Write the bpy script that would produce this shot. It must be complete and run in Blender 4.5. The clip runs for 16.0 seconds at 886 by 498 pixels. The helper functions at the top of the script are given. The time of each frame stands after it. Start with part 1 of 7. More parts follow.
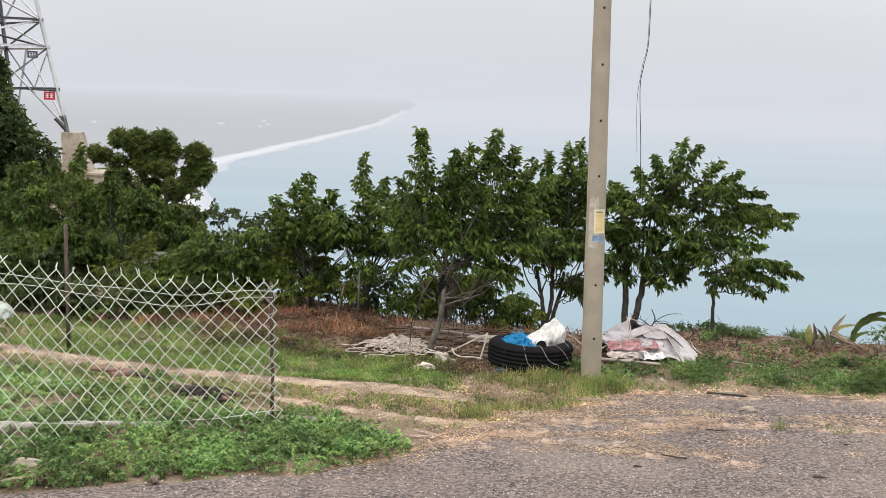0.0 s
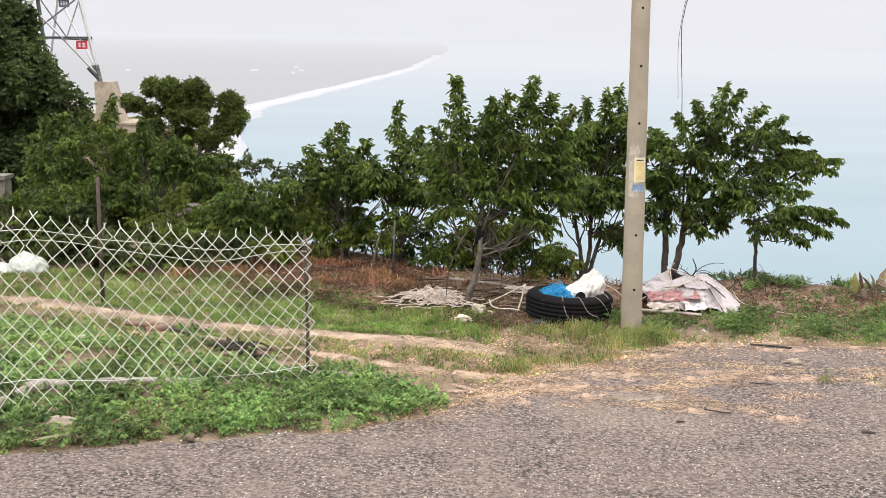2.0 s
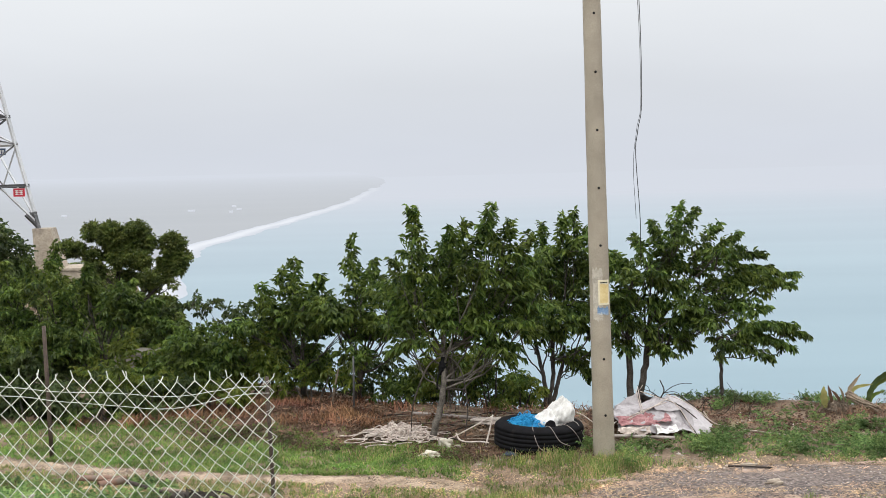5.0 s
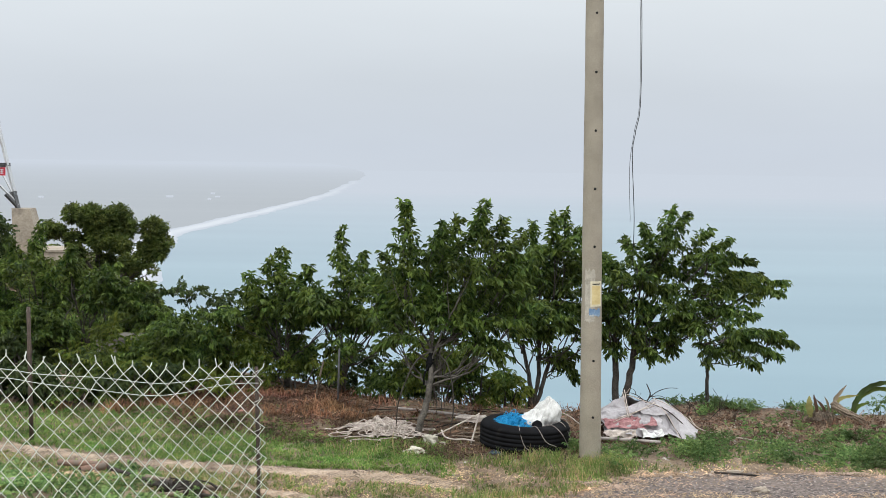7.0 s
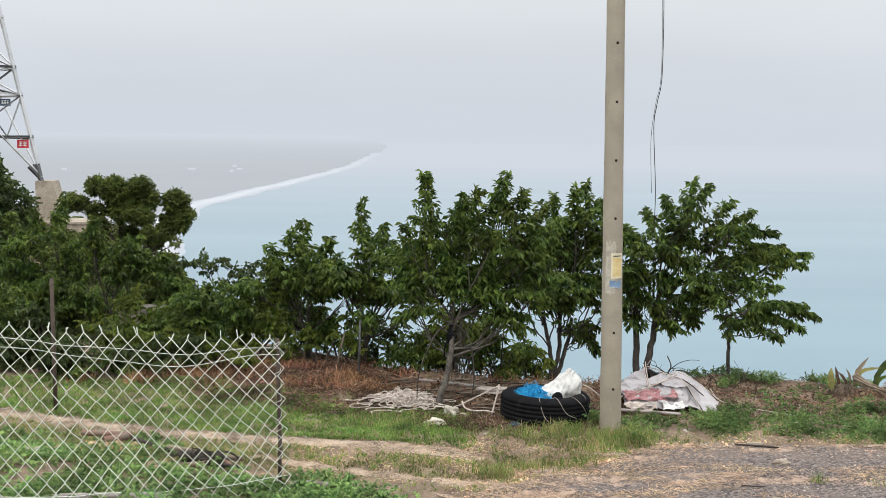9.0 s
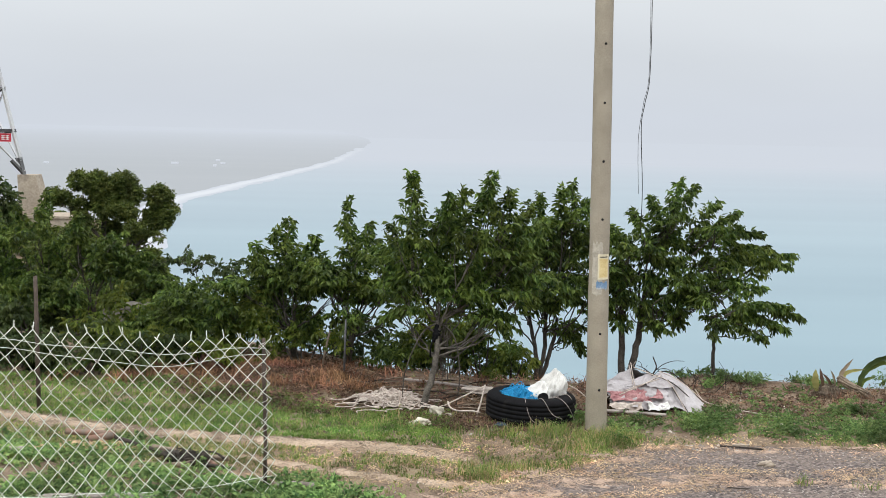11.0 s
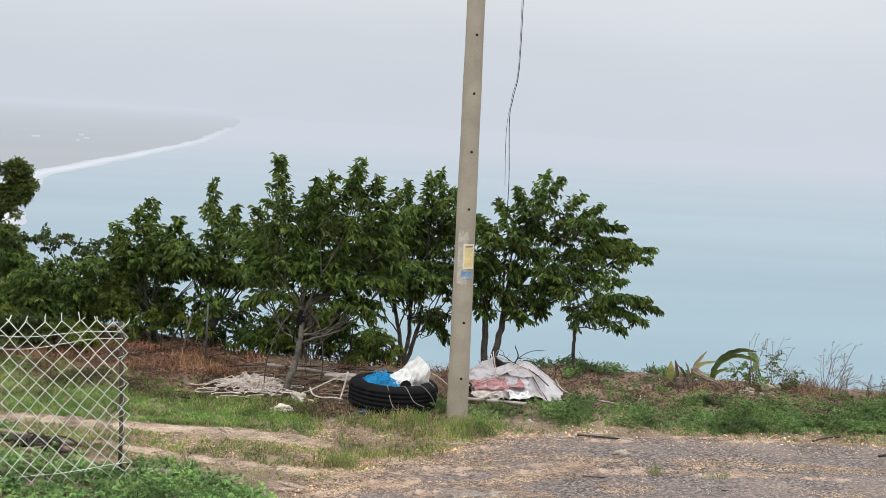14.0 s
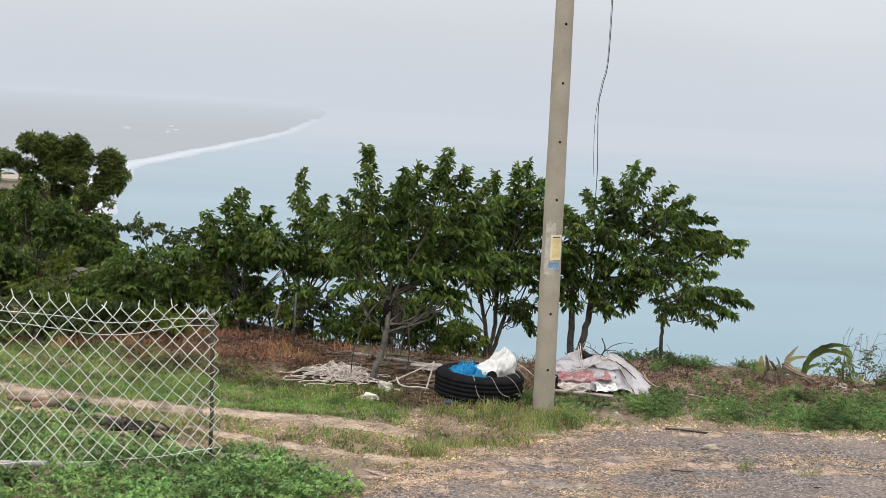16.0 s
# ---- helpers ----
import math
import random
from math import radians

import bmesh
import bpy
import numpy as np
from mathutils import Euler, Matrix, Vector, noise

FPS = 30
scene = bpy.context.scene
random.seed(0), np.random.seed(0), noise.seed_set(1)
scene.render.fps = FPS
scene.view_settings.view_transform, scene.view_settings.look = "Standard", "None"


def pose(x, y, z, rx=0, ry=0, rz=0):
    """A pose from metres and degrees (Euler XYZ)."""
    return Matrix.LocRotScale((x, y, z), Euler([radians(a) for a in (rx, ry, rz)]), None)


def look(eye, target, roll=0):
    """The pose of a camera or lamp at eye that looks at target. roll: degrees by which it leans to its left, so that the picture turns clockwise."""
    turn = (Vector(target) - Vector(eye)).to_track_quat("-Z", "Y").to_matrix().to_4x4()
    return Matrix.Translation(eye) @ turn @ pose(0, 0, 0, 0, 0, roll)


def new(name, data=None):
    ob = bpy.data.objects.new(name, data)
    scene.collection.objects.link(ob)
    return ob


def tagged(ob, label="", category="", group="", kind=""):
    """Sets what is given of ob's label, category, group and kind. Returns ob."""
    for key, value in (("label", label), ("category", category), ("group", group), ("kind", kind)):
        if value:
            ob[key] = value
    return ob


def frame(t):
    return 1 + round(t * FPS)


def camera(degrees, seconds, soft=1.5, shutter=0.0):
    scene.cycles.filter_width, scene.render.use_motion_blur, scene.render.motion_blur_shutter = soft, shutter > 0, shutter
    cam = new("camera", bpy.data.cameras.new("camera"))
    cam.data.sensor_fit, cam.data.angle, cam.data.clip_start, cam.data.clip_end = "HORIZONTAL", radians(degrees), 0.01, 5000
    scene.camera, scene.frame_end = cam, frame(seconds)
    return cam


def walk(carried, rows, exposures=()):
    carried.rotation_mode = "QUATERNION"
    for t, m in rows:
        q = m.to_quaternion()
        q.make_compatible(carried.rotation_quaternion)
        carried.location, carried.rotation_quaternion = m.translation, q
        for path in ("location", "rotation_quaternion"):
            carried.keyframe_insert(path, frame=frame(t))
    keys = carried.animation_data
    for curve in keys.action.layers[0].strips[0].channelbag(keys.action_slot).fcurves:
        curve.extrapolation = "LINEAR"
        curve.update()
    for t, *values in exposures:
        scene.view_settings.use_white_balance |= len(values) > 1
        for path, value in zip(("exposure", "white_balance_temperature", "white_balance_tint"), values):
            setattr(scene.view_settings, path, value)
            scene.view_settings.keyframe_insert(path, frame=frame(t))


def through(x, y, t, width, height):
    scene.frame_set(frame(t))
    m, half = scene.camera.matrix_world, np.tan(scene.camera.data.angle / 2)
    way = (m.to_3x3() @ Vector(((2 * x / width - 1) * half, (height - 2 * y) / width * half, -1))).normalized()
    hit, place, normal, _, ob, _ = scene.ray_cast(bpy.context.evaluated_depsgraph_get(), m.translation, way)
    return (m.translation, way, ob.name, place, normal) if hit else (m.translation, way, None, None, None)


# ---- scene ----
cam = camera(40.0, 16.0, 0.6)
PATH = [
    (0, (0.444, -0.639, 3.842), (0.402, 1.341, 3.562), 1.6),
    (0.5, (0.383, -0.574, 3.824), (0.34, 1.401, 3.509), 1.5),
    (1, (0.32, -0.579, 3.839), (0.263, 1.388, 3.477), 1.2),
    (1.5, (0.36, -0.533, 3.857), (0.28, 1.428, 3.471), 1.0),
    (2, (0.408, -0.341, 3.869), (0.312, 1.622, 3.499), 0.9),
    (2.5, (0.392, -0.232, 3.882), (0.293, 1.737, 3.549), 0.6),
    (3, (0.225, -0.176, 3.904), (0.13, 1.801, 3.615), -0.1),
    (3.5, (0.06, -0.167, 3.885), (-0.026, 1.817, 3.641), -0.6),
    (4, (0.102, -0.078, 3.877), (0.029, 1.91, 3.667), -1.4),
    (4.5, (0.158, 0.034, 3.844), (0.117, 2.026, 3.669), -1.8),
    (4.7, (0.167, 0.025, 3.836), (0.15, 2.019, 3.677), -1.9),
    (6.8, (-0.04, 0.161, 3.825), (0.006, 2.154, 3.667), 0.5),
    (7, (-0.036, 0.141, 3.821), (0.0, 2.134, 3.655), 0.8),
    (7.5, (-0.017, 0.123, 3.809), (0.004, 2.115, 3.628), 1.0),
    (8, (-0.002, 0.142, 3.82), (0.009, 2.132, 3.625), 1.0),
    (8.5, (-0.01, 0.15, 3.816), (-0.006, 2.139, 3.611), 0.8),
    (9, (-0.021, 0.142, 3.818), (-0.02, 2.131, 3.606), 0.7),
    (11.5, (-0.068, 0.184, 3.873), (-0.014, 2.171, 3.655), 1.6),
    (12, (-0.041, 0.18, 3.876), (0.054, 2.166, 3.66), 2.3),
    (12.5, (0.02, 0.179, 3.877), (0.172, 2.161, 3.657), 2.9),
    (13, (0.083, 0.169, 3.862), (0.306, 2.143, 3.634), 3.4),
    (13.5, (0.051, 0.159, 3.893), (0.305, 2.129, 3.658), 3.4),
    (14, (-0.033, 0.193, 3.897), (0.211, 2.164, 3.662), 3.3),
    (14.5, (-0.051, 0.22, 3.897), (0.149, 2.197, 3.664), 3.1),
    (15, (-0.034, 0.186, 3.895), (0.117, 2.166, 3.659), 3.1),
    (15.5, (-0.063, 0.228, 3.88), (0.061, 2.209, 3.633), 3.2),
    (16, (-0.072, 0.226, 3.873), (0.036, 2.206, 3.617), 3.2),
]
EXPOSURES = ((0, 0.1, 6500, 10), (1.5, 0.29, 6700, 12), (2.1, 0.36, 6700, 12), (2.8, 0.29, 6600, 12), (3.5, 0.22, 6550, 11), (4.7, 0.12, 6400, 9), (7, -0.01, 6150, 6), (9, 0.04, 6300, 7), (11.5, 0.05, 6300, 7), (13.5, 0.0, 6250, 8.0), (16, 0.01, 6300, 8))
walk(cam, [(t, look(eye, target, roll)) for t, eye, target, roll in PATH], EXPOSURES)
# end of camera

# ---- light ----
SUN_HEIGHT, SUN_TURN = 62, 200
world = bpy.data.worlds.new("overcast_sky")
world.use_nodes = True
scene.world = world
wn, wl = world.node_tree.nodes, world.node_tree.links
wn.clear()
w_out = wn.new("ShaderNodeOutputWorld")
w_bg = wn.new("ShaderNodeBackground")
w_sky = wn.new("ShaderNodeTexSky")
w_sky.sky_type, w_sky.sun_disc = "NISHITA", False
w_sky.sun_elevation, w_sky.sun_rotation = radians(SUN_HEIGHT), radians(SUN_TURN)
w_sky.dust_density = 6.0
w_scale = wn.new("ShaderNodeVectorMath")
w_scale.operation = "SCALE"
w_scale.inputs["Scale"].default_value = 0.08
wl.new(w_sky.outputs[0], w_scale.inputs[0])
w_co = wn.new("ShaderNodeTexCoord")
w_xyz = wn.new("ShaderNodeSeparateXYZ")
wl.new(w_co.outputs["Generated"], w_xyz.inputs[0])
w_ramp = wn.new("ShaderNodeValToRGB")
w_ramp.color_ramp.elements[0].position, w_ramp.color_ramp.elements[0].color = 0.0, (0.692, 0.714, 0.775, 1)
w_ramp.color_ramp.elements[1].position, w_ramp.color_ramp.elements[1].color = 1.0, (2.05, 2.02, 1.98, 1)
for at, colour in ((0.05, (0.72, 0.735, 0.775, 1)), (0.13, (0.84, 0.845, 0.86, 1)), (0.3, (1.05, 1.05, 1.06, 1))):
    w_ramp.color_ramp.elements.new(at).color = colour
wl.new(w_xyz.outputs["Z"], w_ramp.inputs[0])
w_cloud = wn.new("ShaderNodeTexNoise")
w_cloud.inputs["Scale"].default_value, w_cloud.inputs["Detail"].default_value = 2.2, 4
w_map = wn.new("ShaderNodeMapping")
w_map.inputs["Scale"].default_value = (1, 1, 4)
wl.new(w_co.outputs["Generated"], w_map.inputs[0])
wl.new(w_map.outputs[0], w_cloud.inputs["Vector"])
w_soft = wn.new("ShaderNodeMapRange")
w_soft.inputs["From Min"].default_value, w_soft.inputs["From Max"].default_value = 0.3, 0.7
w_soft.inputs["To Min"].default_value, w_soft.inputs["To Max"].default_value = 0.965, 1.035
wl.new(w_cloud.outputs["Fac"], w_soft.inputs[0])
w_cl = wn.new("ShaderNodeVectorMath")
w_cl.operation = "SCALE"
wl.new(w_ramp.outputs[0], w_cl.inputs[0])
wl.new(w_soft.outputs[0], w_cl.inputs["Scale"])
w_mix = wn.new("ShaderNodeMix")
w_mix.data_type = "RGBA"
w_mix.inputs["Factor"].default_value = 0.93
wl.new(w_scale.outputs[0], w_mix.inputs["A"])
wl.new(w_cl.outputs[0], w_mix.inputs["B"])
wl.new(w_mix.outputs["Result"], w_bg.inputs[0])
w_bg.inputs[1].default_value = 1.0
wl.new(w_bg.outputs[0], w_out.inputs[0])

sun = new("sun", bpy.data.lights.new("sun", "SUN"))
sun.data.energy, sun.data.angle, sun.data.color = 1.3, radians(25), (1.0, 0.96, 0.9)
sun.matrix_world = look((0, 0, 60), (60 * math.cos(radians(SUN_HEIGHT)) * math.sin(radians(SUN_TURN + 180)),
                                     60 * math.cos(radians(SUN_HEIGHT)) * math.cos(radians(SUN_TURN + 180)), 60 - 60 * math.sin(radians(SUN_HEIGHT))))


# ---- building helpers ----
class Shape:
    """Vertices and faces gathered for one mesh."""

    def __init__(self):
        self.v, self.f, self.n = [], [], 0

    def add(self, verts, faces):
        verts = np.asarray(verts, float).reshape(-1, 3)
        self.v.append(verts)
        self.f.extend([[i + self.n for i in face] for face in faces])
        self.n += len(verts)
        return self

    def quads(self, verts, count, pattern):
        """count equal pieces laid one after another in verts, each with the faces of pattern."""
        verts = np.asarray(verts, float).reshape(-1, 3)
        step = len(verts) // count
        base = self.n + np.arange(count)[:, None] * step
        for face in pattern:
            self.f.extend((base + np.array(face)[None]).tolist())
        self.v.append(verts)
        self.n += len(verts)
        return self

    def mesh(self, name, smooth=True):
        me = bpy.data.meshes.new(name)
        me.from_pydata(np.concatenate(self.v).tolist(), [], self.f)
        if smooth:
            me.polygons.foreach_set("use_smooth", [True] * len(me.polygons))
        me.update()
        return me


def tube(shape, points, radii, sides=6, cap=True):
    """A bent pipe through points."""
    p = np.asarray(points, float)
    r = np.ones(len(p)) * radii
    d = np.gradient(p, axis=0)
    d /= np.linalg.norm(d, axis=1)[:, None] + 1e-9
    ref = np.array([0.31, 0.17, 0.93]) if abs(d[0, 2]) < 0.8 else np.array([0.93, 0.31, 0.17])
    u = np.cross(d, ref)
    u /= np.linalg.norm(u, axis=1)[:, None] + 1e-9
    w = np.cross(d, u)
    a = np.arange(sides) * 2 * np.pi / sides
    ring = p[:, None] + r[:, None, None] * (np.cos(a)[None, :, None] * u[:, None] + np.sin(a)[None, :, None] * w[:, None])
    faces = [[i * sides + j, i * sides + (j + 1) % sides, (i + 1) * sides + (j + 1) % sides, (i + 1) * sides + j]
             for i in range(len(p) - 1) for j in range(sides)]
    if cap:
        faces += [list(range(sides))[::-1], [(len(p) - 1) * sides + j for j in range(sides)]]
    return shape.add(ring.reshape(-1, 3), faces)


def curve(points, steps=8):
    """A smooth line through points (Catmull-Rom)."""
    p = np.asarray(points, float)
    p = np.concatenate([[2 * p[0] - p[1]], p, [2 * p[-1] - p[-2]]])
    out = []
    for i in range(1, len(p) - 2):
        for t in np.linspace(0, 1, steps, endpoint=False):
            a, b, c, d = p[i - 1:i + 3]
            out.append(0.5 * (2 * b + (c - a) * t + (2 * a - 5 * b + 4 * c - d) * t**2 + (3 * b - a - 3 * c + d) * t**3))
    return np.array(out + [p[-2]])


def box(shape, x0, x1, y0, y1, z0, z1):
    v = [(x, y, z) for z in (z0, z1) for y in (y0, y1) for x in (x0, x1)]
    return shape.add(v, [(0, 2, 3, 1), (4, 5, 7, 6), (0, 1, 5, 4), (2, 6, 7, 3), (0, 4, 6, 2), (1, 3, 7, 5)])


def revolve(shape, profile, sides=48, centre=(0, 0, 0), closed=False):
    """A turned body from rows of radius and height."""
    a = np.arange(sides) * 2 * np.pi / sides
    pr = np.asarray(profile, float)
    v = np.stack([pr[:, None, 0] * np.cos(a), pr[:, None, 0] * np.sin(a), pr[:, None, 1] + 0 * a], -1) + np.array(centre)
    n = len(pr)
    faces = [[i * sides + j, i * sides + (j + 1) % sides, (i + 1) % n * sides + (j + 1) % sides, (i + 1) % n * sides + j]
             for i in range(n if closed else n - 1) for j in range(sides)]
    return shape.add(v.reshape(-1, 3), faces)


def lump(shape, centre, size, seed=0, rough=0.25, sub=2, flat=-1.0):
    """A rough stone-like body."""
    bm = bmesh.new()
    bmesh.ops.create_icosphere(bm, subdivisions=sub, radius=1.0)
    off = Vector((seed * 3.1, seed * 1.7, seed * 0.9))
    v = []
    for vert in bm.verts:
        c = vert.co * (1 + rough * noise.noise(vert.co * 1.3 + off) + rough * 0.4 * noise.noise(vert.co * 3.7 + off))
        v.append((centre[0] + c.x * size[0], centre[1] + c.y * size[1], centre[2] + max(c.z, flat) * size[2]))
    shape.add(v, [[w.index for w in face.verts] for face in bm.faces])
    bm.free()
    return shape


def thing(name, at, label, category, group="", kind=""):
    ob = new(name)
    ob.location = at
    ob.empty_display_size = 0.2
    return tagged(ob, label, category, group, kind)


def part(name, shape, material, parent=None, label="", smooth=True):
    """One mesh object of its own under a thing, its shape given in the thing's own space."""
    me = shape if isinstance(shape, bpy.types.Mesh) else shape.mesh(name, smooth)
    if not me.materials:
        me.materials.append(material)
    ob = new(name, me)
    ob.parent = parent
    if label:
        ob["label"] = label
    return ob


def solid(name, shape, material, label, category, at=(0, 0, 0), group="", kind="", smooth=True):
    ob = part(name, shape, material, None, smooth=smooth)
    ob.location = at
    return tagged(ob, label, category, group, kind)


# ---- materials ----
def nodes_of(name):
    m = bpy.data.materials.new(name)
    m.use_nodes = True
    nt = m.node_tree
    return m, nt.nodes, nt.links, nt.nodes["Principled BSDF"]


def surface(name, dark, light, scale=4.0, rough=0.85, bump=0.3, grain=60.0, metal=0.0, stain=None, stain_scale=1.2, stain_at=0.55, random=0.0, spec=0.3, distance=0.01, island=False):
    """A worn surface: two colours mixed by coarse and fine noise, an optional stain colour, relief, and an uneven gloss."""
    m, n, l, b = nodes_of(name)
    co = n.new("ShaderNodeTexCoord")
    big, fine = n.new("ShaderNodeTexNoise"), n.new("ShaderNodeTexNoise")
    for t, s, d in ((big, scale, 5), (fine, grain, 3)):
        t.inputs["Scale"].default_value, t.inputs["Detail"].default_value = s, d
        l.new(co.outputs["Object"], t.inputs["Vector"])
    add = n.new("ShaderNodeMath")
    add.operation = "MULTIPLY_ADD"
    add.inputs[1].default_value = 0.45
    l.new(fine.outputs["Fac"], add.inputs[0])
    half = n.new("ShaderNodeMath")
    half.operation = "MULTIPLY"
    half.inputs[1].default_value = 0.55
    l.new(big.outputs["Fac"], half.inputs[0])
    l.new(half.outputs[0], add.inputs[2])
    ramp = n.new("ShaderNodeValToRGB")
    ramp.color_ramp.elements[0].position, ramp.color_ramp.elements[0].color = 0.36, (*dark, 1)
    ramp.color_ramp.elements[1].position, ramp.color_ramp.elements[1].color = 0.64, (*light, 1)
    l.new(add.outputs[0], ramp.inputs[0])
    colour = ramp.outputs[0]
    if stain:
        st = n.new("ShaderNodeTexNoise")
        st.inputs["Scale"].default_value, st.inputs["Detail"].default_value = stain_scale, 6
        l.new(co.outputs["Object"], st.inputs["Vector"])
        edge = n.new("ShaderNodeMapRange")
        edge.inputs["From Min"].default_value, edge.inputs["From Max"].default_value = stain_at, stain_at + 0.12
        l.new(st.outputs["Fac"], edge.inputs[0])
        mix = n.new("ShaderNodeMix")
        mix.data_type = "RGBA"
        l.new(edge.outputs[0], mix.inputs["Factor"])
        l.new(colour, mix.inputs["A"])
        mix.inputs["B"].default_value = (*stain, 1)
        colour = mix.outputs["Result"]
    if random:
        info = n.new("ShaderNodeNewGeometry" if island else "ShaderNodeObjectInfo")
        hsv = n.new("ShaderNodeHueSaturation")
        rng = n.new("ShaderNodeMapRange")
        rng.inputs["To Min"].default_value, rng.inputs["To Max"].default_value = 1 - random, 1 + random
        l.new(info.outputs["Random Per Island" if island else "Random"], rng.inputs[0])
        l.new(rng.outputs[0], hsv.inputs["Value"])
        l.new(colour, hsv.inputs["Color"])
        colour = hsv.outputs[0]
    l.new(colour, b.inputs["Base Color"])
    gloss = n.new("ShaderNodeMapRange")
    gloss.inputs["To Min"].default_value, gloss.inputs["To Max"].default_value = max(0.05, rough - 0.12), min(1, rough + 0.12)
    l.new(big.outputs["Fac"], gloss.inputs[0])
    l.new(gloss.outputs[0], b.inputs["Roughness"])
    b.inputs["Metallic"].default_value = metal
    b.inputs["Specular IOR Level"].default_value = spec
    if bump:
        bp = n.new("ShaderNodeBump")
        bp.inputs["Strength"].default_value, bp.inputs["Distance"].default_value = bump, distance
        l.new(add.outputs[0], bp.inputs["Height"])
        l.new(bp.outputs[0], b.inputs["Normal"])
    return m


def strewn(name, *args, cover=0.96, **more):
    """A thin scatter of the surface: broken by noise into flecks with holes between."""
    m = surface(name, *args, **more)
    n, l = m.node_tree.nodes, m.node_tree.links
    co, wide, fine, add, cut = n.new("ShaderNodeTexCoord"), n.new("ShaderNodeTexNoise"), n.new("ShaderNodeTexNoise"), n.new("ShaderNodeMath"), n.new("ShaderNodeMapRange")
    for t, k, d in ((wide, 3.5, 3), (fine, 45, 2)):
        t.inputs["Scale"].default_value, t.inputs["Detail"].default_value = k, d
        l.new(co.outputs["Object"], t.inputs["Vector"])
    l.new(wide.outputs["Fac"], add.inputs[0])
    l.new(fine.outputs["Fac"], add.inputs[1])
    l.new(add.outputs[0], cut.inputs[0])
    cut.inputs["From Min"].default_value, cut.inputs["From Max"].default_value = cover, cover + 0.1
    clear, mix = n.new("ShaderNodeBsdfTransparent"), n.new("ShaderNodeMixShader")
    l.new(cut.outputs[0], mix.inputs[0])
    l.new(clear.outputs[0], mix.inputs[1])
    l.new(n["Principled BSDF"].outputs[0], mix.inputs[2])
    l.new(mix.outputs[0], n["Material Output"].inputs[0])
    return m


def leafy(name, dark, light, through=0.35, rough=0.5, hue=0.0, dry=None, dry_share=0.0):
    """Leaves: each its own green between two tones, with light shining through; some dry."""
    m, n, l, b = nodes_of(name)
    geo = n.new("ShaderNodeNewGeometry")
    ramp = n.new("ShaderNodeValToRGB")
    ramp.color_ramp.elements[0].color = (*dark, 1)
    ramp.color_ramp.elements[1].color = (*light, 1)
    if dry:
        ramp.color_ramp.elements[1].position = 1 - dry_share - 0.02
        ramp.color_ramp.elements.new(1 - dry_share).color = (*dry, 1)
    co, big = n.new("ShaderNodeTexCoord"), n.new("ShaderNodeTexNoise")
    big.inputs["Scale"].default_value = 1.8
    l.new(co.outputs["Object"], big.inputs["Vector"])
    l.new(geo.outputs["Random Per Island"], ramp.inputs[0])
    hsv = n.new("ShaderNodeHueSaturation")
    rng = n.new("ShaderNodeMapRange")
    rng.inputs["From Min"].default_value, rng.inputs["From Max"].default_value = 0.3, 0.7
    rng.inputs["To Min"].default_value, rng.inputs["To Max"].default_value = 0.5, 1.5
    l.new(big.outputs["Fac"], rng.inputs[0])
    l.new(rng.outputs[0], hsv.inputs["Value"])
    l.new(ramp.outputs[0], hsv.inputs["Color"])
    warm_patch = n.new("ShaderNodeTexNoise")
    warm_patch.inputs["Scale"].default_value, warm_patch.inputs["Detail"].default_value = 2.6, 2
    l.new(co.outputs["Object"], warm_patch.inputs["Vector"])
    tone = n.new("ShaderNodeMapRange")
    tone.inputs["From Min"].default_value, tone.inputs["From Max"].default_value = 0.35, 0.7
    tone.inputs["To Min"].default_value, tone.inputs["To Max"].default_value = 0.515, 0.484
    l.new(warm_patch.outputs["Fac"], tone.inputs[0])
    l.new(tone.outputs[0], hsv.inputs["Hue"])
    l.new(hsv.outputs[0], b.inputs["Base Color"])
    b.inputs["Roughness"].default_value = rough
    b.inputs["Specular IOR Level"].default_value = 0.22
    tr = n.new("ShaderNodeBsdfTranslucent")
    warm = n.new("ShaderNodeHueSaturation")
    warm.inputs["Hue"].default_value, warm.inputs["Value"].default_value = 0.485, 1.6
    l.new(hsv.outputs[0], warm.inputs["Color"])
    l.new(warm.outputs[0], tr.inputs[0])
    mix = n.new("ShaderNodeMixShader")
    mix.inputs[0].default_value = through
    l.new(b.outputs[0], mix.inputs[1])
    l.new(tr.outputs[0], mix.inputs[2])
    l.new(mix.outputs[0], n["Material Output"].inputs[0])
    return m


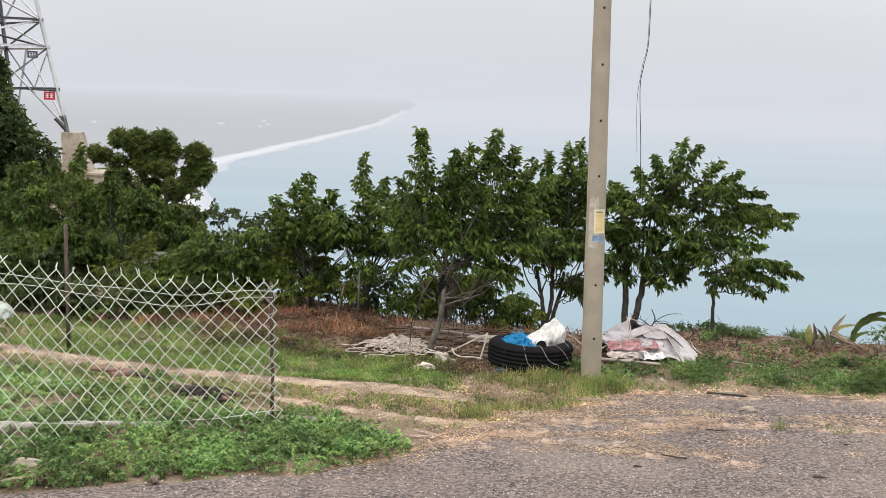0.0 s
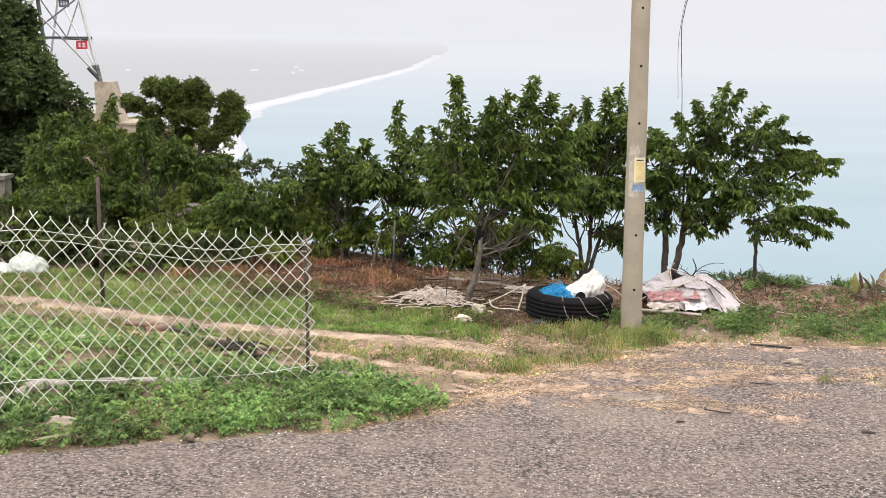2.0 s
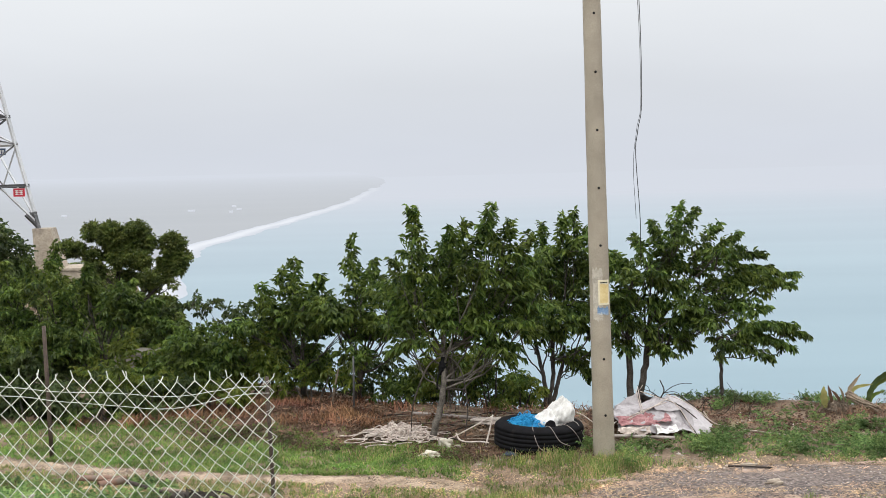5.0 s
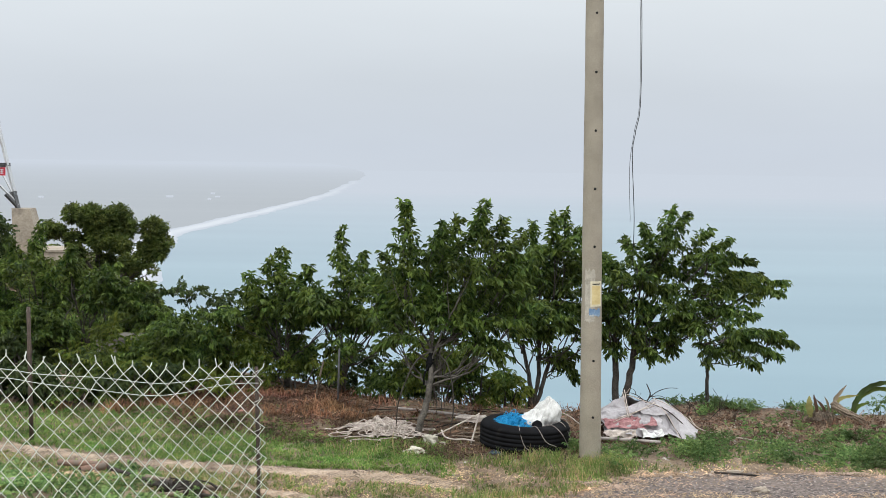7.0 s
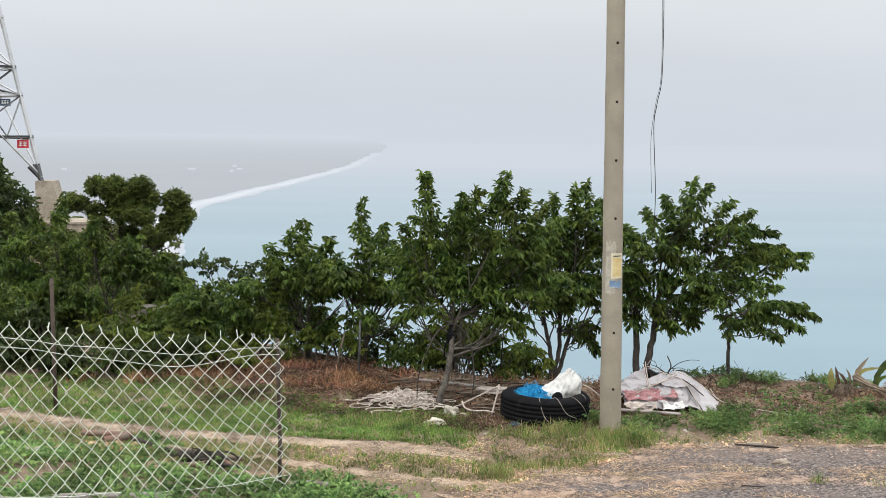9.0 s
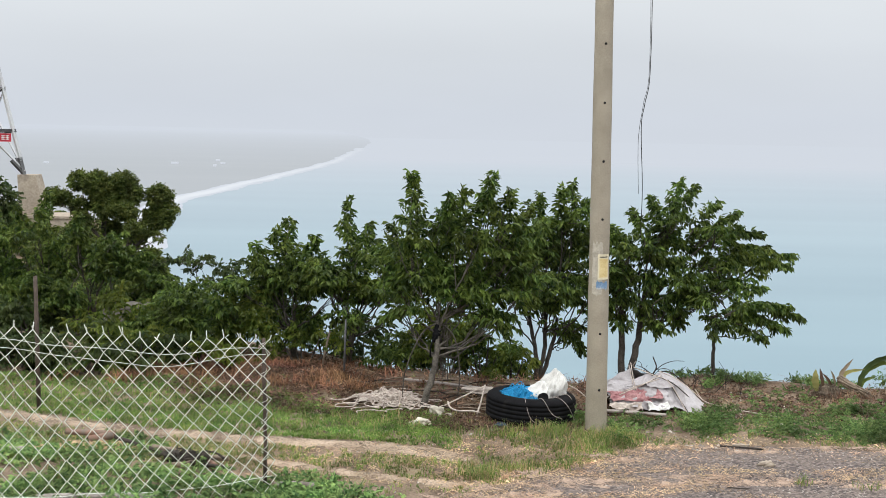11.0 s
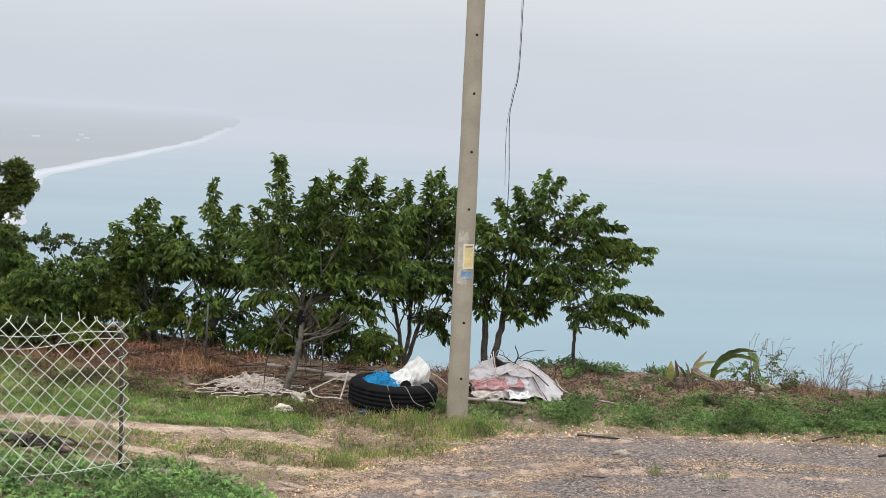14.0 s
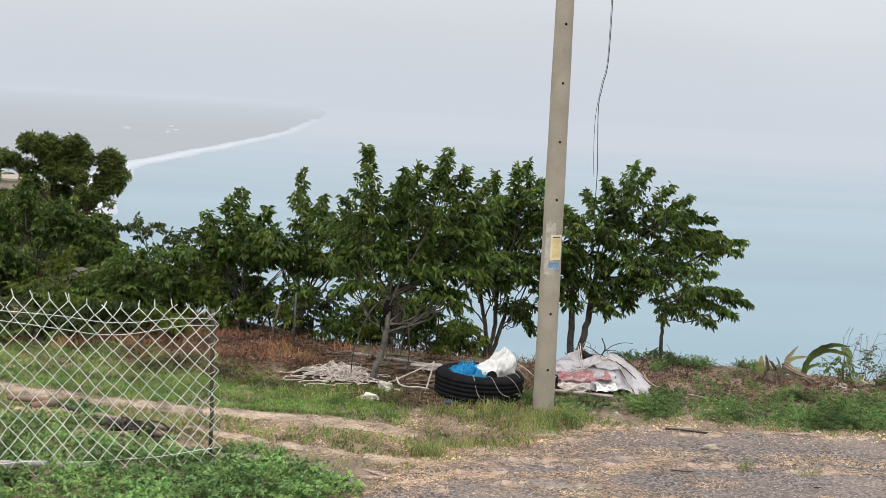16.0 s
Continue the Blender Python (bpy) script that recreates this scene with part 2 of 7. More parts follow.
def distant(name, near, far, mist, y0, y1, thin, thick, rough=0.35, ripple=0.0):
    """Far surfaces with painted haze: their own colour mixed with emission in the mist's colour, stronger with distance
    from the coast.
    """
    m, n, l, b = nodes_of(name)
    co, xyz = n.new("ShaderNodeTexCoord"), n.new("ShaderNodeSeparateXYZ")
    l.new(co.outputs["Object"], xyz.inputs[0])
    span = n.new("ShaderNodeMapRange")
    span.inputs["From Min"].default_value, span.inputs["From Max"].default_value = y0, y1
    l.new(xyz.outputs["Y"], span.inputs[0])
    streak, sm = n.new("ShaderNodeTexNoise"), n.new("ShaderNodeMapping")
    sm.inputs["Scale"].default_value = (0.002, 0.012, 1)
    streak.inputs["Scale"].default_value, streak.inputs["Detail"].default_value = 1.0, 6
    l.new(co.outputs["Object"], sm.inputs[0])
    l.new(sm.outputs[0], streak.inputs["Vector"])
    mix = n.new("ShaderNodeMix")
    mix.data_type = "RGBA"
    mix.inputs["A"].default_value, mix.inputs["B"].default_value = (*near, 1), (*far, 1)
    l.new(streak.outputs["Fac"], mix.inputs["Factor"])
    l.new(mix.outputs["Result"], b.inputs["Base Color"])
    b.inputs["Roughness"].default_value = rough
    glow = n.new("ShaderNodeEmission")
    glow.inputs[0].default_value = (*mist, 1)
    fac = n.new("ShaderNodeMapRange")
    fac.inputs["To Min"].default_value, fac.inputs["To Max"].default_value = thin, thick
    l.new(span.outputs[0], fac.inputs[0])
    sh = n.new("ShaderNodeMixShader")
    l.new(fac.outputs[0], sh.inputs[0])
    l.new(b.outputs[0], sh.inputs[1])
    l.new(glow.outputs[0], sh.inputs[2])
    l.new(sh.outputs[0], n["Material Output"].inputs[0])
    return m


def asphalt():
    """Old road: grey binder, pale chips of stone, worn dusty patches and dark repairs."""
    m, n, l, b = nodes_of("old_asphalt")
    co = n.new("ShaderNodeTexCoord")

    def tex(kind, scale, detail=4.0):
        t = n.new(kind)
        t.inputs["Scale"].default_value = scale
        if kind == "ShaderNodeTexNoise":
            t.inputs["Detail"].default_value = detail
        l.new(co.outputs["Object"], t.inputs["Vector"])
        return t

    def blend(a, colour, fac):
        x = n.new("ShaderNodeMix")
        x.data_type = "RGBA"
        l.new(fac, x.inputs["Factor"])
        if isinstance(a, tuple):
            x.inputs["A"].default_value = (*a, 1)
        else:
            l.new(a, x.inputs["A"])
        x.inputs["B"].default_value = (*colour, 1)
        return x.outputs["Result"]

    def ranged(src, lo, hi, top=1.0):
        r = n.new("ShaderNodeMapRange")
        r.inputs["From Min"].default_value, r.inputs["From Max"].default_value, r.inputs["To Max"].default_value = lo, hi, top
        l.new(src, r.inputs[0])
        return r.outputs[0]

    grain, wide, dust, chips = tex("ShaderNodeTexNoise", 30, 8), tex("ShaderNodeTexNoise", 0.9, 6), tex("ShaderNodeTexNoise", 0.5, 7), tex("ShaderNodeTexVoronoi", 38)
    colour = blend((0.045, 0.039, 0.039), (0.275, 0.224, 0.203), ranged(grain.outputs["Fac"], 0.38, 0.66))
    colour = blend(colour, (0.225, 0.176, 0.155), ranged(wide.outputs["Fac"], 0.42, 0.68, 0.45))
    colour = blend(colour, (0.36, 0.285, 0.235), ranged(dust.outputs["Fac"], 0.5, 0.75, 0.4))
    pick = n.new("ShaderNodeSeparateColor")
    l.new(chips.outputs["Color"], pick.inputs[0])
    chip = n.new("ShaderNodeMath")
    chip.operation = "MULTIPLY"
    l.new(ranged(pick.outputs[0], 0.86, 0.9), chip.inputs[0])
    l.new(ranged(chips.outputs["Distance"], 0.42, 0.3), chip.inputs[1])
    colour = blend(colour, (0.4, 0.365, 0.345), chip.outputs[0])
    l.new(colour, b.inputs["Base Color"])
    b.inputs["Roughness"].default_value, b.inputs["Specular IOR Level"].default_value = 0.9, 0.25
    bp = n.new("ShaderNodeBump")
    bp.inputs["Strength"].default_value, bp.inputs["Distance"].default_value = 1.0, 0.025
    l.new(grain.outputs["Fac"], bp.inputs["Height"])
    l.new(bp.outputs[0], b.inputs["Normal"])
    return m


# Emission colour of the haze painted into the far materials.
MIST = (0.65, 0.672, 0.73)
M_SOIL = surface("soil", (0.085, 0.06, 0.044), (0.31, 0.235, 0.175), 2.2, 0.95, 0.9, 38, stain=(0.28, 0.23, 0.15), stain_scale=1.6, stain_at=0.56, spec=0.1, distance=0.03)
M_ASPHALT = asphalt()
M_GRAVEL = strewn("pale_gravel", (0.19, 0.14, 0.1), (0.55, 0.43, 0.33), 3, 0.95, 1.0, 34, stain=(0.26, 0.21, 0.14), stain_scale=2.5, stain_at=0.58, spec=0.1, distance=0.02, cover=0.86)
M_DIRT = strewn("dry_dirt", (0.2, 0.145, 0.115), (0.5, 0.375, 0.295), 7, 0.95, 1.0, 70, spec=0.1, distance=0.012)
M_CONCRETE = surface("pole_concrete", (0.3, 0.268, 0.215), (0.425, 0.38, 0.308), 3.0, 0.9, 0.25, 70, stain=(0.19, 0.17, 0.14), stain_scale=1.6, stain_at=0.6, spec=0.2, distance=0.004)
M_BLOCK = surface("footing_concrete", (0.3, 0.25, 0.2), (0.52, 0.45, 0.37), 0.8, 0.9, 0.3, 12, stain=(0.2, 0.17, 0.14), stain_scale=0.9, stain_at=0.58)
M_TANK = surface("grey_concrete", (0.12, 0.11, 0.095), (0.26, 0.24, 0.21), 0.9, 0.9, 0.3, 12)
M_STEEL = surface("galvanised_steel", (0.5, 0.51, 0.53), (0.68, 0.69, 0.71), 1.5, 0.55, 0.05, 20, metal=0.1)
M_DARKSTEEL = surface("dark_steel", (0.07, 0.07, 0.075), (0.16, 0.16, 0.165), 1.5, 0.6, 0.05, 20, metal=0.3)
M_WIRE = surface("galvanised_wire", (0.62, 0.65, 0.58), (0.9, 0.92, 0.86), 5, 0.5, 0.0, 60)
M_RUST = surface("rusty_steel", (0.045, 0.036, 0.031), (0.13, 0.095, 0.078), 7, 0.85, 0.4, 80, stain=(0.3, 0.28, 0.25), stain_scale=5, stain_at=0.58)
M_RUBBER = surface("black_rubber", (0.005, 0.005, 0.006), (0.013, 0.013, 0.015), 9, 0.8, 0.2, 120, stain=(0.035, 0.03, 0.026), stain_scale=4, stain_at=0.68, spec=0.1)
M_BARK = surface("bark", (0.035, 0.03, 0.026), (0.13, 0.115, 0.1), 9, 0.95, 0.8, 70, distance=0.015)
M_DEADWOOD = surface("dead_wood", (0.1, 0.075, 0.055), (0.3, 0.24, 0.185), 8, 0.9, 0.6, 60, random=0.2)
# Dark wood; also the near-black for painted shade on and under the tarpaulin.
M_DARKWOOD = surface("rotten_wood", (0.02, 0.018, 0.016), (0.08, 0.065, 0.055), 8, 0.95, 0.7, 60)
M_CLAY = surface("clay_pipe", (0.15, 0.085, 0.062), (0.3, 0.185, 0.14), 5, 0.8, 0.3, 60, stain=(0.2, 0.16, 0.13), stain_scale=6, stain_at=0.55)
M_PVC = surface("weathered_pipe", (0.27, 0.235, 0.215), (0.45, 0.4, 0.37), 4, 0.6, 0.1, 50, stain=(0.18, 0.15, 0.13), stain_scale=5, stain_at=0.58)
M_ROPE = surface("pale_rope", (0.36, 0.29, 0.25), (0.74, 0.66, 0.6), 12, 0.9, 0.5, 160)
M_BLUE = surface("blue_net", (0.015, 0.2, 0.45), (0.05, 0.45, 0.8), 15, 0.6, 0.2, 120)
M_TARP = surface("grey_tarpaulin", (0.36, 0.335, 0.35), (0.52, 0.49, 0.505), 2.2, 0.6, 0.12, 40, stain=(0.27, 0.24, 0.235), stain_scale=5, stain_at=0.64, distance=0.004)
M_BAG = surface("white_sack", (0.55, 0.54, 0.52), (0.8, 0.79, 0.77), 6, 0.6, 0.4, 60, distance=0.008)
M_PINK = surface("faded_red_cloth", (0.24, 0.09, 0.1), (0.5, 0.29, 0.29), 9, 0.9, 0.4, 80)
M_STONE = surface("pale_stone", (0.42, 0.38, 0.31), (0.68, 0.64, 0.55), 6, 0.9, 0.5, 60, random=0.15)
M_PEBBLE = surface("loose_stones", (0.24, 0.21, 0.19), (0.52, 0.48, 0.44), 6, 0.9, 0.3, 60, random=0.4, island=True)
M_STRAW = leafy("dry_straw", (0.36, 0.245, 0.145), (0.74, 0.55, 0.36), 0.2, 0.8)
M_LITTER = leafy("brown_litter", (0.09, 0.048, 0.033), (0.36, 0.22, 0.15), 0.15, 0.8)
M_FERN = leafy("dry_fern", (0.12, 0.058, 0.032), (0.42, 0.235, 0.14), 0.2, 0.8)
M_GRASS = leafy("grass_blades", (0.085, 0.145, 0.034), (0.25, 0.325, 0.1), 0.4, 0.5, dry=(0.42, 0.33, 0.18), dry_share=0.25)
M_GRASS_GREEN = leafy("green_blades", (0.07, 0.15, 0.032), (0.235, 0.345, 0.092), 0.4, 0.5, dry=(0.4, 0.34, 0.17), dry_share=0.06)
M_WEED = leafy("weed_leaves", (0.055, 0.122, 0.042), (0.31, 0.43, 0.165), 0.42, 0.5)
M_LEAF = leafy("tree_leaves", (0.024, 0.049, 0.013), (0.148, 0.205, 0.043), 0.29, 0.4)
M_LEAF_FRESH = leafy("fresh_leaves", (0.05, 0.085, 0.015), (0.178, 0.212, 0.04), 0.38, 0.42)
M_LEAF_DARK = leafy("dark_leaves", (0.027, 0.047, 0.017), (0.094, 0.123, 0.04), 0.3, 0.45)
M_LEAF_OLIVE = leafy("olive_leaves", (0.034, 0.056, 0.014), (0.145, 0.175, 0.042), 0.3, 0.5)
M_OLDSACK = surface("dull_sack", (0.4, 0.44, 0.41), (0.66, 0.69, 0.65), 5, 0.6, 0.4, 60, distance=0.008)
M_PATCH = strewn("worn_cement", (0.17, 0.145, 0.13), (0.36, 0.31, 0.275), 6, 0.95, 0.8, 45, stain=(0.2, 0.165, 0.15), stain_scale=9, stain_at=0.5, spec=0.15, cover=0.9)
M_WEED_DULL = leafy("dull_weed_leaves", (0.055, 0.11, 0.035), (0.2, 0.285, 0.1), 0.36, 0.55)
M_HUMUS = leafy("dark_litter", (0.04, 0.024, 0.017), (0.175, 0.105, 0.07), 0.12, 0.85)
M_DRYLEAF = leafy("dried_leaves", (0.13, 0.1, 0.065), (0.33, 0.27, 0.18), 0.2, 0.8)
M_YELLOWLEAF = leafy("yellowing_leaves", (0.2, 0.2, 0.06), (0.42, 0.38, 0.15), 0.35, 0.6)
M_BARK_PALE = surface("pale_bark", (0.05, 0.044, 0.038), (0.2, 0.18, 0.155), 9, 0.95, 0.8, 70, stain=(0.05, 0.045, 0.04), stain_scale=7, stain_at=0.56, distance=0.015)
M_BLACK = surface("black_cable", (0.02, 0.02, 0.02), (0.05, 0.05, 0.05), 5, 0.6, 0.0, 40)
M_CARD = surface("faded_paper", (0.62, 0.56, 0.4), (0.8, 0.74, 0.56), 9, 0.8, 0.1, 60)
M_YELLOWPAPER = surface("yellowed_paper", (0.6, 0.46, 0.2), (0.78, 0.66, 0.36), 9, 0.8, 0.1, 60)
M_BLUEPAPER = surface("blue_paper", (0.1, 0.2, 0.36), (0.3, 0.42, 0.58), 14, 0.8, 0.1, 60, stain=(0.6, 0.6, 0.56), stain_scale=16, stain_at=0.5)
M_GLUE = surface("paper_remains", (0.34, 0.31, 0.26), (0.58, 0.54, 0.46), 14, 0.9, 0.2, 60)
M_REDSIGN = surface("red_sign", (0.5, 0.03, 0.05), (0.62, 0.05, 0.08), 3, 0.5, 0.0, 30)
M_BLUESIGN = surface("blue_sign", (0.05, 0.08, 0.14), (0.09, 0.13, 0.2), 3, 0.5, 0.0, 30)
M_WHITE = surface("white_paint", (0.7, 0.7, 0.7), (0.82, 0.82, 0.82), 3, 0.6, 0.0, 30)
# Near-black for painted shade in holes and the pipe mouth, and for print.
M_HOLE = surface("bolt_hole", (0.01, 0.01, 0.01), (0.02, 0.02, 0.02), 3, 0.9, 0.0, 30)
# Far materials: painted haze grows with y between the given shares.
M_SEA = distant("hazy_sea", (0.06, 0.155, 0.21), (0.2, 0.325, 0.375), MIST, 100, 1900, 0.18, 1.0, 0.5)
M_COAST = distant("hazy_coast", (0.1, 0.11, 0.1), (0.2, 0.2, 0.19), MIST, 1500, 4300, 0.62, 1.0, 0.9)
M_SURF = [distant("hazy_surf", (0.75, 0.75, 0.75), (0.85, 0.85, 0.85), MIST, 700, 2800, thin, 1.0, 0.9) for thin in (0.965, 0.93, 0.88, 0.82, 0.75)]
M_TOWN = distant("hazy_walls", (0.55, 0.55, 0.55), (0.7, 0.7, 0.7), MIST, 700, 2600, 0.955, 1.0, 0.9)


# ---- ground ----
def smooth(a, b, x):
    t = min(max((x - a) / (b - a), 0.0), 1.0)
    return t * t * (3 - 2 * t)


def table(x, rows):
    """Straight interpolation in rows of x and value."""
    return float(np.interp(x, [r[0] for r in rows], [r[1] for r in rows]))


ROAD_EDGE = ((-40, 4.5), (-14, 8.0), (-4, 9.8), (-3.1, 10.05), (-2.1, 10.45), (-1.05, 10.7), (-0.35, 11.15), (0.0, 11.6), (0.6, 12.6), (1.25, 13.05), (1.95, 13.6),
             (2.4, 14.1), (3.4, 14.3), (4.4, 14.4), (5.5, 14.25), (7.5, 14.1), (12, 14.2), (40, 15))
RIM = ((-60, 70), (-16, 62), (-10, 40), (-6.5, 23.8), (-4, 21.2), (-2.5, 19.4), (-1.0, 18.1), (1.0, 17.45), (3.0, 17.4), (3.8, 17.9), (4.3, 18.15), (5.2, 17.6), (6.2, 17.1), (9, 16.9), (14, 17.1), (40, 20))


def road_edge(x):
    return table(x, ROAD_EDGE) + 0.10 * noise.noise(Vector((x * 2.1, 3.3, 0))) + 0.05 * noise.noise(Vector((x * 7.3, 1.3, 0)))


def ground_height(x, y):
    rim = table(x, RIM)
    z = 0.05 * noise.noise(Vector((x * 0.7, y * 0.7, 0.4))) + 0.02 * noise.noise(Vector((x * 2.9, y * 2.9, 1.4)))
    z *= smooth(0.0, 0.5, y - road_edge(x))
    # weedy bank behind and below the fence
    z += 0.16 * smooth(-1.2, -3.2, x) * smooth(10.3, 11.4, y) * smooth(14.2, 12.6, y)
    # litter ridge along the edge
    z += (0.10 - 0.07 * smooth(-2.0, 0.0, x) - 0.03 * smooth(3.4, 5.6, x) + 0.05 * noise.noise(Vector((x * 1.7, y * 1.3, 7.7)))) * smooth(15.9, 16.9, y) * smooth(1.2, 0.4, y - rim)
    z += 0.02 * smooth(5.0, 6.2, x) * smooth(15.2, 16.6, y) * smooth(0.9, 0.3, y - rim)
    # land falling away to the left, behind the trees
    z -= 1.9 * smooth(18.6, 32, y) * smooth(1.0, -6.0, x)
    # slope down to the shore
    fall = max(0.0, y - rim)
    z -= fall * 0.75 * smooth(0.0, 2.5, fall)
    # bank under the camera
    z += 2.2 * smooth(7.0, 1.5, y)
    return max(z, -72.0)


def sheet(xs, ys, height):
    s = Shape()
    v = [(x, y, height(x, y)) for y in ys for x in xs]
    n = len(xs)
    return s.add(v, [(j * n + i, j * n + i + 1, (j + 1) * n + i + 1, (j + 1) * n + i) for j in range(len(ys) - 1) for i in range(n - 1)])


gx = np.unique(np.concatenate([np.linspace(-400, -60, 9), np.linspace(-60, -10, 26), np.linspace(-10, 11, 176), np.linspace(11, 60, 22), np.linspace(60, 400, 9)]).round(3))
gy = np.unique(np.concatenate([np.linspace(-60, 8, 24), np.linspace(8, 21, 118), np.linspace(21, 70, 60), np.linspace(70, 300, 20)]).round(3))
solid("ground", sheet(gx.tolist(), gy.tolist(), ground_height), M_SOIL, "bare brown soil with dry litter above the sea", "ground", kind="structure")


def road_sheet():
    s = Shape()
    xs = np.arange(-24, 24.01, 0.12)
    rows = 40
    v = []
    for x in xs:
        e = road_edge(x)
        for j in range(rows):
            q = j / (rows - 1)
            y = e - (1 - q) ** 1.6 * (e - 4.0)
            bumps = 0.006 * noise.noise(Vector((x * 1.5, y * 1.5, 2))) + 0.004 * noise.noise(Vector((x * 9, y * 9, 5)))
            lip = -0.03 * smooth(0.12, 0.0, e - y)
            v.append((x, y, ground_height(x, y) + 0.02 + bumps + lip))
    n = rows
    return s.add(v, [(i * n + j, (i + 1) * n + j, (i + 1) * n + j + 1, i * n + j + 1) for i in range(len(xs) - 1) for j in range(n - 1)])


solid("road", road_sheet(), M_ASPHALT, "worn grey asphalt road with crumbling edge", "road", kind="structure")


def rut(line, width, seed):
    """A strip of gravel along a line."""
    c = curve(line, 26)
    d = np.gradient(c, axis=0)
    d /= np.linalg.norm(d, axis=1)[:, None]
    s, v, m = Shape(), [], 17
    for i, (p, t) in enumerate(zip(c, d)):
        for j in range(m):
            q = (j / (m - 1) - 0.5) * 2
            ends = smooth(0, 12, i) * smooth(len(c) - 1, len(c) - 13, i)
            w = width * (0.35 + 0.65 * ends) * (1 + 0.35 * noise.noise(Vector((i * 0.17, seed, np.sign(q) * 3))))
            x, y = p[0] - t[1] * q * w / 2, p[1] + t[0] * q * w / 2
            v.append((x, y, ground_height(x, y) + 0.012 - 0.05 * q * q + 0.02 * noise.noise(Vector((x * 3.5, y * 3.5, seed))) + 0.012 * noise.noise(Vector((x * 11, y * 11, seed)))))
    return s.add(v, [(i * m + j, (i + 1) * m + j, (i + 1) * m + j + 1, i * m + j + 1) for i in range(len(c) - 1) for j in range(m - 1)])


solid("pavement", rut([(-7.5, 15.9), (-6, 15.6), (-4.7, 15.1), (-3.4, 14.62), (-1.8, 14.25), (-0.5, 14.0), (0.5, 13.7)], 0.74, 3), M_GRAVEL, "pale trodden gravel wheel track in the grass", "path", kind="structure")
solid("pavement", rut([(-2.2, 13.5), (-1.5, 13.25), (-0.7, 13.0), (0.05, 12.75), (0.6, 12.75)], 0.42, 5), M_GRAVEL, "pale trodden gravel wheel track beside the road", "path", kind="structure")

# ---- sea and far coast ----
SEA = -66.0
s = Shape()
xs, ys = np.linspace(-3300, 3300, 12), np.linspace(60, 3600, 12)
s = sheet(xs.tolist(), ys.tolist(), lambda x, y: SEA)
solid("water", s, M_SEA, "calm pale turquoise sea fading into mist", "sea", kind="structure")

SHORE = ((540, -152), (600, -147), (635, -148), (670, -157), (720, -174), (800, -189), (954, -197), (1054, -189), (1200, -174), (1400, -160), (1565, -147), (1759, -134), (2083, -133), (2553, -133), (2963, -137), (3300, -158), (3665, -194), (5036, -383), (5800, -500))


def shore(y):
    return table(y, SHORE) + 7 * noise.noise(Vector((y * 0.008, 1, 0))) + 3 * noise.noise(Vector((y * 0.03, 4, 0)))


def band(y0, y1, step, left, right, z):
    s, v = Shape(), []
    ys = np.arange(y0, y1, step)
    for y in ys:
        v += [(left(y), y, z), (right(y), y, z)]
    return s.add(v, [(2 * i, 2 * i + 1, 2 * i + 3, 2 * i + 2) for i in range(len(ys) - 1)])


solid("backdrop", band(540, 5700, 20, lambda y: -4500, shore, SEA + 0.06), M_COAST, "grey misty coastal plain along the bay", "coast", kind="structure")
def swash(y, k):
    """How far the water has run up or back along the beach."""
    return 5 * noise.noise(Vector((y * 0.012, k, 0))) + 3 * noise.noise(Vector((y * 0.04, k + 3, 0)))


# Wider bands carry more painted haze, which softens the surf's edges.
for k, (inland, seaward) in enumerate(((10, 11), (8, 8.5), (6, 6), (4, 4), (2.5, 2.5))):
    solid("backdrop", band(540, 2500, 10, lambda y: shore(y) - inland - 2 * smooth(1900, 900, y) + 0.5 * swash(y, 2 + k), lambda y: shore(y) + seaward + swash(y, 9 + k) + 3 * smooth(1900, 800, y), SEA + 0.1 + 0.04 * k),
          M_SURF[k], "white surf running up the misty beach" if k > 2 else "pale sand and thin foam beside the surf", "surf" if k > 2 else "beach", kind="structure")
rng = np.random.default_rng(3)
for k in range(7):
    w, d, h = rng.uniform(3, 9), rng.uniform(4, 7), rng.uniform(1.0, 1.9)
    y = rng.uniform(1250, 1750)
    x = shore(y) - rng.uniform(90, 420)
    body = Shape()
    box(body, -w / 2, w / 2, -d / 2, d / 2, 0, h)
    house = thing("house", (x, y, SEA + 0.06), "pale house on the misty coastal plain", "house", "houses on the coast")
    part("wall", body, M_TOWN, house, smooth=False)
    roof = Shape()
    v = [(-w / 2 - 0.4, -d / 2 - 0.4, h), (w / 2 + 0.4, -d / 2 - 0.4, h), (w / 2 + 0.4, d / 2 + 0.4, h), (-w / 2 - 0.4, d / 2 + 0.4, h), (-w / 2 - 0.4, 0, h + 0.9), (w / 2 + 0.4, 0, h + 0.9)]
    roof.add(v, [(0, 1, 5, 4), (2, 3, 4, 5), (0, 4, 3), (1, 2, 5), (3, 2, 1, 0)])
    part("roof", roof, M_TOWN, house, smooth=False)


# ---- trees ----
def unit(a):
    return a / (np.linalg.norm(a, axis=-1, keepdims=True) + 1e-9)


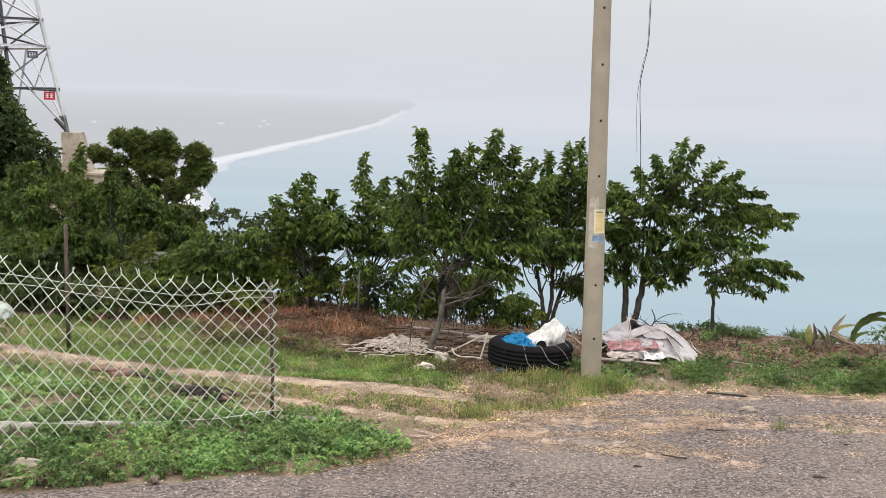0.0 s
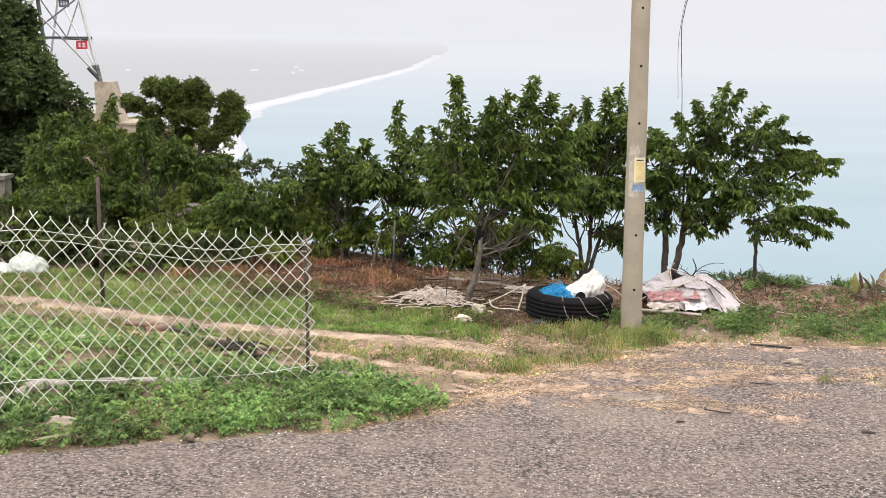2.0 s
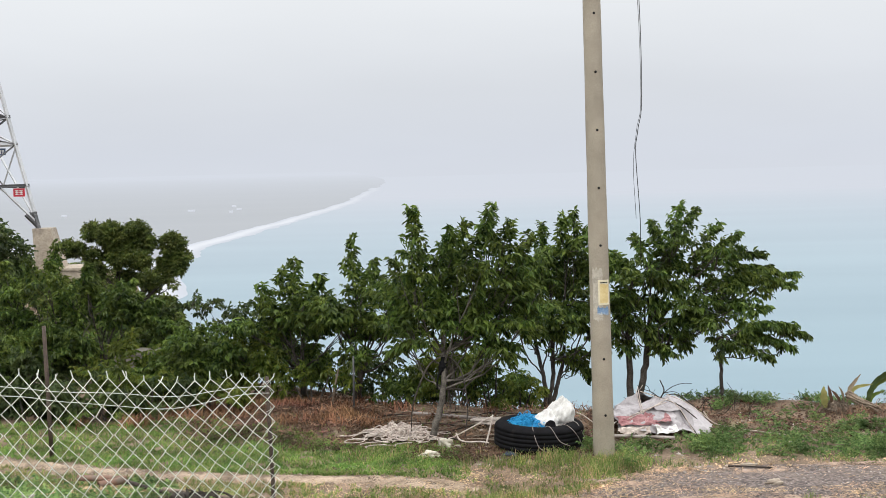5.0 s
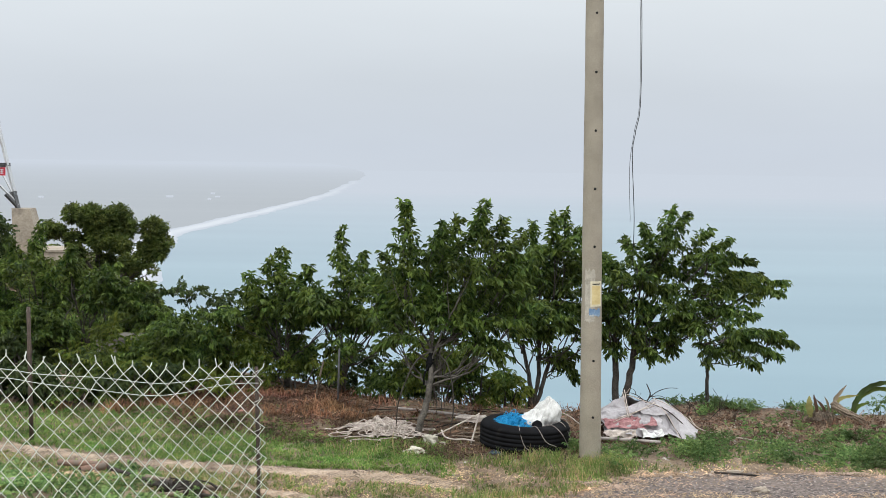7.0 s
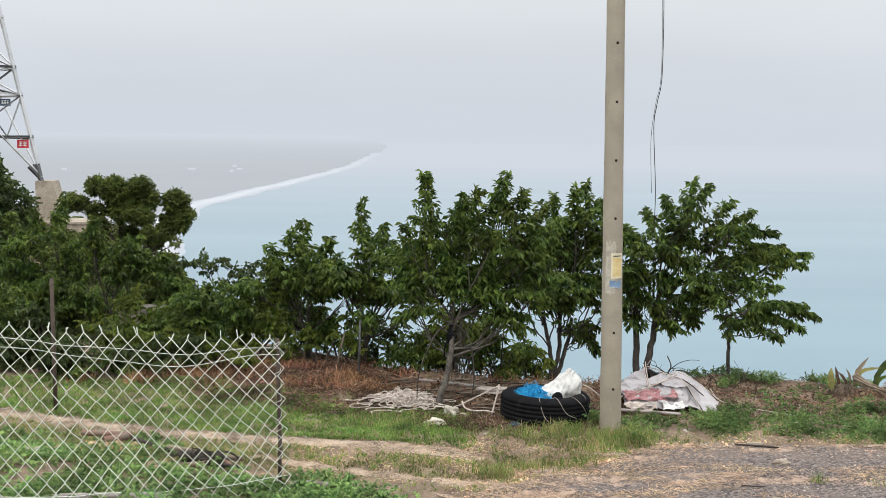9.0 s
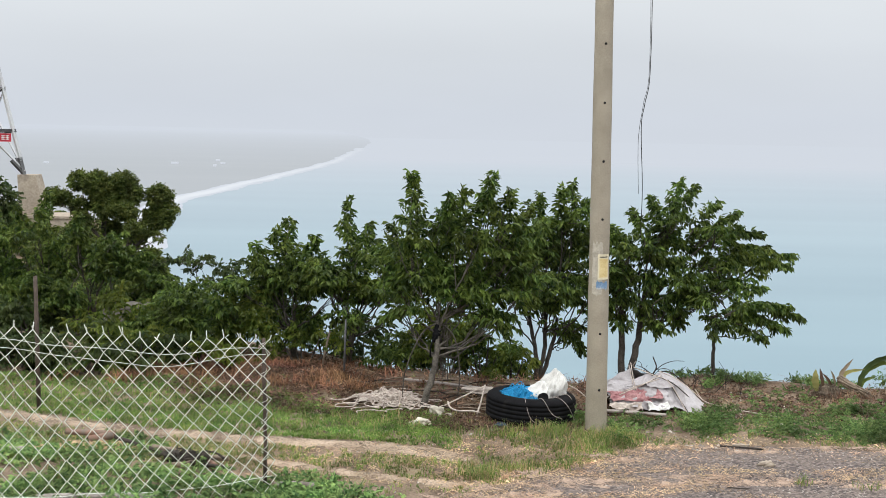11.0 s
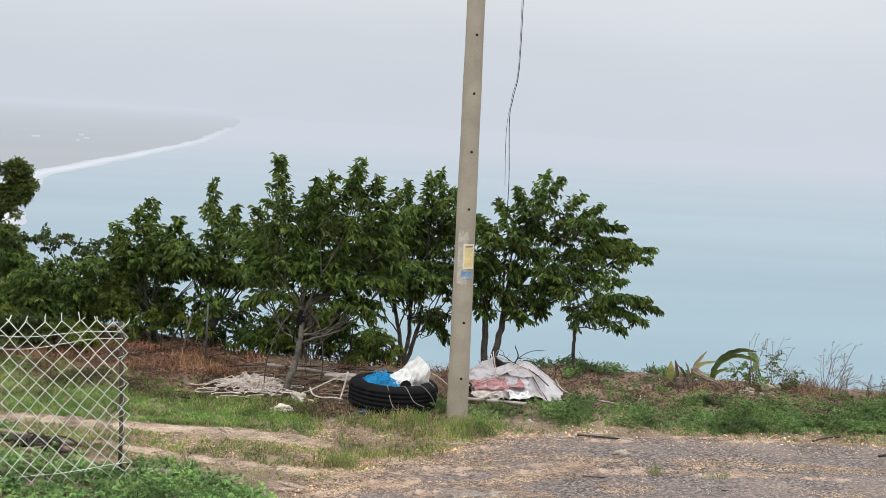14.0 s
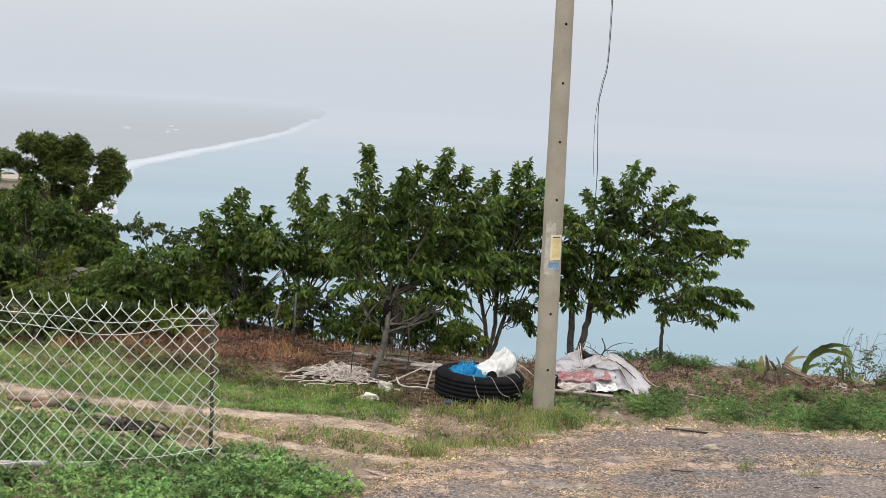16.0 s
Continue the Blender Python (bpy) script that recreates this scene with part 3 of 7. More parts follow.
def sprays(shape, rng, origin, way, length, leaflets, leaf, width, droop=0.45, spread=0.85, fold=0.25, hang=0.45):
    """Feathered leaves: a bent stalk from each origin, with leaflets in pairs along it."""
    m = len(origin)
    if not m:
        return shape
    way = unit(way)
    size = length * rng.uniform(0.7, 1.25, (m, 1))
    side = unit(np.cross(way, np.array([0, 0, 1.0])) + 0.35 * rng.normal(size=(m, 3)))
    k = np.arange(leaflets)
    along = 0.15 + 0.85 * (k // 2 + 0.5) / max(1, (leaflets + 1) // 2)
    sign = np.where(k % 2, 1.0, -1.0)
    p = origin[:, None] + way[:, None] * size[:, None] * along[None, :, None]
    p[..., 2] -= droop * size * along[None] ** 2
    d = unit(way[:, None] * 0.55 + side[:, None] * (sign * spread)[None, :, None] + np.array([0, 0, -hang]) + 0.22 * rng.normal(size=(m, leaflets, 3)))
    ll = leaf * rng.uniform(0.7, 1.2, (m, leaflets, 1)) * (1 - 0.35 * np.abs(along - 0.5))[None, :, None]
    across = unit(np.cross(d, unit(rng.normal(size=(m, leaflets, 3)) + np.array([0, 0, 1.6]))))
    up = unit(np.cross(across, d))
    w = width * (ll / leaf)
    v = np.stack([p, p + d * ll * 0.45 + across * w * 0.5 + up * w * fold, p + d * ll - up * ll * 0.12, p + d * ll * 0.45 - across * w * 0.5 + up * w * fold], 2)
    return shape.quads(v.reshape(-1, 3), m * leaflets, [(0, 1, 2), (0, 2, 3)])


def plume(shape, rng, line, length, leaflets, leaf, width, droop, node=0.05, share=1.0):
    """A leafy branch: feathered leaves set alternately along a line, shorter towards its tip, their leaflets hanging."""
    line = np.asarray(line, float)
    arc = np.r_[0, np.cumsum(np.linalg.norm(np.diff(line, axis=0), axis=1))]
    n = max(4, int(arc[-1] / node))
    t = np.linspace(0.12, 1.0, n)
    o = np.stack([np.interp(t * arc[-1], arc, line[:, k]) for k in range(3)], 1)
    d = unit(np.gradient(o, axis=0))
    steep = np.abs(d[:, 2:])
    side = unit(np.cross(d, np.array([0.1, 0.25, 1.0])) + 0.15 * rng.normal(size=(n, 3)))
    over = unit(np.cross(side, d))
    a = (np.arange(n) * 2.4 + rng.uniform(0, 6))[:, None]
    flat = np.where(np.arange(n) % 2, 1.0, -1.0)[:, None]
    out = side * (flat * (1 - steep) + np.cos(a) * steep) + over * np.sin(a) * (0.3 + 0.7 * steep)
    way = out * (0.9 - 0.35 * t[:, None]) + d * (0.4 + 0.5 * t[:, None]) + np.array([0, 0, 0.12]) + 0.15 * rng.normal(size=(n, 3))
    size = length * (1.0 - 0.55 * t[:, None] ** 1.5) * share
    return sprays(shape, rng, o, way, size, leaflets, leaf, width, droop, hang=0.85)


def crown(clumps, rng, density, length, leaflets, leaf, width, droop=0.45, wind=(0.35, 0, 0), lift=0.5, tall=1.0, deep=1.0, shoots=(), axis=None):
    """A crown as many clumps of feathered leaves; each clump: x, y, z and radius. With an axis (a point of the stem), leafy branches
    spread through each clump away from it; shoots are further branches, each a line of points."""
    s = Shape()
    for x, y, z, r in clumps:
        c = np.array([x, y, z])
        if axis is not None:
            away = unit((c - np.array(axis)) * np.array([1, 1, 0.35]))
            for _ in range(max(3, int(density * r * r / 9.5))):
                turn = unit(away * 0.75 + rng.normal(size=3) * np.array([0.6, 0.6, 0.22]) + np.array(wind) * 0.4 + np.array([0, 0, 0.1]))
                at = c + unit(rng.normal(size=3)) * rng.uniform(0, 1) ** 0.5 * r * np.array([0.75, 0.85 * deep, 0.62])
                reach = r * rng.uniform(0.75, 1.3)
                line = curve([at - turn * reach * 0.5, at + np.array([0, 0, 0.07 * reach]), at + turn * reach * 0.5 - np.array([0, 0, 0.12 * reach])], 4)
                plume(s, rng, line, length * 0.8, leaflets, leaf, width, droop, 0.055)
            continue
        n = max(6, int(density * r * r))
        u = unit(rng.normal(size=(n, 3)))
        rad = rng.uniform(0.15, 1.0, (n, 1)) ** 0.55
        stretch = np.array([1.0, deep, tall if r < 0.25 else 0.85])
        o = c + u * rad * (r * 0.78) * stretch
        way = u * 0.9 + np.array([0, 0, lift]) + np.array(wind) + 0.4 * rng.normal(size=(n, 3))
        sprays(s, rng, o, way, length, leaflets, leaf, width, droop)
    for line in shoots:
        plume(s, rng, line, length, leaflets, leaf, width, droop, 0.034)
        plume(s, rng, line + 0.02 * rng.normal(size=3), length * 0.7, leaflets, leaf, width, droop, 0.05)
    return s


def wood(base, stems, clumps, rng, thick, fork=0.45, twigs=True):
    """Trunk mesh and limb meshes that carry the clumps. stems: offsets of the forks from the base."""
    base = np.array(base, float)
    trunks, limbs, forks, rising = [], [], [], []
    for st in stems:
        end = base + np.array(st)
        bend = 0.03 * np.linalg.norm(st) * rng.normal(size=3) * np.array([1, 1, 0.1])
        line = curve([base + rng.normal(size=3) * np.array([0.03, 0.03, 0]) - np.array([0, 0, 0.08]), base + np.array(st) * 0.45 + bend, end], 8)
        line += 0.006 * rng.normal(size=line.shape)
        trunks.append(tube(Shape(), line, np.linspace(thick, thick * 0.62, len(line)), 9))
        forks.append(end)
        rising.append(line)
    for x, y, z, r in clumps:
        c = np.array([x, y, z - 0.25 * r])
        k = min(range(len(forks)), key=lambda i: np.linalg.norm((forks[i] - c) * np.array([1, 1, 0.6])))
        a = rising[k][rng.integers(int(len(rising[k]) * 0.62), len(rising[k]))]
        reach = np.linalg.norm(c - a)
        mid = a + (c - a) * fork + np.array([0, 0, -0.1 * reach]) + 0.07 * reach * rng.normal(size=3)
        line = curve([a, mid, c], 6)
        line[1:-1] += 0.01 * rng.normal(size=(len(line) - 2, 3))
        s = tube(Shape(), line, np.linspace(thick * 0.32, 0.006, len(line)), 6)
        if twigs:
            for _ in range(5):
                q = line[rng.integers(len(line) // 2, len(line))]
                tip = c + unit(rng.normal(size=3)) * r * 0.8 + np.array([0, 0, 0.15 * r])
                tube(s, curve([q, (q + tip) / 2 + 0.05 * rng.normal(size=3), tip], 3), [0.007, 0.0065, 0.006, 0.005, 0.004, 0.003, 0.003], 4, False)
        limbs.append(s)
    return trunks, limbs


def tree(base, stems, clumps, label, seed, thick=0.06, leaf_material=None, density=1050, length=0.27, leaflets=9, leaf=0.115, width=0.044, droop=0.22, wind=(0.3, 0, 0), lift=0.75,
         tall=1.6, deep=1.0, name="tree", group="trees along the edge", category="tree", limbed=True, bark=None, tips=(), depth=None):
    """tips: leafy branches as x, z of their start and end, at the tree's depth."""
    rng = np.random.default_rng(seed)
    t = thing(name, base, label, category, group)
    local = [(x - base[0], y - base[1], z - base[2], r) for x, y, z, r in clumps]
    trunks, limbs = wood((0, 0, 0), stems, local, rng, thick)
    bark = bark or M_BARK
    for s in trunks:
        part("trunk", s, bark, t)
    lines = []
    for x0, z0, x1, z1 in tips:
        p, q = np.array([x0, depth + rng.uniform(-0.35, 0.1), z0]) - np.array(base), np.array([x1, depth + rng.uniform(-0.4, 0.3), z1]) - np.array(base)
        sag = np.linalg.norm(q - p) * 0.13 * (1 - abs(q[2] - p[2]) / np.linalg.norm(q - p))
        lines.append(curve([p, (p + q) / 2 + np.array([0, 0, sag]) + 0.02 * rng.normal(size=3), q], 6))
        root = np.array(min(local, key=lambda c: np.linalg.norm(np.array(c[:3]) - p))[:3])
        limbs.append(tube(Shape(), curve([root, (root + p) / 2 + 0.03 * rng.normal(size=3), p, (p + q) / 2 + np.array([0, 0, sag]), q], 5), np.linspace(0.011, 0.004, 21), 5))
    if limbed:
        for s in limbs:
            part("limb", s, bark, t)
    spread = None if lift < 0.7 else np.mean(np.array(stems), axis=0)
    part("crown", crown(local, rng, density, length, leaflets, leaf, width, droop, wind, lift, tall, deep, lines, spread), leaf_material or M_LEAF, t, smooth=False)
    return t


def at_depth(y, rows, seed, spread=0.35):
    """Clumps given by x, z and radius, laid round one depth."""
    rng = np.random.default_rng(seed)
    return [(x, y + rng.uniform(-spread, spread), z, r) for x, z, r in rows]


tree((3.0, 18.45, -0.3), [(-0.08, 0, 1.5), (0.3, 0.05, 1.6)], at_depth(18.3, [
    (3.66, 2.5, 0.2), (3.57, 2.2, 0.28), (4.2, 2.25, 0.18), (4.0, 1.95, 0.32), (3.5, 1.78, 0.32), (4.6, 1.88, 0.26), (5.05, 1.75, 0.16), (4.43, 1.62, 0.28), (4.85, 1.62, 0.18),
    (2.95, 1.95, 0.24), (3.02, 1.4, 0.3), (3.2, 1.08, 0.26), (3.65, 1.12, 0.28), (3.95, 1.25, 0.22), (2.8, 1.2, 0.25), (3.3, 1.45, 0.3), (3.75, 1.55, 0.3), (4.15, 1.45, 0.22), (3.25, 2.0, 0.24), (2.75, 1.6, 0.28), (2.95, 0.9, 0.22), (3.35, 0.85, 0.22), (3.75, 0.92, 0.2), (3.45, 2.0, 0.3), (4.25, 1.75, 0.28), (3.0, 1.7, 0.28), (4.35, 1.42, 0.24), (4.1, 1.2, 0.22), (4.6, 1.5, 0.2), (4.4, 1.22, 0.18)], 1), "twin-stemmed small tree with feathery green leaves", 11, 0.062, depth=18.3, tips=(
    (3.56, 2.19, 3.7, 2.93), (3.67, 2.37, 3.98, 2.86), (3.58, 2.1, 3.3, 2.67), (3.98, 2.0, 4.64, 2.48), (3.89, 2.14, 4.32, 2.6), (4.24, 1.95, 5.01, 2.15), (4.24, 1.68, 5.5, 1.82), (4.2, 1.59, 5.36, 1.74), (4.38, 1.81, 5.1, 1.97), (3.18, 2.02, 3.09, 2.45), (3.4, 1.7, 2.91, 1.9), (3.08, 1.26, 2.68, 1.5), (3.16, 1.08, 2.81, 1.31), (3.34, 1.16, 4.15, 1.23), (3.43, 1.02, 3.83, 0.8), (3.3, 0.94, 3.47, 0.72), (3.04, 1.85, 2.73, 2.24), (4.2, 1.99, 4.51, 2.3)))
tree((4.25, 18.0, 0.05), [(0.03, 0.02, 0.95)], at_depth(18.0, [(4.44, 1.04, 0.2), (4.85, 0.98, 0.2), (5.2, 1.0, 0.15), (4.15, 1.0, 0.16), (4.6, 1.15, 0.18)], 2, 0.2),
     "slender young tree with low spreading green crown", 12, 0.032, wind=(0.7, 0, 0), depth=18.0, tips=((4.3, 1.0, 5.5, 1.0), (4.34, 1.05, 5.28, 1.16), (4.3, 0.92, 5.2, 0.86), (4.25, 0.92, 4.87, 0.76), (4.25, 0.92, 4.17, 0.78), (4.21, 1.09, 3.91, 1.23), (4.34, 1.22, 4.92, 1.41)))
tree((1.65, 18.7, -0.42), [(-0.12, 0, 1.3), (0.15, 0.0, 1.5), (0.35, 0.1, 1.2)], at_depth(18.6, [
    (2.05, 2.35, 0.24), (1.75, 2.2, 0.26), (2.24, 2.0, 0.34), (1.64, 1.83, 0.42), (2.63, 2.16, 0.25), (2.01, 1.31, 0.44), (2.56, 0.92, 0.3), (1.49, 1.21, 0.34), (2.13, 0.5, 0.16), (1.3, 1.75, 0.32), (2.45, 1.5, 0.35), (1.75, 1.0, 0.3), (1.2, 1.9, 0.3), (1.35, 1.45, 0.34), (2.5, 1.9, 0.3), (1.95, 1.65, 0.36)], 3),
    "small tree with feathery leaves behind the pole", 13, 0.042, depth=18.6, tips=((1.63, 1.88, 1.67, 2.67), (1.92, 1.97, 1.94, 2.79), (2.16, 1.87, 2.17, 2.82), (2.3, 1.77, 2.36, 2.61), (1.62, 1.69, 1.35, 2.18), (1.86, 1.2, 1.38, 1.55), (1.9, 1.1, 2.34, 1.28), (1.85, 0.96, 1.42, 1.07), (2.1, 1.53, 2.45, 2.1), (1.89, 0.61, 2.35, 0.65), (1.84, 0.62, 2.37, 0.31), (1.77, 1.54, 1.92, 2.26)))
tree((0.0, 15.97, 0.03), [(0.12, 0.2, 1.12)], at_depth(16.3, [(0.76, 2.62, 0.16), (1.0, 2.4, 0.2), (0.3, 2.45, 0.24), (0.58, 2.22, 0.36), (0.09, 2.02, 0.36), (1.01, 2.0, 0.34), (-0.26, 2.5, 0.12), (-0.27, 2.12, 0.26), (0.33, 1.63, 0.41), (-0.38, 1.61, 0.33), (0.96, 1.49, 0.33), (1.31, 2.31, 0.25), (1.3, 1.75, 0.32), (-0.5, 1.85, 0.28), (0.7, 1.75, 0.36), (0.05, 1.7, 0.32), (-0.35, 1.22, 0.24), (0.32, 1.28, 0.28), (0.85, 1.18, 0.25), (1.15, 1.4, 0.24), (0.55, 1.45, 0.25)], 4), "leaning small tree with wide feathery crown", 14, 0.05, bark=M_BARK_PALE, depth=16.3, tips=(
    (-0.28, 2.17, -0.25, 3.08), (0.02, 2.16, 0.25, 2.81), (0.19, 2.24, 0.44, 2.83), (0.4, 2.27, 0.69, 2.8), (0.76, 2.31, 0.76, 3.08), (0.86, 2.26, 1.02, 2.87), (0.99, 2.17, 1.31, 2.67), (0.02, 2.2, -0.14, 2.42), (-0.32, 2.0, -0.52, 2.38), (0.17, 1.47, -0.37, 1.87), (0.25, 1.47, -0.16, 1.78), (0.34, 1.38, 0.01, 1.99), (0.51, 1.42, 1.23, 1.57), (0.34, 1.38, 0.77, 1.8), (0.34, 1.43, 0.6, 2.06), (0.41, 1.21, 1.09, 1.24), (0.12, 1.22, -0.56, 1.19), (0.26, 1.56, 0.28, 2.4)))
tree((-1.2, 18.4, 0.05), [(0.1, 0, 0.7)], at_depth(18.3, [
    (-1.22, 2.05, 0.14), (-0.95, 1.95, 0.18), (-1.16, 1.66, 0.3), (-0.64, 1.78, 0.33), (-1.42, 1.45, 0.33), (-0.98, 1.24, 0.38), (-1.60, 1.64, 0.21), (-1.24, 0.9, 0.27), (-0.67, 1.3, 0.28), (-0.4, 1.55, 0.3), (-0.35, 1.15, 0.28), (-0.6, 1.75, 0.3), (-1.6, 1.5, 0.28), (-1.3, 1.3, 0.3)], 5),
    "small green tree with upright leafy shoots", 15, 0.06, depth=18.3, tips=((-1.24, 1.61, -1.24, 2.54), (-1.1, 1.61, -0.92, 2.2), (-1.21, 1.23, -1.48, 1.67), (-1.11, 1.22, -0.68, 1.45), (-1.22, 1.03, -0.79, 1.07), (-1.2, 1.42, -0.57, 1.88), (-1.21, 1.32, -1.68, 1.43)))
tree((-2.1, 18.8, 0.0), [(0.05, 0, 0.6)], at_depth(18.8, [
    (-2.2, 1.75, 0.16), (-1.9, 1.55, 0.26), (-2.28, 1.37, 0.36), (-1.74, 1.25, 0.36), (-2.47, 1.00, 0.36), (-2.01, 0.69, 0.37), (-2.60, 1.45, 0.24), (-1.45, 1.2, 0.28), (-2.75, 1.1, 0.32), (-2.0, 1.4, 0.34), (-2.95, 1.25, 0.3), (-2.4, 1.2, 0.35), (-3.2, 0.95, 0.3)], 6),
    "small green tree crowded among shrubs", 16, 0.055, depth=18.8, tips=((-1.73, 1.47, -1.75, 1.98), (-2.21, 1.53, -2.18, 2.18), (-2.31, 1.58, -2.34, 2.05), (-2.02, 1.47, -1.91, 1.79), (-1.83, 1.17, -2.16, 1.57), (-1.79, 1.07, -1.48, 1.41), (-1.74, 0.97, -2.08, 1.13), (-2.6, 1.49, -2.65, 1.84), (-2.46, 1.39, -2.55, 1.66)))
tree((-3.5, 21.0, -0.4), [(0.0, 0, 0.7)], at_depth(21, [(-3.40, 1.07, 0.38), (-3.71, 0.84, 0.34), (-3.10, 0.77, 0.40), (-3.51, 0.45, 0.40), (-4.32, 0.64, 0.40), (-2.7, 0.4, 0.4), (-4.0, 0.2, 0.45), (-4.05, 1.15, 0.2), (-4.6, 0.8, 0.36), (-5.0, 0.5, 0.4)], 7),
     "dark dense shrub on the falling ground", 17, 0.05, M_LEAF_DARK, density=700, length=0.22, leaflets=8, leaf=0.09, width=0.05, name="shrub", category="shrub", depth=21, tips=((-4.91, 1.05, -4.18, 1.35), (-4.19, 1.26, -4.09, 1.48), (-3.87, 1.25, -3.82, 1.37)))
tree((-6.3, 21.2, -0.5), [(-0.5, 0, 0.7), (0.5, 0, 0.75)], at_depth(21, [
    (-7.67, 1.22, 0.42), (-7.90, 1.03, 0.46), (-7.07, 1.0, 0.44), (-6.5, 1.1, 0.46), (-5.84, 1.27, 0.48), (-5.33, 1.08, 0.46), (-4.83, 0.94, 0.38), (-6.98, 0.74, 0.42), (-6.06, 0.66, 0.40),
    (-5.24, 0.57, 0.40), (-4.58, 0.64, 0.32), (-6.22, 1.6, 0.26), (-6.6, 1.85, 0.27), (-7.35, 1.62, 0.3), (-7.9, 1.5, 0.32), (-6.0, 1.58, 0.3), (-6.9, 1.6, 0.3), (-5.5, 1.4, 0.26)], 8, 0.6), "broad feathery green tree beyond the fence", 18, 0.08, M_LEAF, density=750, depth=21, tips=(
    (-5.89, 1.17, -5.16, 1.51), (-5.94, 1.08, -6.41, 1.5), (-5.91, 0.9, -5.09, 1.1), (-5.95, 0.9, -6.57, 1.01), (-5.97, 1.31, -6.03, 1.87), (-6.55, 1.46, -6.64, 2.1), (-7.59, 1.35, -7.73, 1.96), (-7.14, 1.34, -7.2, 1.81), (-5.88, 1.3, -5.51, 1.7), (-5.26, 1.29, -4.8, 1.41), (-6.89, 1.02, -7.36, 1.34), (-7.52, 0.94, -7.9, 1.36), (-6.6, 1.8, -6.66, 2.38), (-7.3, 1.6, -7.45, 2.08), (-6.1, 1.6, -5.93, 2.05), (-6.85, 1.7, -7.0, 2.12), (-5.5, 1.4, -5.25, 1.74)))
tree((-10.9, 44, -2.6), [(0.1, 0, 1.9), (-0.9, 0.3, 2.2)], at_depth(44, [
    (-12.66, 1.25, 0.44), (-11.82, 1.19, 0.58), (-11.66, 0.77, 0.62), (-11.03, 1.22, 0.52), (-10.72, 0.79, 0.46), (-9.79, 0.72, 0.55), (-9.44, 0.2, 0.37), (-10.01, 0.02, 0.4), (-10.4, -0.39, 0.4), (-10.94, 0.24, 0.34),
    (-12.52, 0.37, 0.37), (-12.27, -0.1, 0.37), (-9.53, -0.65, 0.13), (-13.2, 0.6, 0.3), (-10.61, -0.8, 0.3), (-11.4, -0.5, 0.45), (-10.77, 0.2, 0.4), (-10.1, -0.4, 0.4), (-13.3, 0.75, 0.34), (-9.6, -0.1, 0.36), (-11.5, 0.35, 0.45), (-11.9, 0.5, 0.4)], 9, 0.7),
    "rounded olive-green tree with billowing clumps far below", 19, 0.11, M_LEAF_OLIVE, density=2100, length=0.17, leaflets=6, leaf=0.11, width=0.06, droop=0.1, wind=(0, 0, 0), lift=0.2, tall=1.0,
    group="trees below the tower")
rng = np.random.default_rng(77)
hill = []
for i in range(75):
    z = rng.uniform(-0.8, 3.7)
    right = -9.65 - 0.62 * max(0, z - 1.6) - 0.15 * max(0, 0.4 - z)
    hill.append((right - 0.5 - abs(rng.normal()) * 1.6, 28 + rng.uniform(-1.2, 1.2), z, rng.uniform(0.45, 0.75)))
for i in range(16):
    z = -0.6 + 0.29 * i
    hill.append((-9.55 - 0.72 * max(0, z - 1.6) - 0.35 - rng.uniform(0, 0.3), 28 + rng.uniform(-0.9, 0.9), z, rng.uniform(0.4, 0.55)))
tree((-12.0, 28.5, -1.6), [(0.2, 0, 2.2), (-1.5, 0, 2.4)], hill, "huge dark tree smothered in climbing leaves", 20, 0.2, M_LEAF_DARK, density=650, length=0.24, leaflets=6, leaf=0.13, width=0.085, droop=0.3,
     wind=(0, 0, 0), lift=0.1, tall=1.0, group="trees below the tower", limbed=False)

# ---- pole ----
POLE = (2.098, 15.0, 0.0)
pole = thing("utility_pole", POLE, "round tapered concrete utility pole with bolt holes", "utility pole")


def pole_radius(z):
    return 0.133 - 0.0045 * z


s = Shape()
zs = np.linspace(-0.3, 9.0, 40)
revolve(s, [(pole_radius(z) + 0.0015 * math.sin(z * 5), z) for z in zs] + [(0.0, 9.01)], 32)
part("shaft", s, M_CONCRETE, pole)


def pole_patch(z0, z1, a0, a1, out, ragged=0.0, seed=0):
    """A sheet pasted round the shaft between two angles (degrees, 0 faces the road)."""
    s, v = Shape(), []
    n, m = 12, 10
    for i in range(m):
        for j in range(n):
            z = z0 + (z1 - z0) * i / (m - 1)
            a = a0 + (a1 - a0) * j / (n - 1)
            if ragged and (i in (0, m - 1) or j in (0, n - 1)):
                z += ragged * noise.noise(Vector((i * 1.3, j * 1.7, seed)))
                a += ragged * 120 * noise.noise(Vector((i * 1.1, j * 0.7, seed + 5)))
            r = pole_radius(z) + out
            v.append((r * math.sin(radians(a)), -r * math.cos(radians(a)), z))
    return s.add(v, [(i * n + j, i * n + j + 1, (i + 1) * n + j + 1, (i + 1) * n + j) for i in range(m - 1) for j in range(n - 1)])


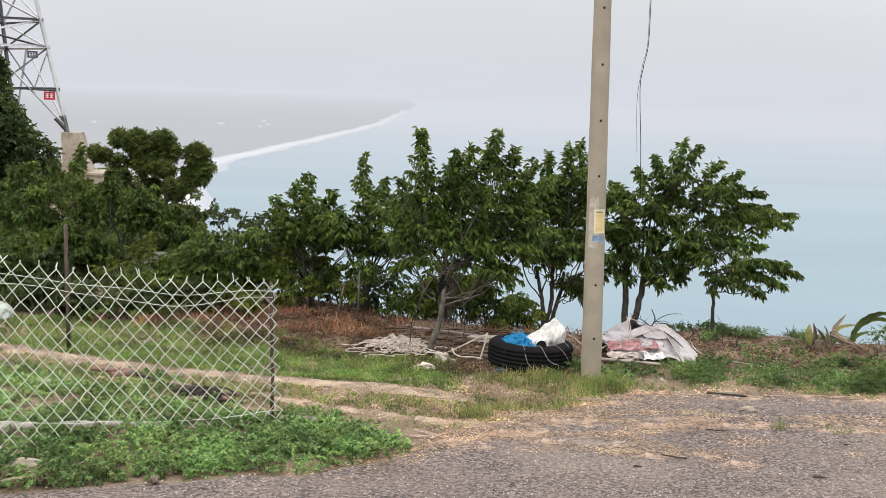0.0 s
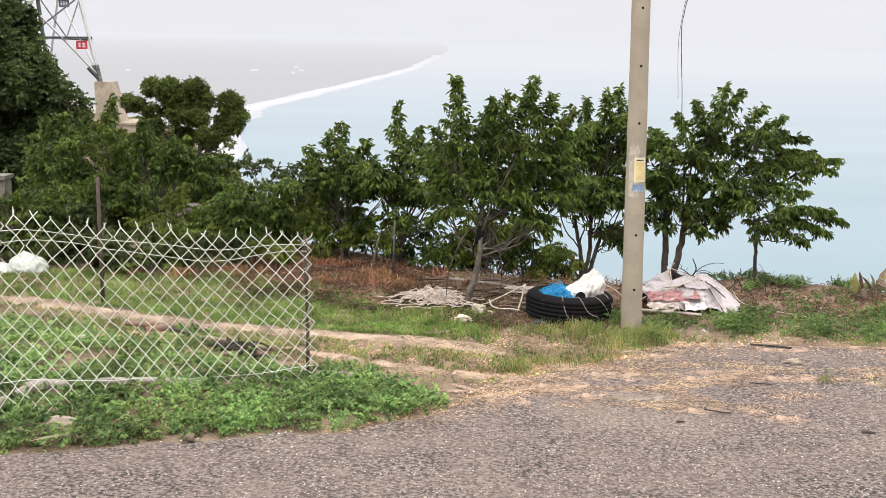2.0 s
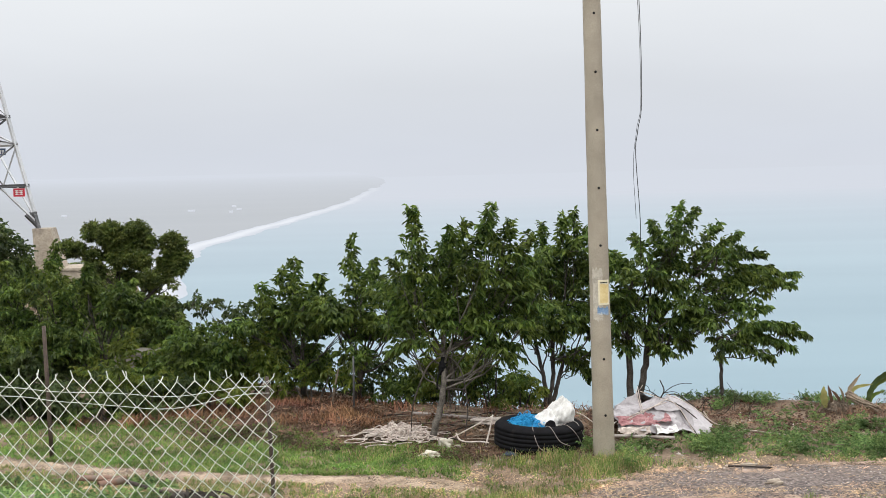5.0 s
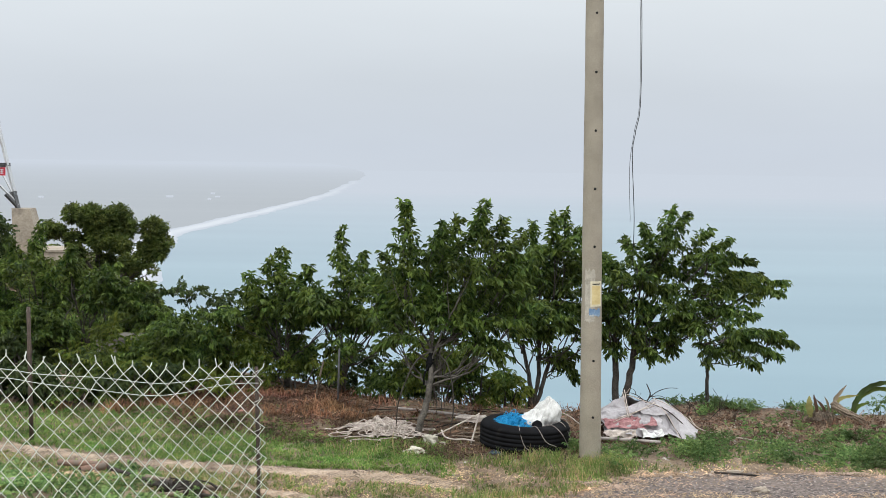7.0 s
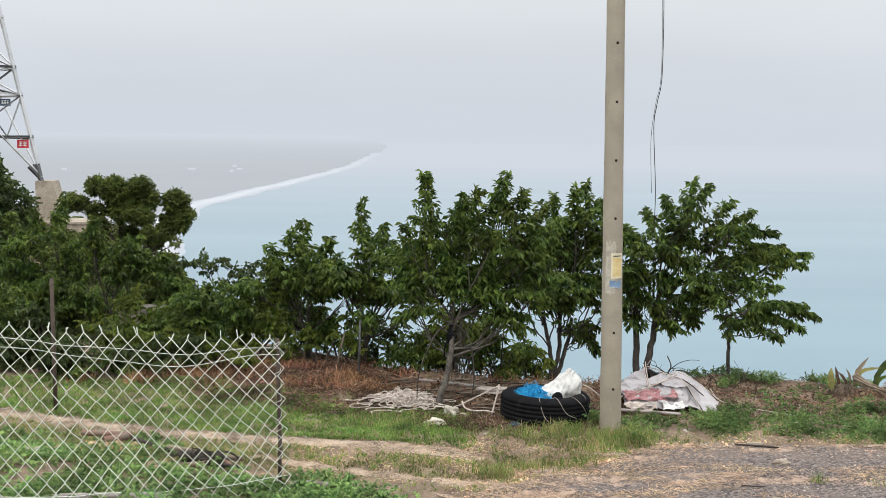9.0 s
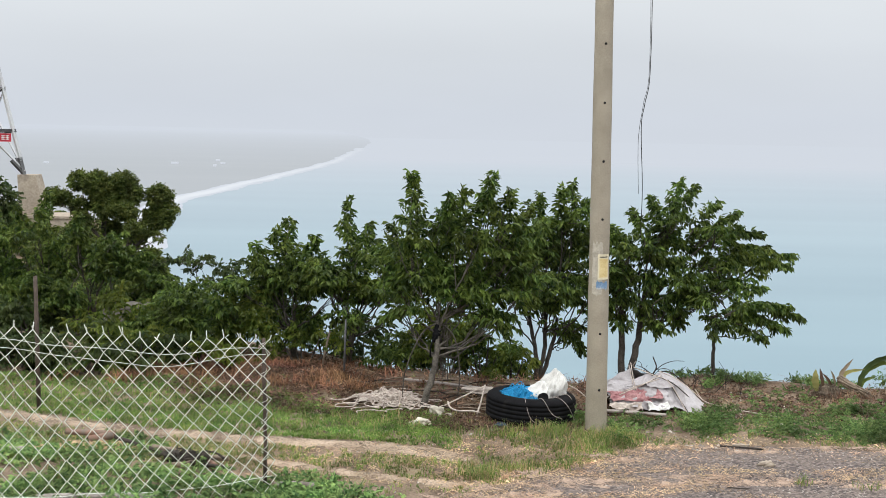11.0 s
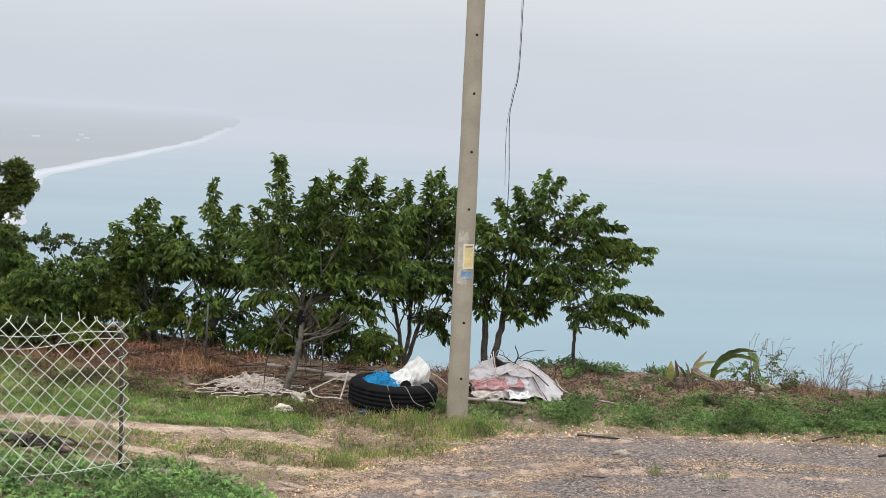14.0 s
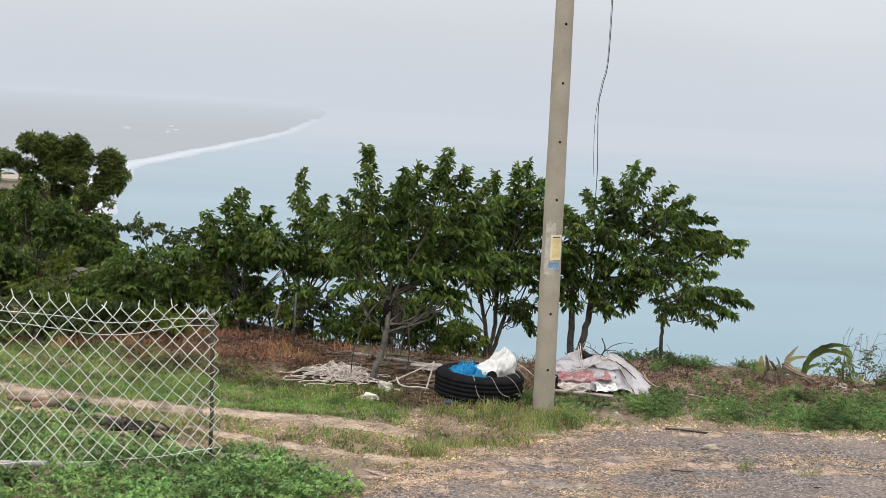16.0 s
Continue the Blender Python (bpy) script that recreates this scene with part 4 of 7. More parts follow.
part("torn_paper", pole_patch(1.72, 2.36, -48, 10, 0.003, 0.06, 2), M_GLUE, pole, "torn remains of pasted paper")
card = part("poster", pole_patch(1.91, 2.22, -15, 52, 0.006), M_CARD, pole, "faded cream paper notice")
part("print", pole_patch(1.935, 2.165, -6, 44, 0.0075, 0.012, 4), M_YELLOWPAPER, card, "yellowed printed field")
part("text_line", pole_patch(2.18, 2.192, -4, 40, 0.0078), M_HOLE, card)
part("sticker", pole_patch(1.79, 1.88, -22, 44, 0.006, 0.05, 9), M_BLUEPAPER, pole, "torn blue and white sticker")
# Bolt holes are black plugs; their colour stands in for the shade inside.
for k in range(12):
    z = 0.534 + 0.7035 * k
    s = Shape()
    a = radians(6)
    r = pole_radius(z)
    c = np.array([r * math.sin(a), -r * math.cos(a), z])
    tube(s, [c * np.array([0.93, 0.93, 1]), c * np.array([1.012, 1.012, 1])], 0.016, 10)
    part("bolt_hole", s, M_HOLE, pole, "black plug for a shaded bolt hole")
s = Shape()
tube(s, curve([(0.02, 0.05, 9.0), (0.35, 0.3, 7.6), (0.6, 0.7, 6.0), (0.64, 0.71, 4.5), (0.585, 0.71, 4.05), (0.56, 0.75, 3.75), (0.63, 0.9, 2.95), (0.75, 1.6, 2.3)], 8), 0.0048, 6)
tube(s, curve([(0.02, 0.06, 9.0), (0.33, 0.3, 7.6), (0.58, 0.7, 6.0), (0.63, 0.72, 4.5), (0.57, 0.72, 4.05), (0.53, 0.76, 3.6), (0.58, 0.9, 2.9)], 8), 0.0028, 6)
pole.rotation_euler = (0, radians(-0.75), 0)
solid("hanging_cable", s, M_BLACK, "loose black cable hanging from the pole", "cable", POLE)

# ---- fence ----
fence = thing("fence", (-1.67, 12.36, 0.0), "sagging galvanised chain-link fence with loose ends", "fence")
FENCE = ((-1.67, 12.36, 0.03, 1.64), (-2.0, 12.15, -0.02, 1.69), (-2.32, 11.95, -0.03, 1.71), (-2.68, 11.72, -0.05, 1.76), (-3.04, 11.5, -0.04, 1.83), (-3.43, 11.27, -0.06, 1.91), (-3.86, 11.0, 0.0, 1.99),
         (-4.18, 10.8, 0.07, 2.06), (-5.5, 10.0, 0.15, 2.2), (-6.6, 9.35, 0.15, 2.2))
f_line = curve([(r[0], r[1], 0) for r in FENCE], 20)
f_arc = np.r_[0, np.cumsum(np.linalg.norm(np.diff(f_line, axis=0), axis=1))]


def fence_at(d, z01):
    """A point of the mesh: metres along it from the corner post, and 0 to 1 upwards."""
    x, y = np.interp(d, f_arc, f_line[:, 0]) - 0.85 * min(d, 0.0), np.interp(d, f_arc, f_line[:, 1]) - 0.52 * min(d, 0.0)
    rows = sorted(FENCE)
    low, high = np.interp(x, [r[0] for r in rows], [r[2] for r in rows]), np.interp(x, [r[0] for r in rows], [r[3] for r in rows])
    sag = 0.05 * noise.noise(Vector((d * 0.9, z01 * 1.7, 3))) + 0.02 * noise.noise(Vector((d * 3, z01 * 4, 8)))
    lean = 0.2 * (1 - z01) ** 2
    return np.array([x + sag * 0.4 + 0.52 * lean + 1.67, y + sag - 0.85 * lean - 12.36, low + (high - low) * z01 + 0.03 * noise.noise(Vector((d * 1.6, z01 * 2, 5)))])


rng = np.random.default_rng(5)
CELL = 0.084
for i in range(int(f_arc[-1] / CELL) - 1):
    s, pts, steps = Shape(), [], 20
    for j in range(steps + 1):
        d = (i + (j + i) % 2) * CELL - 0.05
        pts.append(fence_at(d + rng.normal() * 0.006, j / steps * 0.96 + 0.0))
    top = pts[-1] + np.array([rng.normal() * 0.017, rng.normal() * 0.015, 0.05 + rng.normal() * 0.022])
    pts.append(top)
    pts.insert(0, pts[0] + np.array([rng.normal() * 0.015, -0.01, -0.05]))
    tube(s, np.array(pts), 0.0053, 4, False)
    part("wire", s, M_WIRE, fence)
for z, drop, low in ((0.86, 0.05, 0.0), (0.9, 0.02, 0.0), (0.18, 0.02, 0.08)):
    s = Shape()
    tube(s, np.array([fence_at(d, z - low * max(0.0, 1 - d / 1.5) - drop * math.sin(d * 1.3) ** 2) + np.array([0, -0.012, 0]) for d in np.linspace(0, f_arc[-1] - 0.2, 60)]), 0.0035, 5)
    part("straining_wire", s, M_WIRE, fence, "thin straining wire")
s = Shape()
tube(s, [((0.027 + 0.014 * abs(math.sin(k * 0.21))) * math.cos(k * 0.26 + math.sin(k * 0.13)) - 0.005 * k / 60, 0.03 * math.sin(k * 0.26 + math.sin(k * 0.13)), 0.05 + 1.5 * k / 240) for k in range(241)], 0.003, 4)
part("tie_wire", s, M_WIRE, fence, "wire wound round the corner post")
s = Shape()
tube(s, [(0, 0.0, -0.1), (0.005, 0, 0.5), (-0.01, 0.0, 1.1), (-0.02, 0.01, 1.58)], [0.021, 0.02, 0.02, 0.019], 8)
part("post", s, M_RUST, fence, "rusty steel corner post")
for dx, dy in ((-4.6, -2.7),):
    s = Shape()
    tube(s, [(dx, dy, 0), (dx, dy, 2.0)], 0.03, 8)
    part("post", s, M_RUST, fence, "rusty steel post")


def stake(at, height, radius, lean, label, material, name="stake"):
    s = Shape()
    tube(s, [(0, 0, -0.1), (lean[0] * 0.5, lean[1] * 0.5, height * 0.5), (lean[0], lean[1], height)], [radius, radius, radius * 0.9], 7)
    return solid(name, s, material, label, "stake", at)


stake((-5.02, 15.65, 0), 1.72, 0.028, (-0.02, 0, 0), "tall rusty metal stake in the grass", M_RUST)
stake((-1.22, 17.6, 0.05), 0.85, 0.016, (0.02, 0, 0), "thin dark stake beside a tree", M_DARKSTEEL)
stake((-1.6, 18.0, 0.05), 0.6, 0.016, (0.14, 0, 0), "leaning grey stick in the litter", M_DEADWOOD)

# ---- tyre and its contents ----
TYRE = (1.32, 15.5, 0.01)
tyre = thing("truck_tyre", TYRE, "old black truck tyre lying flat full of rubbish", "tyre")
R = 0.575
prof = [(0.32, 0.03), (0.36, 0.0), (0.44, -0.005), (0.52, 0.01), (0.555, 0.03)]
for z in (0.06, 0.105, 0.15, 0.195):
    prof += [(R, z - 0.018), (R, z + 0.012), (R - 0.009, z + 0.014), (R - 0.009, z + 0.024)]
prof += [(R, 0.222), (0.56, 0.25), (0.52, 0.272), (0.44, 0.28), (0.365, 0.27), (0.33, 0.25), (0.32, 0.225), (0.35, 0.2), (0.5, 0.18), (0.51, 0.09), (0.35, 0.07)]
s = Shape()
revolve(s, [(a, b * 1.22) for a, b in prof], 64, closed=True)
part("casing", s, M_RUBBER, tyre)
tyre.rotation_euler = (radians(-1.0), radians(1.5), 0)



def sack(shape, centre, size, seed, lean=(0, 0)):
    """A slack plastic sack: a body with sharp creases running up it."""
    bm = bmesh.new()
    bmesh.ops.create_icosphere(bm, subdivisions=5, radius=1.0)
    v = []
    for vert in bm.verts:
        c = vert.co.copy()
        turn = math.atan2(c.y, c.x)
        k = 1 - 0.16 * abs(noise.noise(Vector((turn * 2.2, c.z * 1.2, seed)))) - 0.2 * abs(noise.noise(Vector((turn * 3.5, c.z * 1.6 + turn, seed + 4)))) - 0.1 * abs(noise.noise(Vector((c.x * 4, c.y * 4, c.z * 2.5 + seed)))) - 0.22 * abs(noise.noise(c * 1.7 + Vector((seed, 0, 0)))) + 0.04 * noise.noise(c * 6 + Vector((0, seed, 0)))
        top = 1 - 0.4 * smooth(0.2, 1.0, c.z)
        v.append((centre[0] + (c.x * k * top + lean[0] * max(c.z, 0)) * size[0], centre[1] + (c.y * k * top + lean[1] * max(c.z, 0)) * size[1], centre[2] + max(c.z * k, -0.8) * size[2]))
    shape.add(v, [[w.index for w in face.verts] for face in bm.faces])
    bm.free()
    return shape


for at, size, seed, lean in (((0.27, 0.06, 0.4), (0.23, 0.2, 0.28), 3, (0.25, 0)), ((0.08, -0.03, 0.33), (0.21, 0.2, 0.2), 6, (0.3, 0))):
    s = Shape()
    sack(s, (0, 0, 0), size, seed, lean)
    solid("white_sack", s, M_BAG, "crumpled white plastic sack stuffed in the tyre", "sack", (TYRE[0] + at[0], TYRE[1] + at[1], at[2]), group="sacks in the tyre")
rng = np.random.default_rng(9)


def tangle(centre, size, loops, radius, rng, turns=9, flat=0.35):
    s = Shape()
    for _ in range(loops):
        p = []
        cx, cy = rng.uniform(-0.75, 0.75), rng.uniform(-0.6, 0.6)
        spin, a = rng.choice((-1, 1)), rng.uniform(0, 6.28)
        for k in range(turns):
            a += spin * rng.uniform(0.5, 2.2)
            q = rng.uniform(0.08, 0.3)
            cx, cy = np.clip(cx + rng.normal() * 0.18, -0.8, 0.8), np.clip(cy + rng.normal() * 0.18, -0.7, 0.7)
            x, y = cx + q * math.cos(a), cy + q * math.sin(a)
            top = max(0.12, 1.15 - 0.8 * (x * x + y * y)) * (0.6 + 0.8 * abs(noise.noise(Vector((x * 2.2, y * 2.2, 3)))))
            p.append((size[0] * x, size[1] * y, size[2] * rng.uniform(0.1, 1) * top))
        tube(s, curve(np.array(p) + np.array(centre), 7), radius, 5)
    return s


solid("blue_netting", tangle((0, 0, 0), (0.31, 0.22, 0.2), 90, 0.004, rng), M_BLUE, "tangle of bright blue fishing net in the tyre", "net", (TYRE[0] - 0.15, TYRE[1] - 0.08, 0.28))
solid("blue_scrap", tangle((0, 0, 0), (0.09, 0.06, 0.05), 16, 0.004, rng, 7), M_BLUESIGN, "faded blue net scrap in the litter", "net", (0.93, 15.05, 0.02))
s = Shape()
revolve(s, [(0.0, 0), (0.055, 0), (0.06, 0.01), (0.06, 0.09), (0.05, 0.1), (0.03, 0.09), (0.0, 0.09)], 20)
spool = solid("spool", s, M_RUBBER, "small black plastic spool beside the sacks", "spool", (TYRE[0] + 0.12, TYRE[1] - 0.27, 0.34))
spool.rotation_euler = (radians(70), 0, radians(10))
s = Shape()
for k in range(7):
    a = -1.9 + 0.45 * k
    p0 = np.array([0.3 * math.cos(a), 0.3 * math.sin(a), 0.32])
    p1 = np.array([0.5 * math.cos(a + 0.1), 0.5 * math.sin(a + 0.1), 0.375])
    p2 = np.array([0.605 * math.cos(a + 0.25), 0.605 * math.sin(a + 0.25), 0.16 + 0.05 * (k % 3)])
    p3 = np.array([0.615 * math.cos(a + 0.5), 0.615 * math.sin(a + 0.5), 0.06 + 0.07 * (k % 2)])
    tube(s, curve([p0, p1, p2, p3], 6), 0.004, 5)
solid("grey_cord", s, M_PVC, "thin grey cord trailing over the tyre", "cord", (TYRE[0], TYRE[1], 0.0))

# ---- rope heap, tarpaulin and rubbish ----
rng = np.random.default_rng(21)


def coils(size, pieces, radius, rng, turns=26):
    """Rope dropped in a heap: lengths that wind in drifting loops of all sizes."""
    s = Shape()
    for _ in range(pieces):
        cx, cy = rng.normal() * 0.4, rng.normal() * 0.35
        a, spin, q, step = rng.uniform(0, 6.28), rng.choice((-1, 1)), rng.uniform(0.06, 0.16), rng.normal(size=2) * 0.035
        lift, p = rng.uniform(0, 1), []
        for k in range(turns):
            a += spin * rng.uniform(0.3, 0.75)
            q = min(max(q + rng.normal() * 0.02, 0.04), 0.22)
            step = step * 0.9 + rng.normal(size=2) * 0.012
            cx, cy = cx * 0.985 + step[0], cy * 0.985 + step[1]
            x, y = cx + q * math.cos(a), cy + q * 1.1 * math.sin(a)
            top = max(0.06, 1 - 0.85 * (x * x + y * y)) * (0.45 + 1.1 * abs(noise.noise(Vector((x * 3, y * 3, 3)))))
            lift = min(1.0, max(0.0, lift + rng.normal() * 0.12))
            p.append((size[0] * x, size[1] * y, size[2] * lift * top + 0.01))
        tube(s, curve(np.array(p), 3), radius, 5)
    return s


solid("rope", coils((0.6, 0.45, 0.16), 75, 0.0068, rng, 26), M_ROPE, "heap of pale pinkish rope on the litter", "rope", (-0.5, 16.12, 0.05))


TARP = (3.02, 16.3, 0.0)
# corners of the stiff sheets where they are propped, creased or pegged
TARP_POINTS = {"top": (-0.28, 0.05, 0.52), "left": (-0.56, 0.0, 0.35), "left_hem": (-0.68, -0.16, 0.21), "low": (-0.42, -0.22, 0.28), "dent": (-0.25, -0.02, 0.35), "mid": (-0.17, -0.22, 0.34), "edge": (-0.03, -0.03, 0.43), "edge_low": (0.1, -0.24, 0.31), "tongue": (0.35, -0.26, 0.33),
               "back_left": (-0.6, 0.5, 0.02), "back": (0.0, 0.6, 0.02), "back_right": (0.6, 0.5, 0.02),
               "saddle": (-0.08, 0.1, 0.34), "hump": (0.1, 0.08, 0.45), "hump_end": (0.25, 0.14, 0.43), "shoulder": (0.44, 0.1, 0.3), "corner": (0.67, -0.12, 0.1), "hem_end": (0.6, -0.38, 0.02), "hem": (0.42, -0.43, 0.01), "hem_in": (0.3, -0.44, 0.06),
               "inner": (0.08, -0.1, 0.27), "slope": (0.2, -0.12, 0.37), "foot": (0.17, -0.38, 0.12), "ridge": (0.4, -0.16, 0.31), "valley": (0.3, -0.2, 0.13)}
TARP_PANELS = ("saddle hump inner", "hump slope inner", "hump hump_end slope", "hump_end ridge slope", "hump_end shoulder ridge", "shoulder corner ridge", "ridge corner hem_end", "ridge hem_end hem", "ridge hem valley", "slope ridge valley", "slope valley foot",
               "inner slope foot", "valley hem hem_in", "valley hem_in foot", "hump saddle back", "hump back hump_end", "hump_end back back_right", "hump_end back_right shoulder", "shoulder back_right corner")
TARP_FLAP = ("top left dent", "left left_hem low", "left low dent", "dent low mid", "dent mid edge", "edge mid edge_low", "edge edge_low tongue", "top back_left left", "left back_left left_hem", "top edge back", "top back back_left")


def sheeting(panels):
    """Flat panels between the corners, split finely, their edges a little rounded, with fine wrinkles."""
    bm = bmesh.new()
    at = {k: bm.verts.new(TARP_POINTS[k]) for k in sorted({k for row in panels for k in row.split()})}
    for row in panels:
        bm.faces.new([at[k] for k in row.split()])
    bmesh.ops.recalc_face_normals(bm, faces=bm.faces)
    bmesh.ops.subdivide_edges(bm, edges=bm.edges, cuts=11, use_grid_fill=True)
    bm.normal_update()
    if sum(f.normal.z for f in bm.faces) < 0:
        bmesh.ops.reverse_faces(bm, faces=bm.faces)
        bm.normal_update()
    for e in bm.edges:
        e.smooth = len(e.link_faces) < 2 or e.calc_face_angle(0) < 0.15
    for v in bm.verts:
        c = v.co
        wrinkle = abs(noise.noise(Vector((c.x * 5 + c.y * 3, c.y * 5 - c.z * 6, 1.3)))) + 0.5 * abs(noise.noise(Vector((c.x * 11, c.y * 13, c.z * 9))))
        sharp = (1 - abs(noise.noise(Vector((c.x * 4.2 + c.y * 2, c.y * 5 - c.x * 2, c.z * 3 + 5))))) ** 7
        v.co = c + v.normal * (0.024 * (wrinkle - 0.25) + 0.035 * sharp) + Vector((0, 0, 0.02 * noise.noise(c * 3)))
        if v.is_boundary:
            v.co += 0.03 * noise.noise_vector(c * 9)
    me = bpy.data.meshes.new("tarpaulin")
    bm.to_mesh(me)
    bm.free()
    me.polygons.foreach_set("use_smooth", [True] * len(me.polygons))
    return me


tarp = solid("tarpaulin", sheeting(TARP_PANELS), M_TARP, "crumpled grey tarpaulin thrown over a heap", "tarpaulin", TARP)
part("flap", sheeting(TARP_FLAP), M_TARP, tarp, "upper flap hung from a prop")
# Lumps added under the sheet, near-black for the shade in its gaps.
s = Shape()
lump(s, (-0.3, -0.02, 0.06), (0.24, 0.15, 0.14), 5, 0.5, 4, -0.6)
lump(s, (0.12, 0.0, 0.06), (0.2, 0.14, 0.11), 8, 0.5, 4, -0.6)
solid("heap", s, M_DARKWOOD, "dark lumps standing in for shade under the tarpaulin", "heap", (TARP[0], TARP[1], 0.0))


def crumpled(u0, u1, v0, v1, lift, seed):
    """A piece of cloth thrown over the open side of the heap, creased aslant; u along the heap, v down its side."""
    n, m, v = 44, 20, []
    for a in np.linspace(v0, v1, m):
        for b in np.linspace(u0, u1, n):
            ragged = 0.05 * noise.noise(Vector((b * 9, a * 5, seed)))
            x, q = b + 0.12 * (a - v0) + ragged, min(1.0, a + ragged)
            fold = 1 - 2 * abs(noise.noise(Vector((x * 5 + q * 2.2, q * 2.5 - x * 2, seed))))
            fine = 1 - 2 * abs(noise.noise(Vector((x * 13 + q * 3, q * 6 - x * 5, seed + 4))))
            out = lift + 0.065 * fold + 0.028 * fine
            v.append((x, -0.12 - 0.36 * q - 0.7 * out, 0.03 + 0.27 * (1 - q) ** 0.9 + 0.6 * out))
    return Shape().add(v, [(k * n + i, k * n + i + 1, (k + 1) * n + i + 1, (k + 1) * n + i) for k in range(m - 1) for i in range(n - 1)])


for k, (u0, u1, v0, v1, lift, mat, lab) in enumerate(((-0.68, 0.12, 0.0, 0.9, 0.0, M_TARP, "crumpled grey cloth under the tarpaulin"), (-0.64, -0.12, 0.3, 0.72, 0.025, M_PINK, "faded red cloth under the tarpaulin"),
                                                      (-0.28, 0.08, 0.22, 0.6, 0.03, M_PINK, "folded red cloth under the tarpaulin"), (-0.62, -0.22, 0.75, 1.0, 0.025, M_ROPE, "dirty white cloth under the tarpaulin"),
                                                      (-0.16, 0.14, 0.72, 1.0, 0.03, M_BAG, "white plastic sheet under the tarpaulin"))):
    solid("cloth", crumpled(u0, u1, v0, v1, lift, 3.3 * k + 1), mat, lab, "cloth", TARP, group="cloth under the tarpaulin")
for pts in (((-0.29, 0.0, 0.6), (-0.27, -0.2, 0.38), (-0.2, -0.46, 0.08)), ((-0.31, 0.03, 0.56), (-0.29, -0.2, 0.37), (-0.26, -0.4, 0.16)), ((0.12, -0.02, 0.44), (-0.2, -0.27, 0.34), (-0.62, -0.34, 0.17)), ((-0.26, 0.0, 0.54), (-0.02, -0.08, 0.46), (0.2, -0.22, 0.38), (0.4, -0.46, 0.03)),
            ((0.1, 0.0, 0.49), (0.36, -0.1, 0.38), (0.68, -0.16, 0.13)), ((0.6, 0.0, 0.24), (0.7, -0.16, 0.12), (0.95, -0.4, 0.09), (1.2, -0.55, 0.08), (1.5, -0.75, 0.07)), ((-0.5, -0.28, 0.24), (-0.1, -0.28, 0.39), (0.06, -0.2, 0.42)), ((-0.25, 0.05, 0.55), (-0.22, 0.0, 0.62))):
    s = Shape()
    tube(s, curve(pts, 12), 0.0065, 5)
    solid("white_rope", s, M_ROPE, "thin white rope tied across the tarpaulin", "rope", TARP, group="ropes on the tarpaulin")
# Added near-black strips that draw the shade along the tarpaulin's folds.
for pts in (((-0.24, 0.0, 0.53), (0.0, -0.06, 0.46), (0.24, -0.24, 0.375), (0.44, -0.34, 0.22)), ((0.1, 0.04, 0.475), (0.27, 0.1, 0.455), (0.45, 0.06, 0.325), (0.67, -0.13, 0.125)), ((0.2, -0.13, 0.4), (0.3, -0.24, 0.22), (0.42, -0.45, 0.03))):
    s = Shape()
    tube(s, curve(pts, 10), 0.008, 5)
    solid("strap", s, M_DARKWOOD, "dark strip standing in for shade in the tarpaulin folds", "strap", TARP, group="straps on the tarpaulin")
# dead branch behind the tarpaulin
s = Shape()
for pts, r in ((((3.05, 16.95, 0.1), (3.15, 16.93, 0.3), (3.2, 16.92, 0.42), (3.15, 16.95, 0.56)), 0.014), (((3.18, 16.92, 0.36), (3.3, 16.94, 0.45), (3.45, 16.95, 0.5), (3.6, 16.95, 0.5)), 0.007), (((3.15, 16.93, 0.3), (3.02, 16.9, 0.4), (2.92, 16.9, 0.44)), 0.009),
               (((3.2, 16.92, 0.38), (3.32, 16.9, 0.4), (3.42, 16.95, 0.36)), 0.006), (((3.1, 16.94, 0.22), (3.25, 16.95, 0.3), (3.5, 16.97, 0.33), (3.62, 16.97, 0.42)), 0.007), (((3.0, 16.92, 0.41), (2.98, 16.92, 0.47), (2.93, 16.93, 0.5)), 0.005)):
    tube(s, curve(pts, 6), np.linspace(r, r * 0.5, (len(pts) - 1) * 6 + 1), 6)
solid("dead_branch", s, M_DARKWOOD, "forked dark dead branch behind the tarpaulin", "branch")
s = Shape()
tube(s, curve([(1.8, 15.45, 0.46), (1.9, 15.47, 0.41), (2.04, 15.5, 0.3), (2.2, 15.7, 0.18), (2.4, 16.0, 0.2)], 8), 0.008, 6)
solid("white_rope", s, M_ROPE, "slack white rope from sack to tarpaulin", "rope", group="ropes on the tarpaulin")
s = Shape()
tube(s, curve([(0.26, 15.72, 0.16), (0.3, 15.62, 0.1), (0.41, 15.55, 0.08), (0.55, 15.52, 0.09), (0.68, 15.52, 0.07)], 8), 0.011, 6)
solid("white_rope", s, M_ROPE, "thick pale rope lying beside the tyre", "rope")
lumps = (((-0.1, 15.12), (0.11, 0.08, 0.055), 1), ((0.12, 15.72), (0.085, 0.06, 0.075), 2), ((0.28, 15.62), (0.05, 0.04, 0.04), 3))
for (x, y), size, k in lumps:
    s = Shape()
    lump(s, (0, 0, size[2] * 0.6), size, k * 2.3, 0.75, 4, -0.7)
    solid("foam_chunk", s, M_STONE, "pale chunk of foam rubbish in the grass", "rubbish", (x, y, ground_height(x, y) - 0.01), group="pale rubbish")
s = Shape()
lump(s, (0, 0, 0.03), (0.17, 0.08, 0.06), 6, 0.9, 4, -0.6)
solid("rag", s, M_ROPE, "dirty pale rag behind the tyre", "rag", (0.7, 16.6, 0.08))


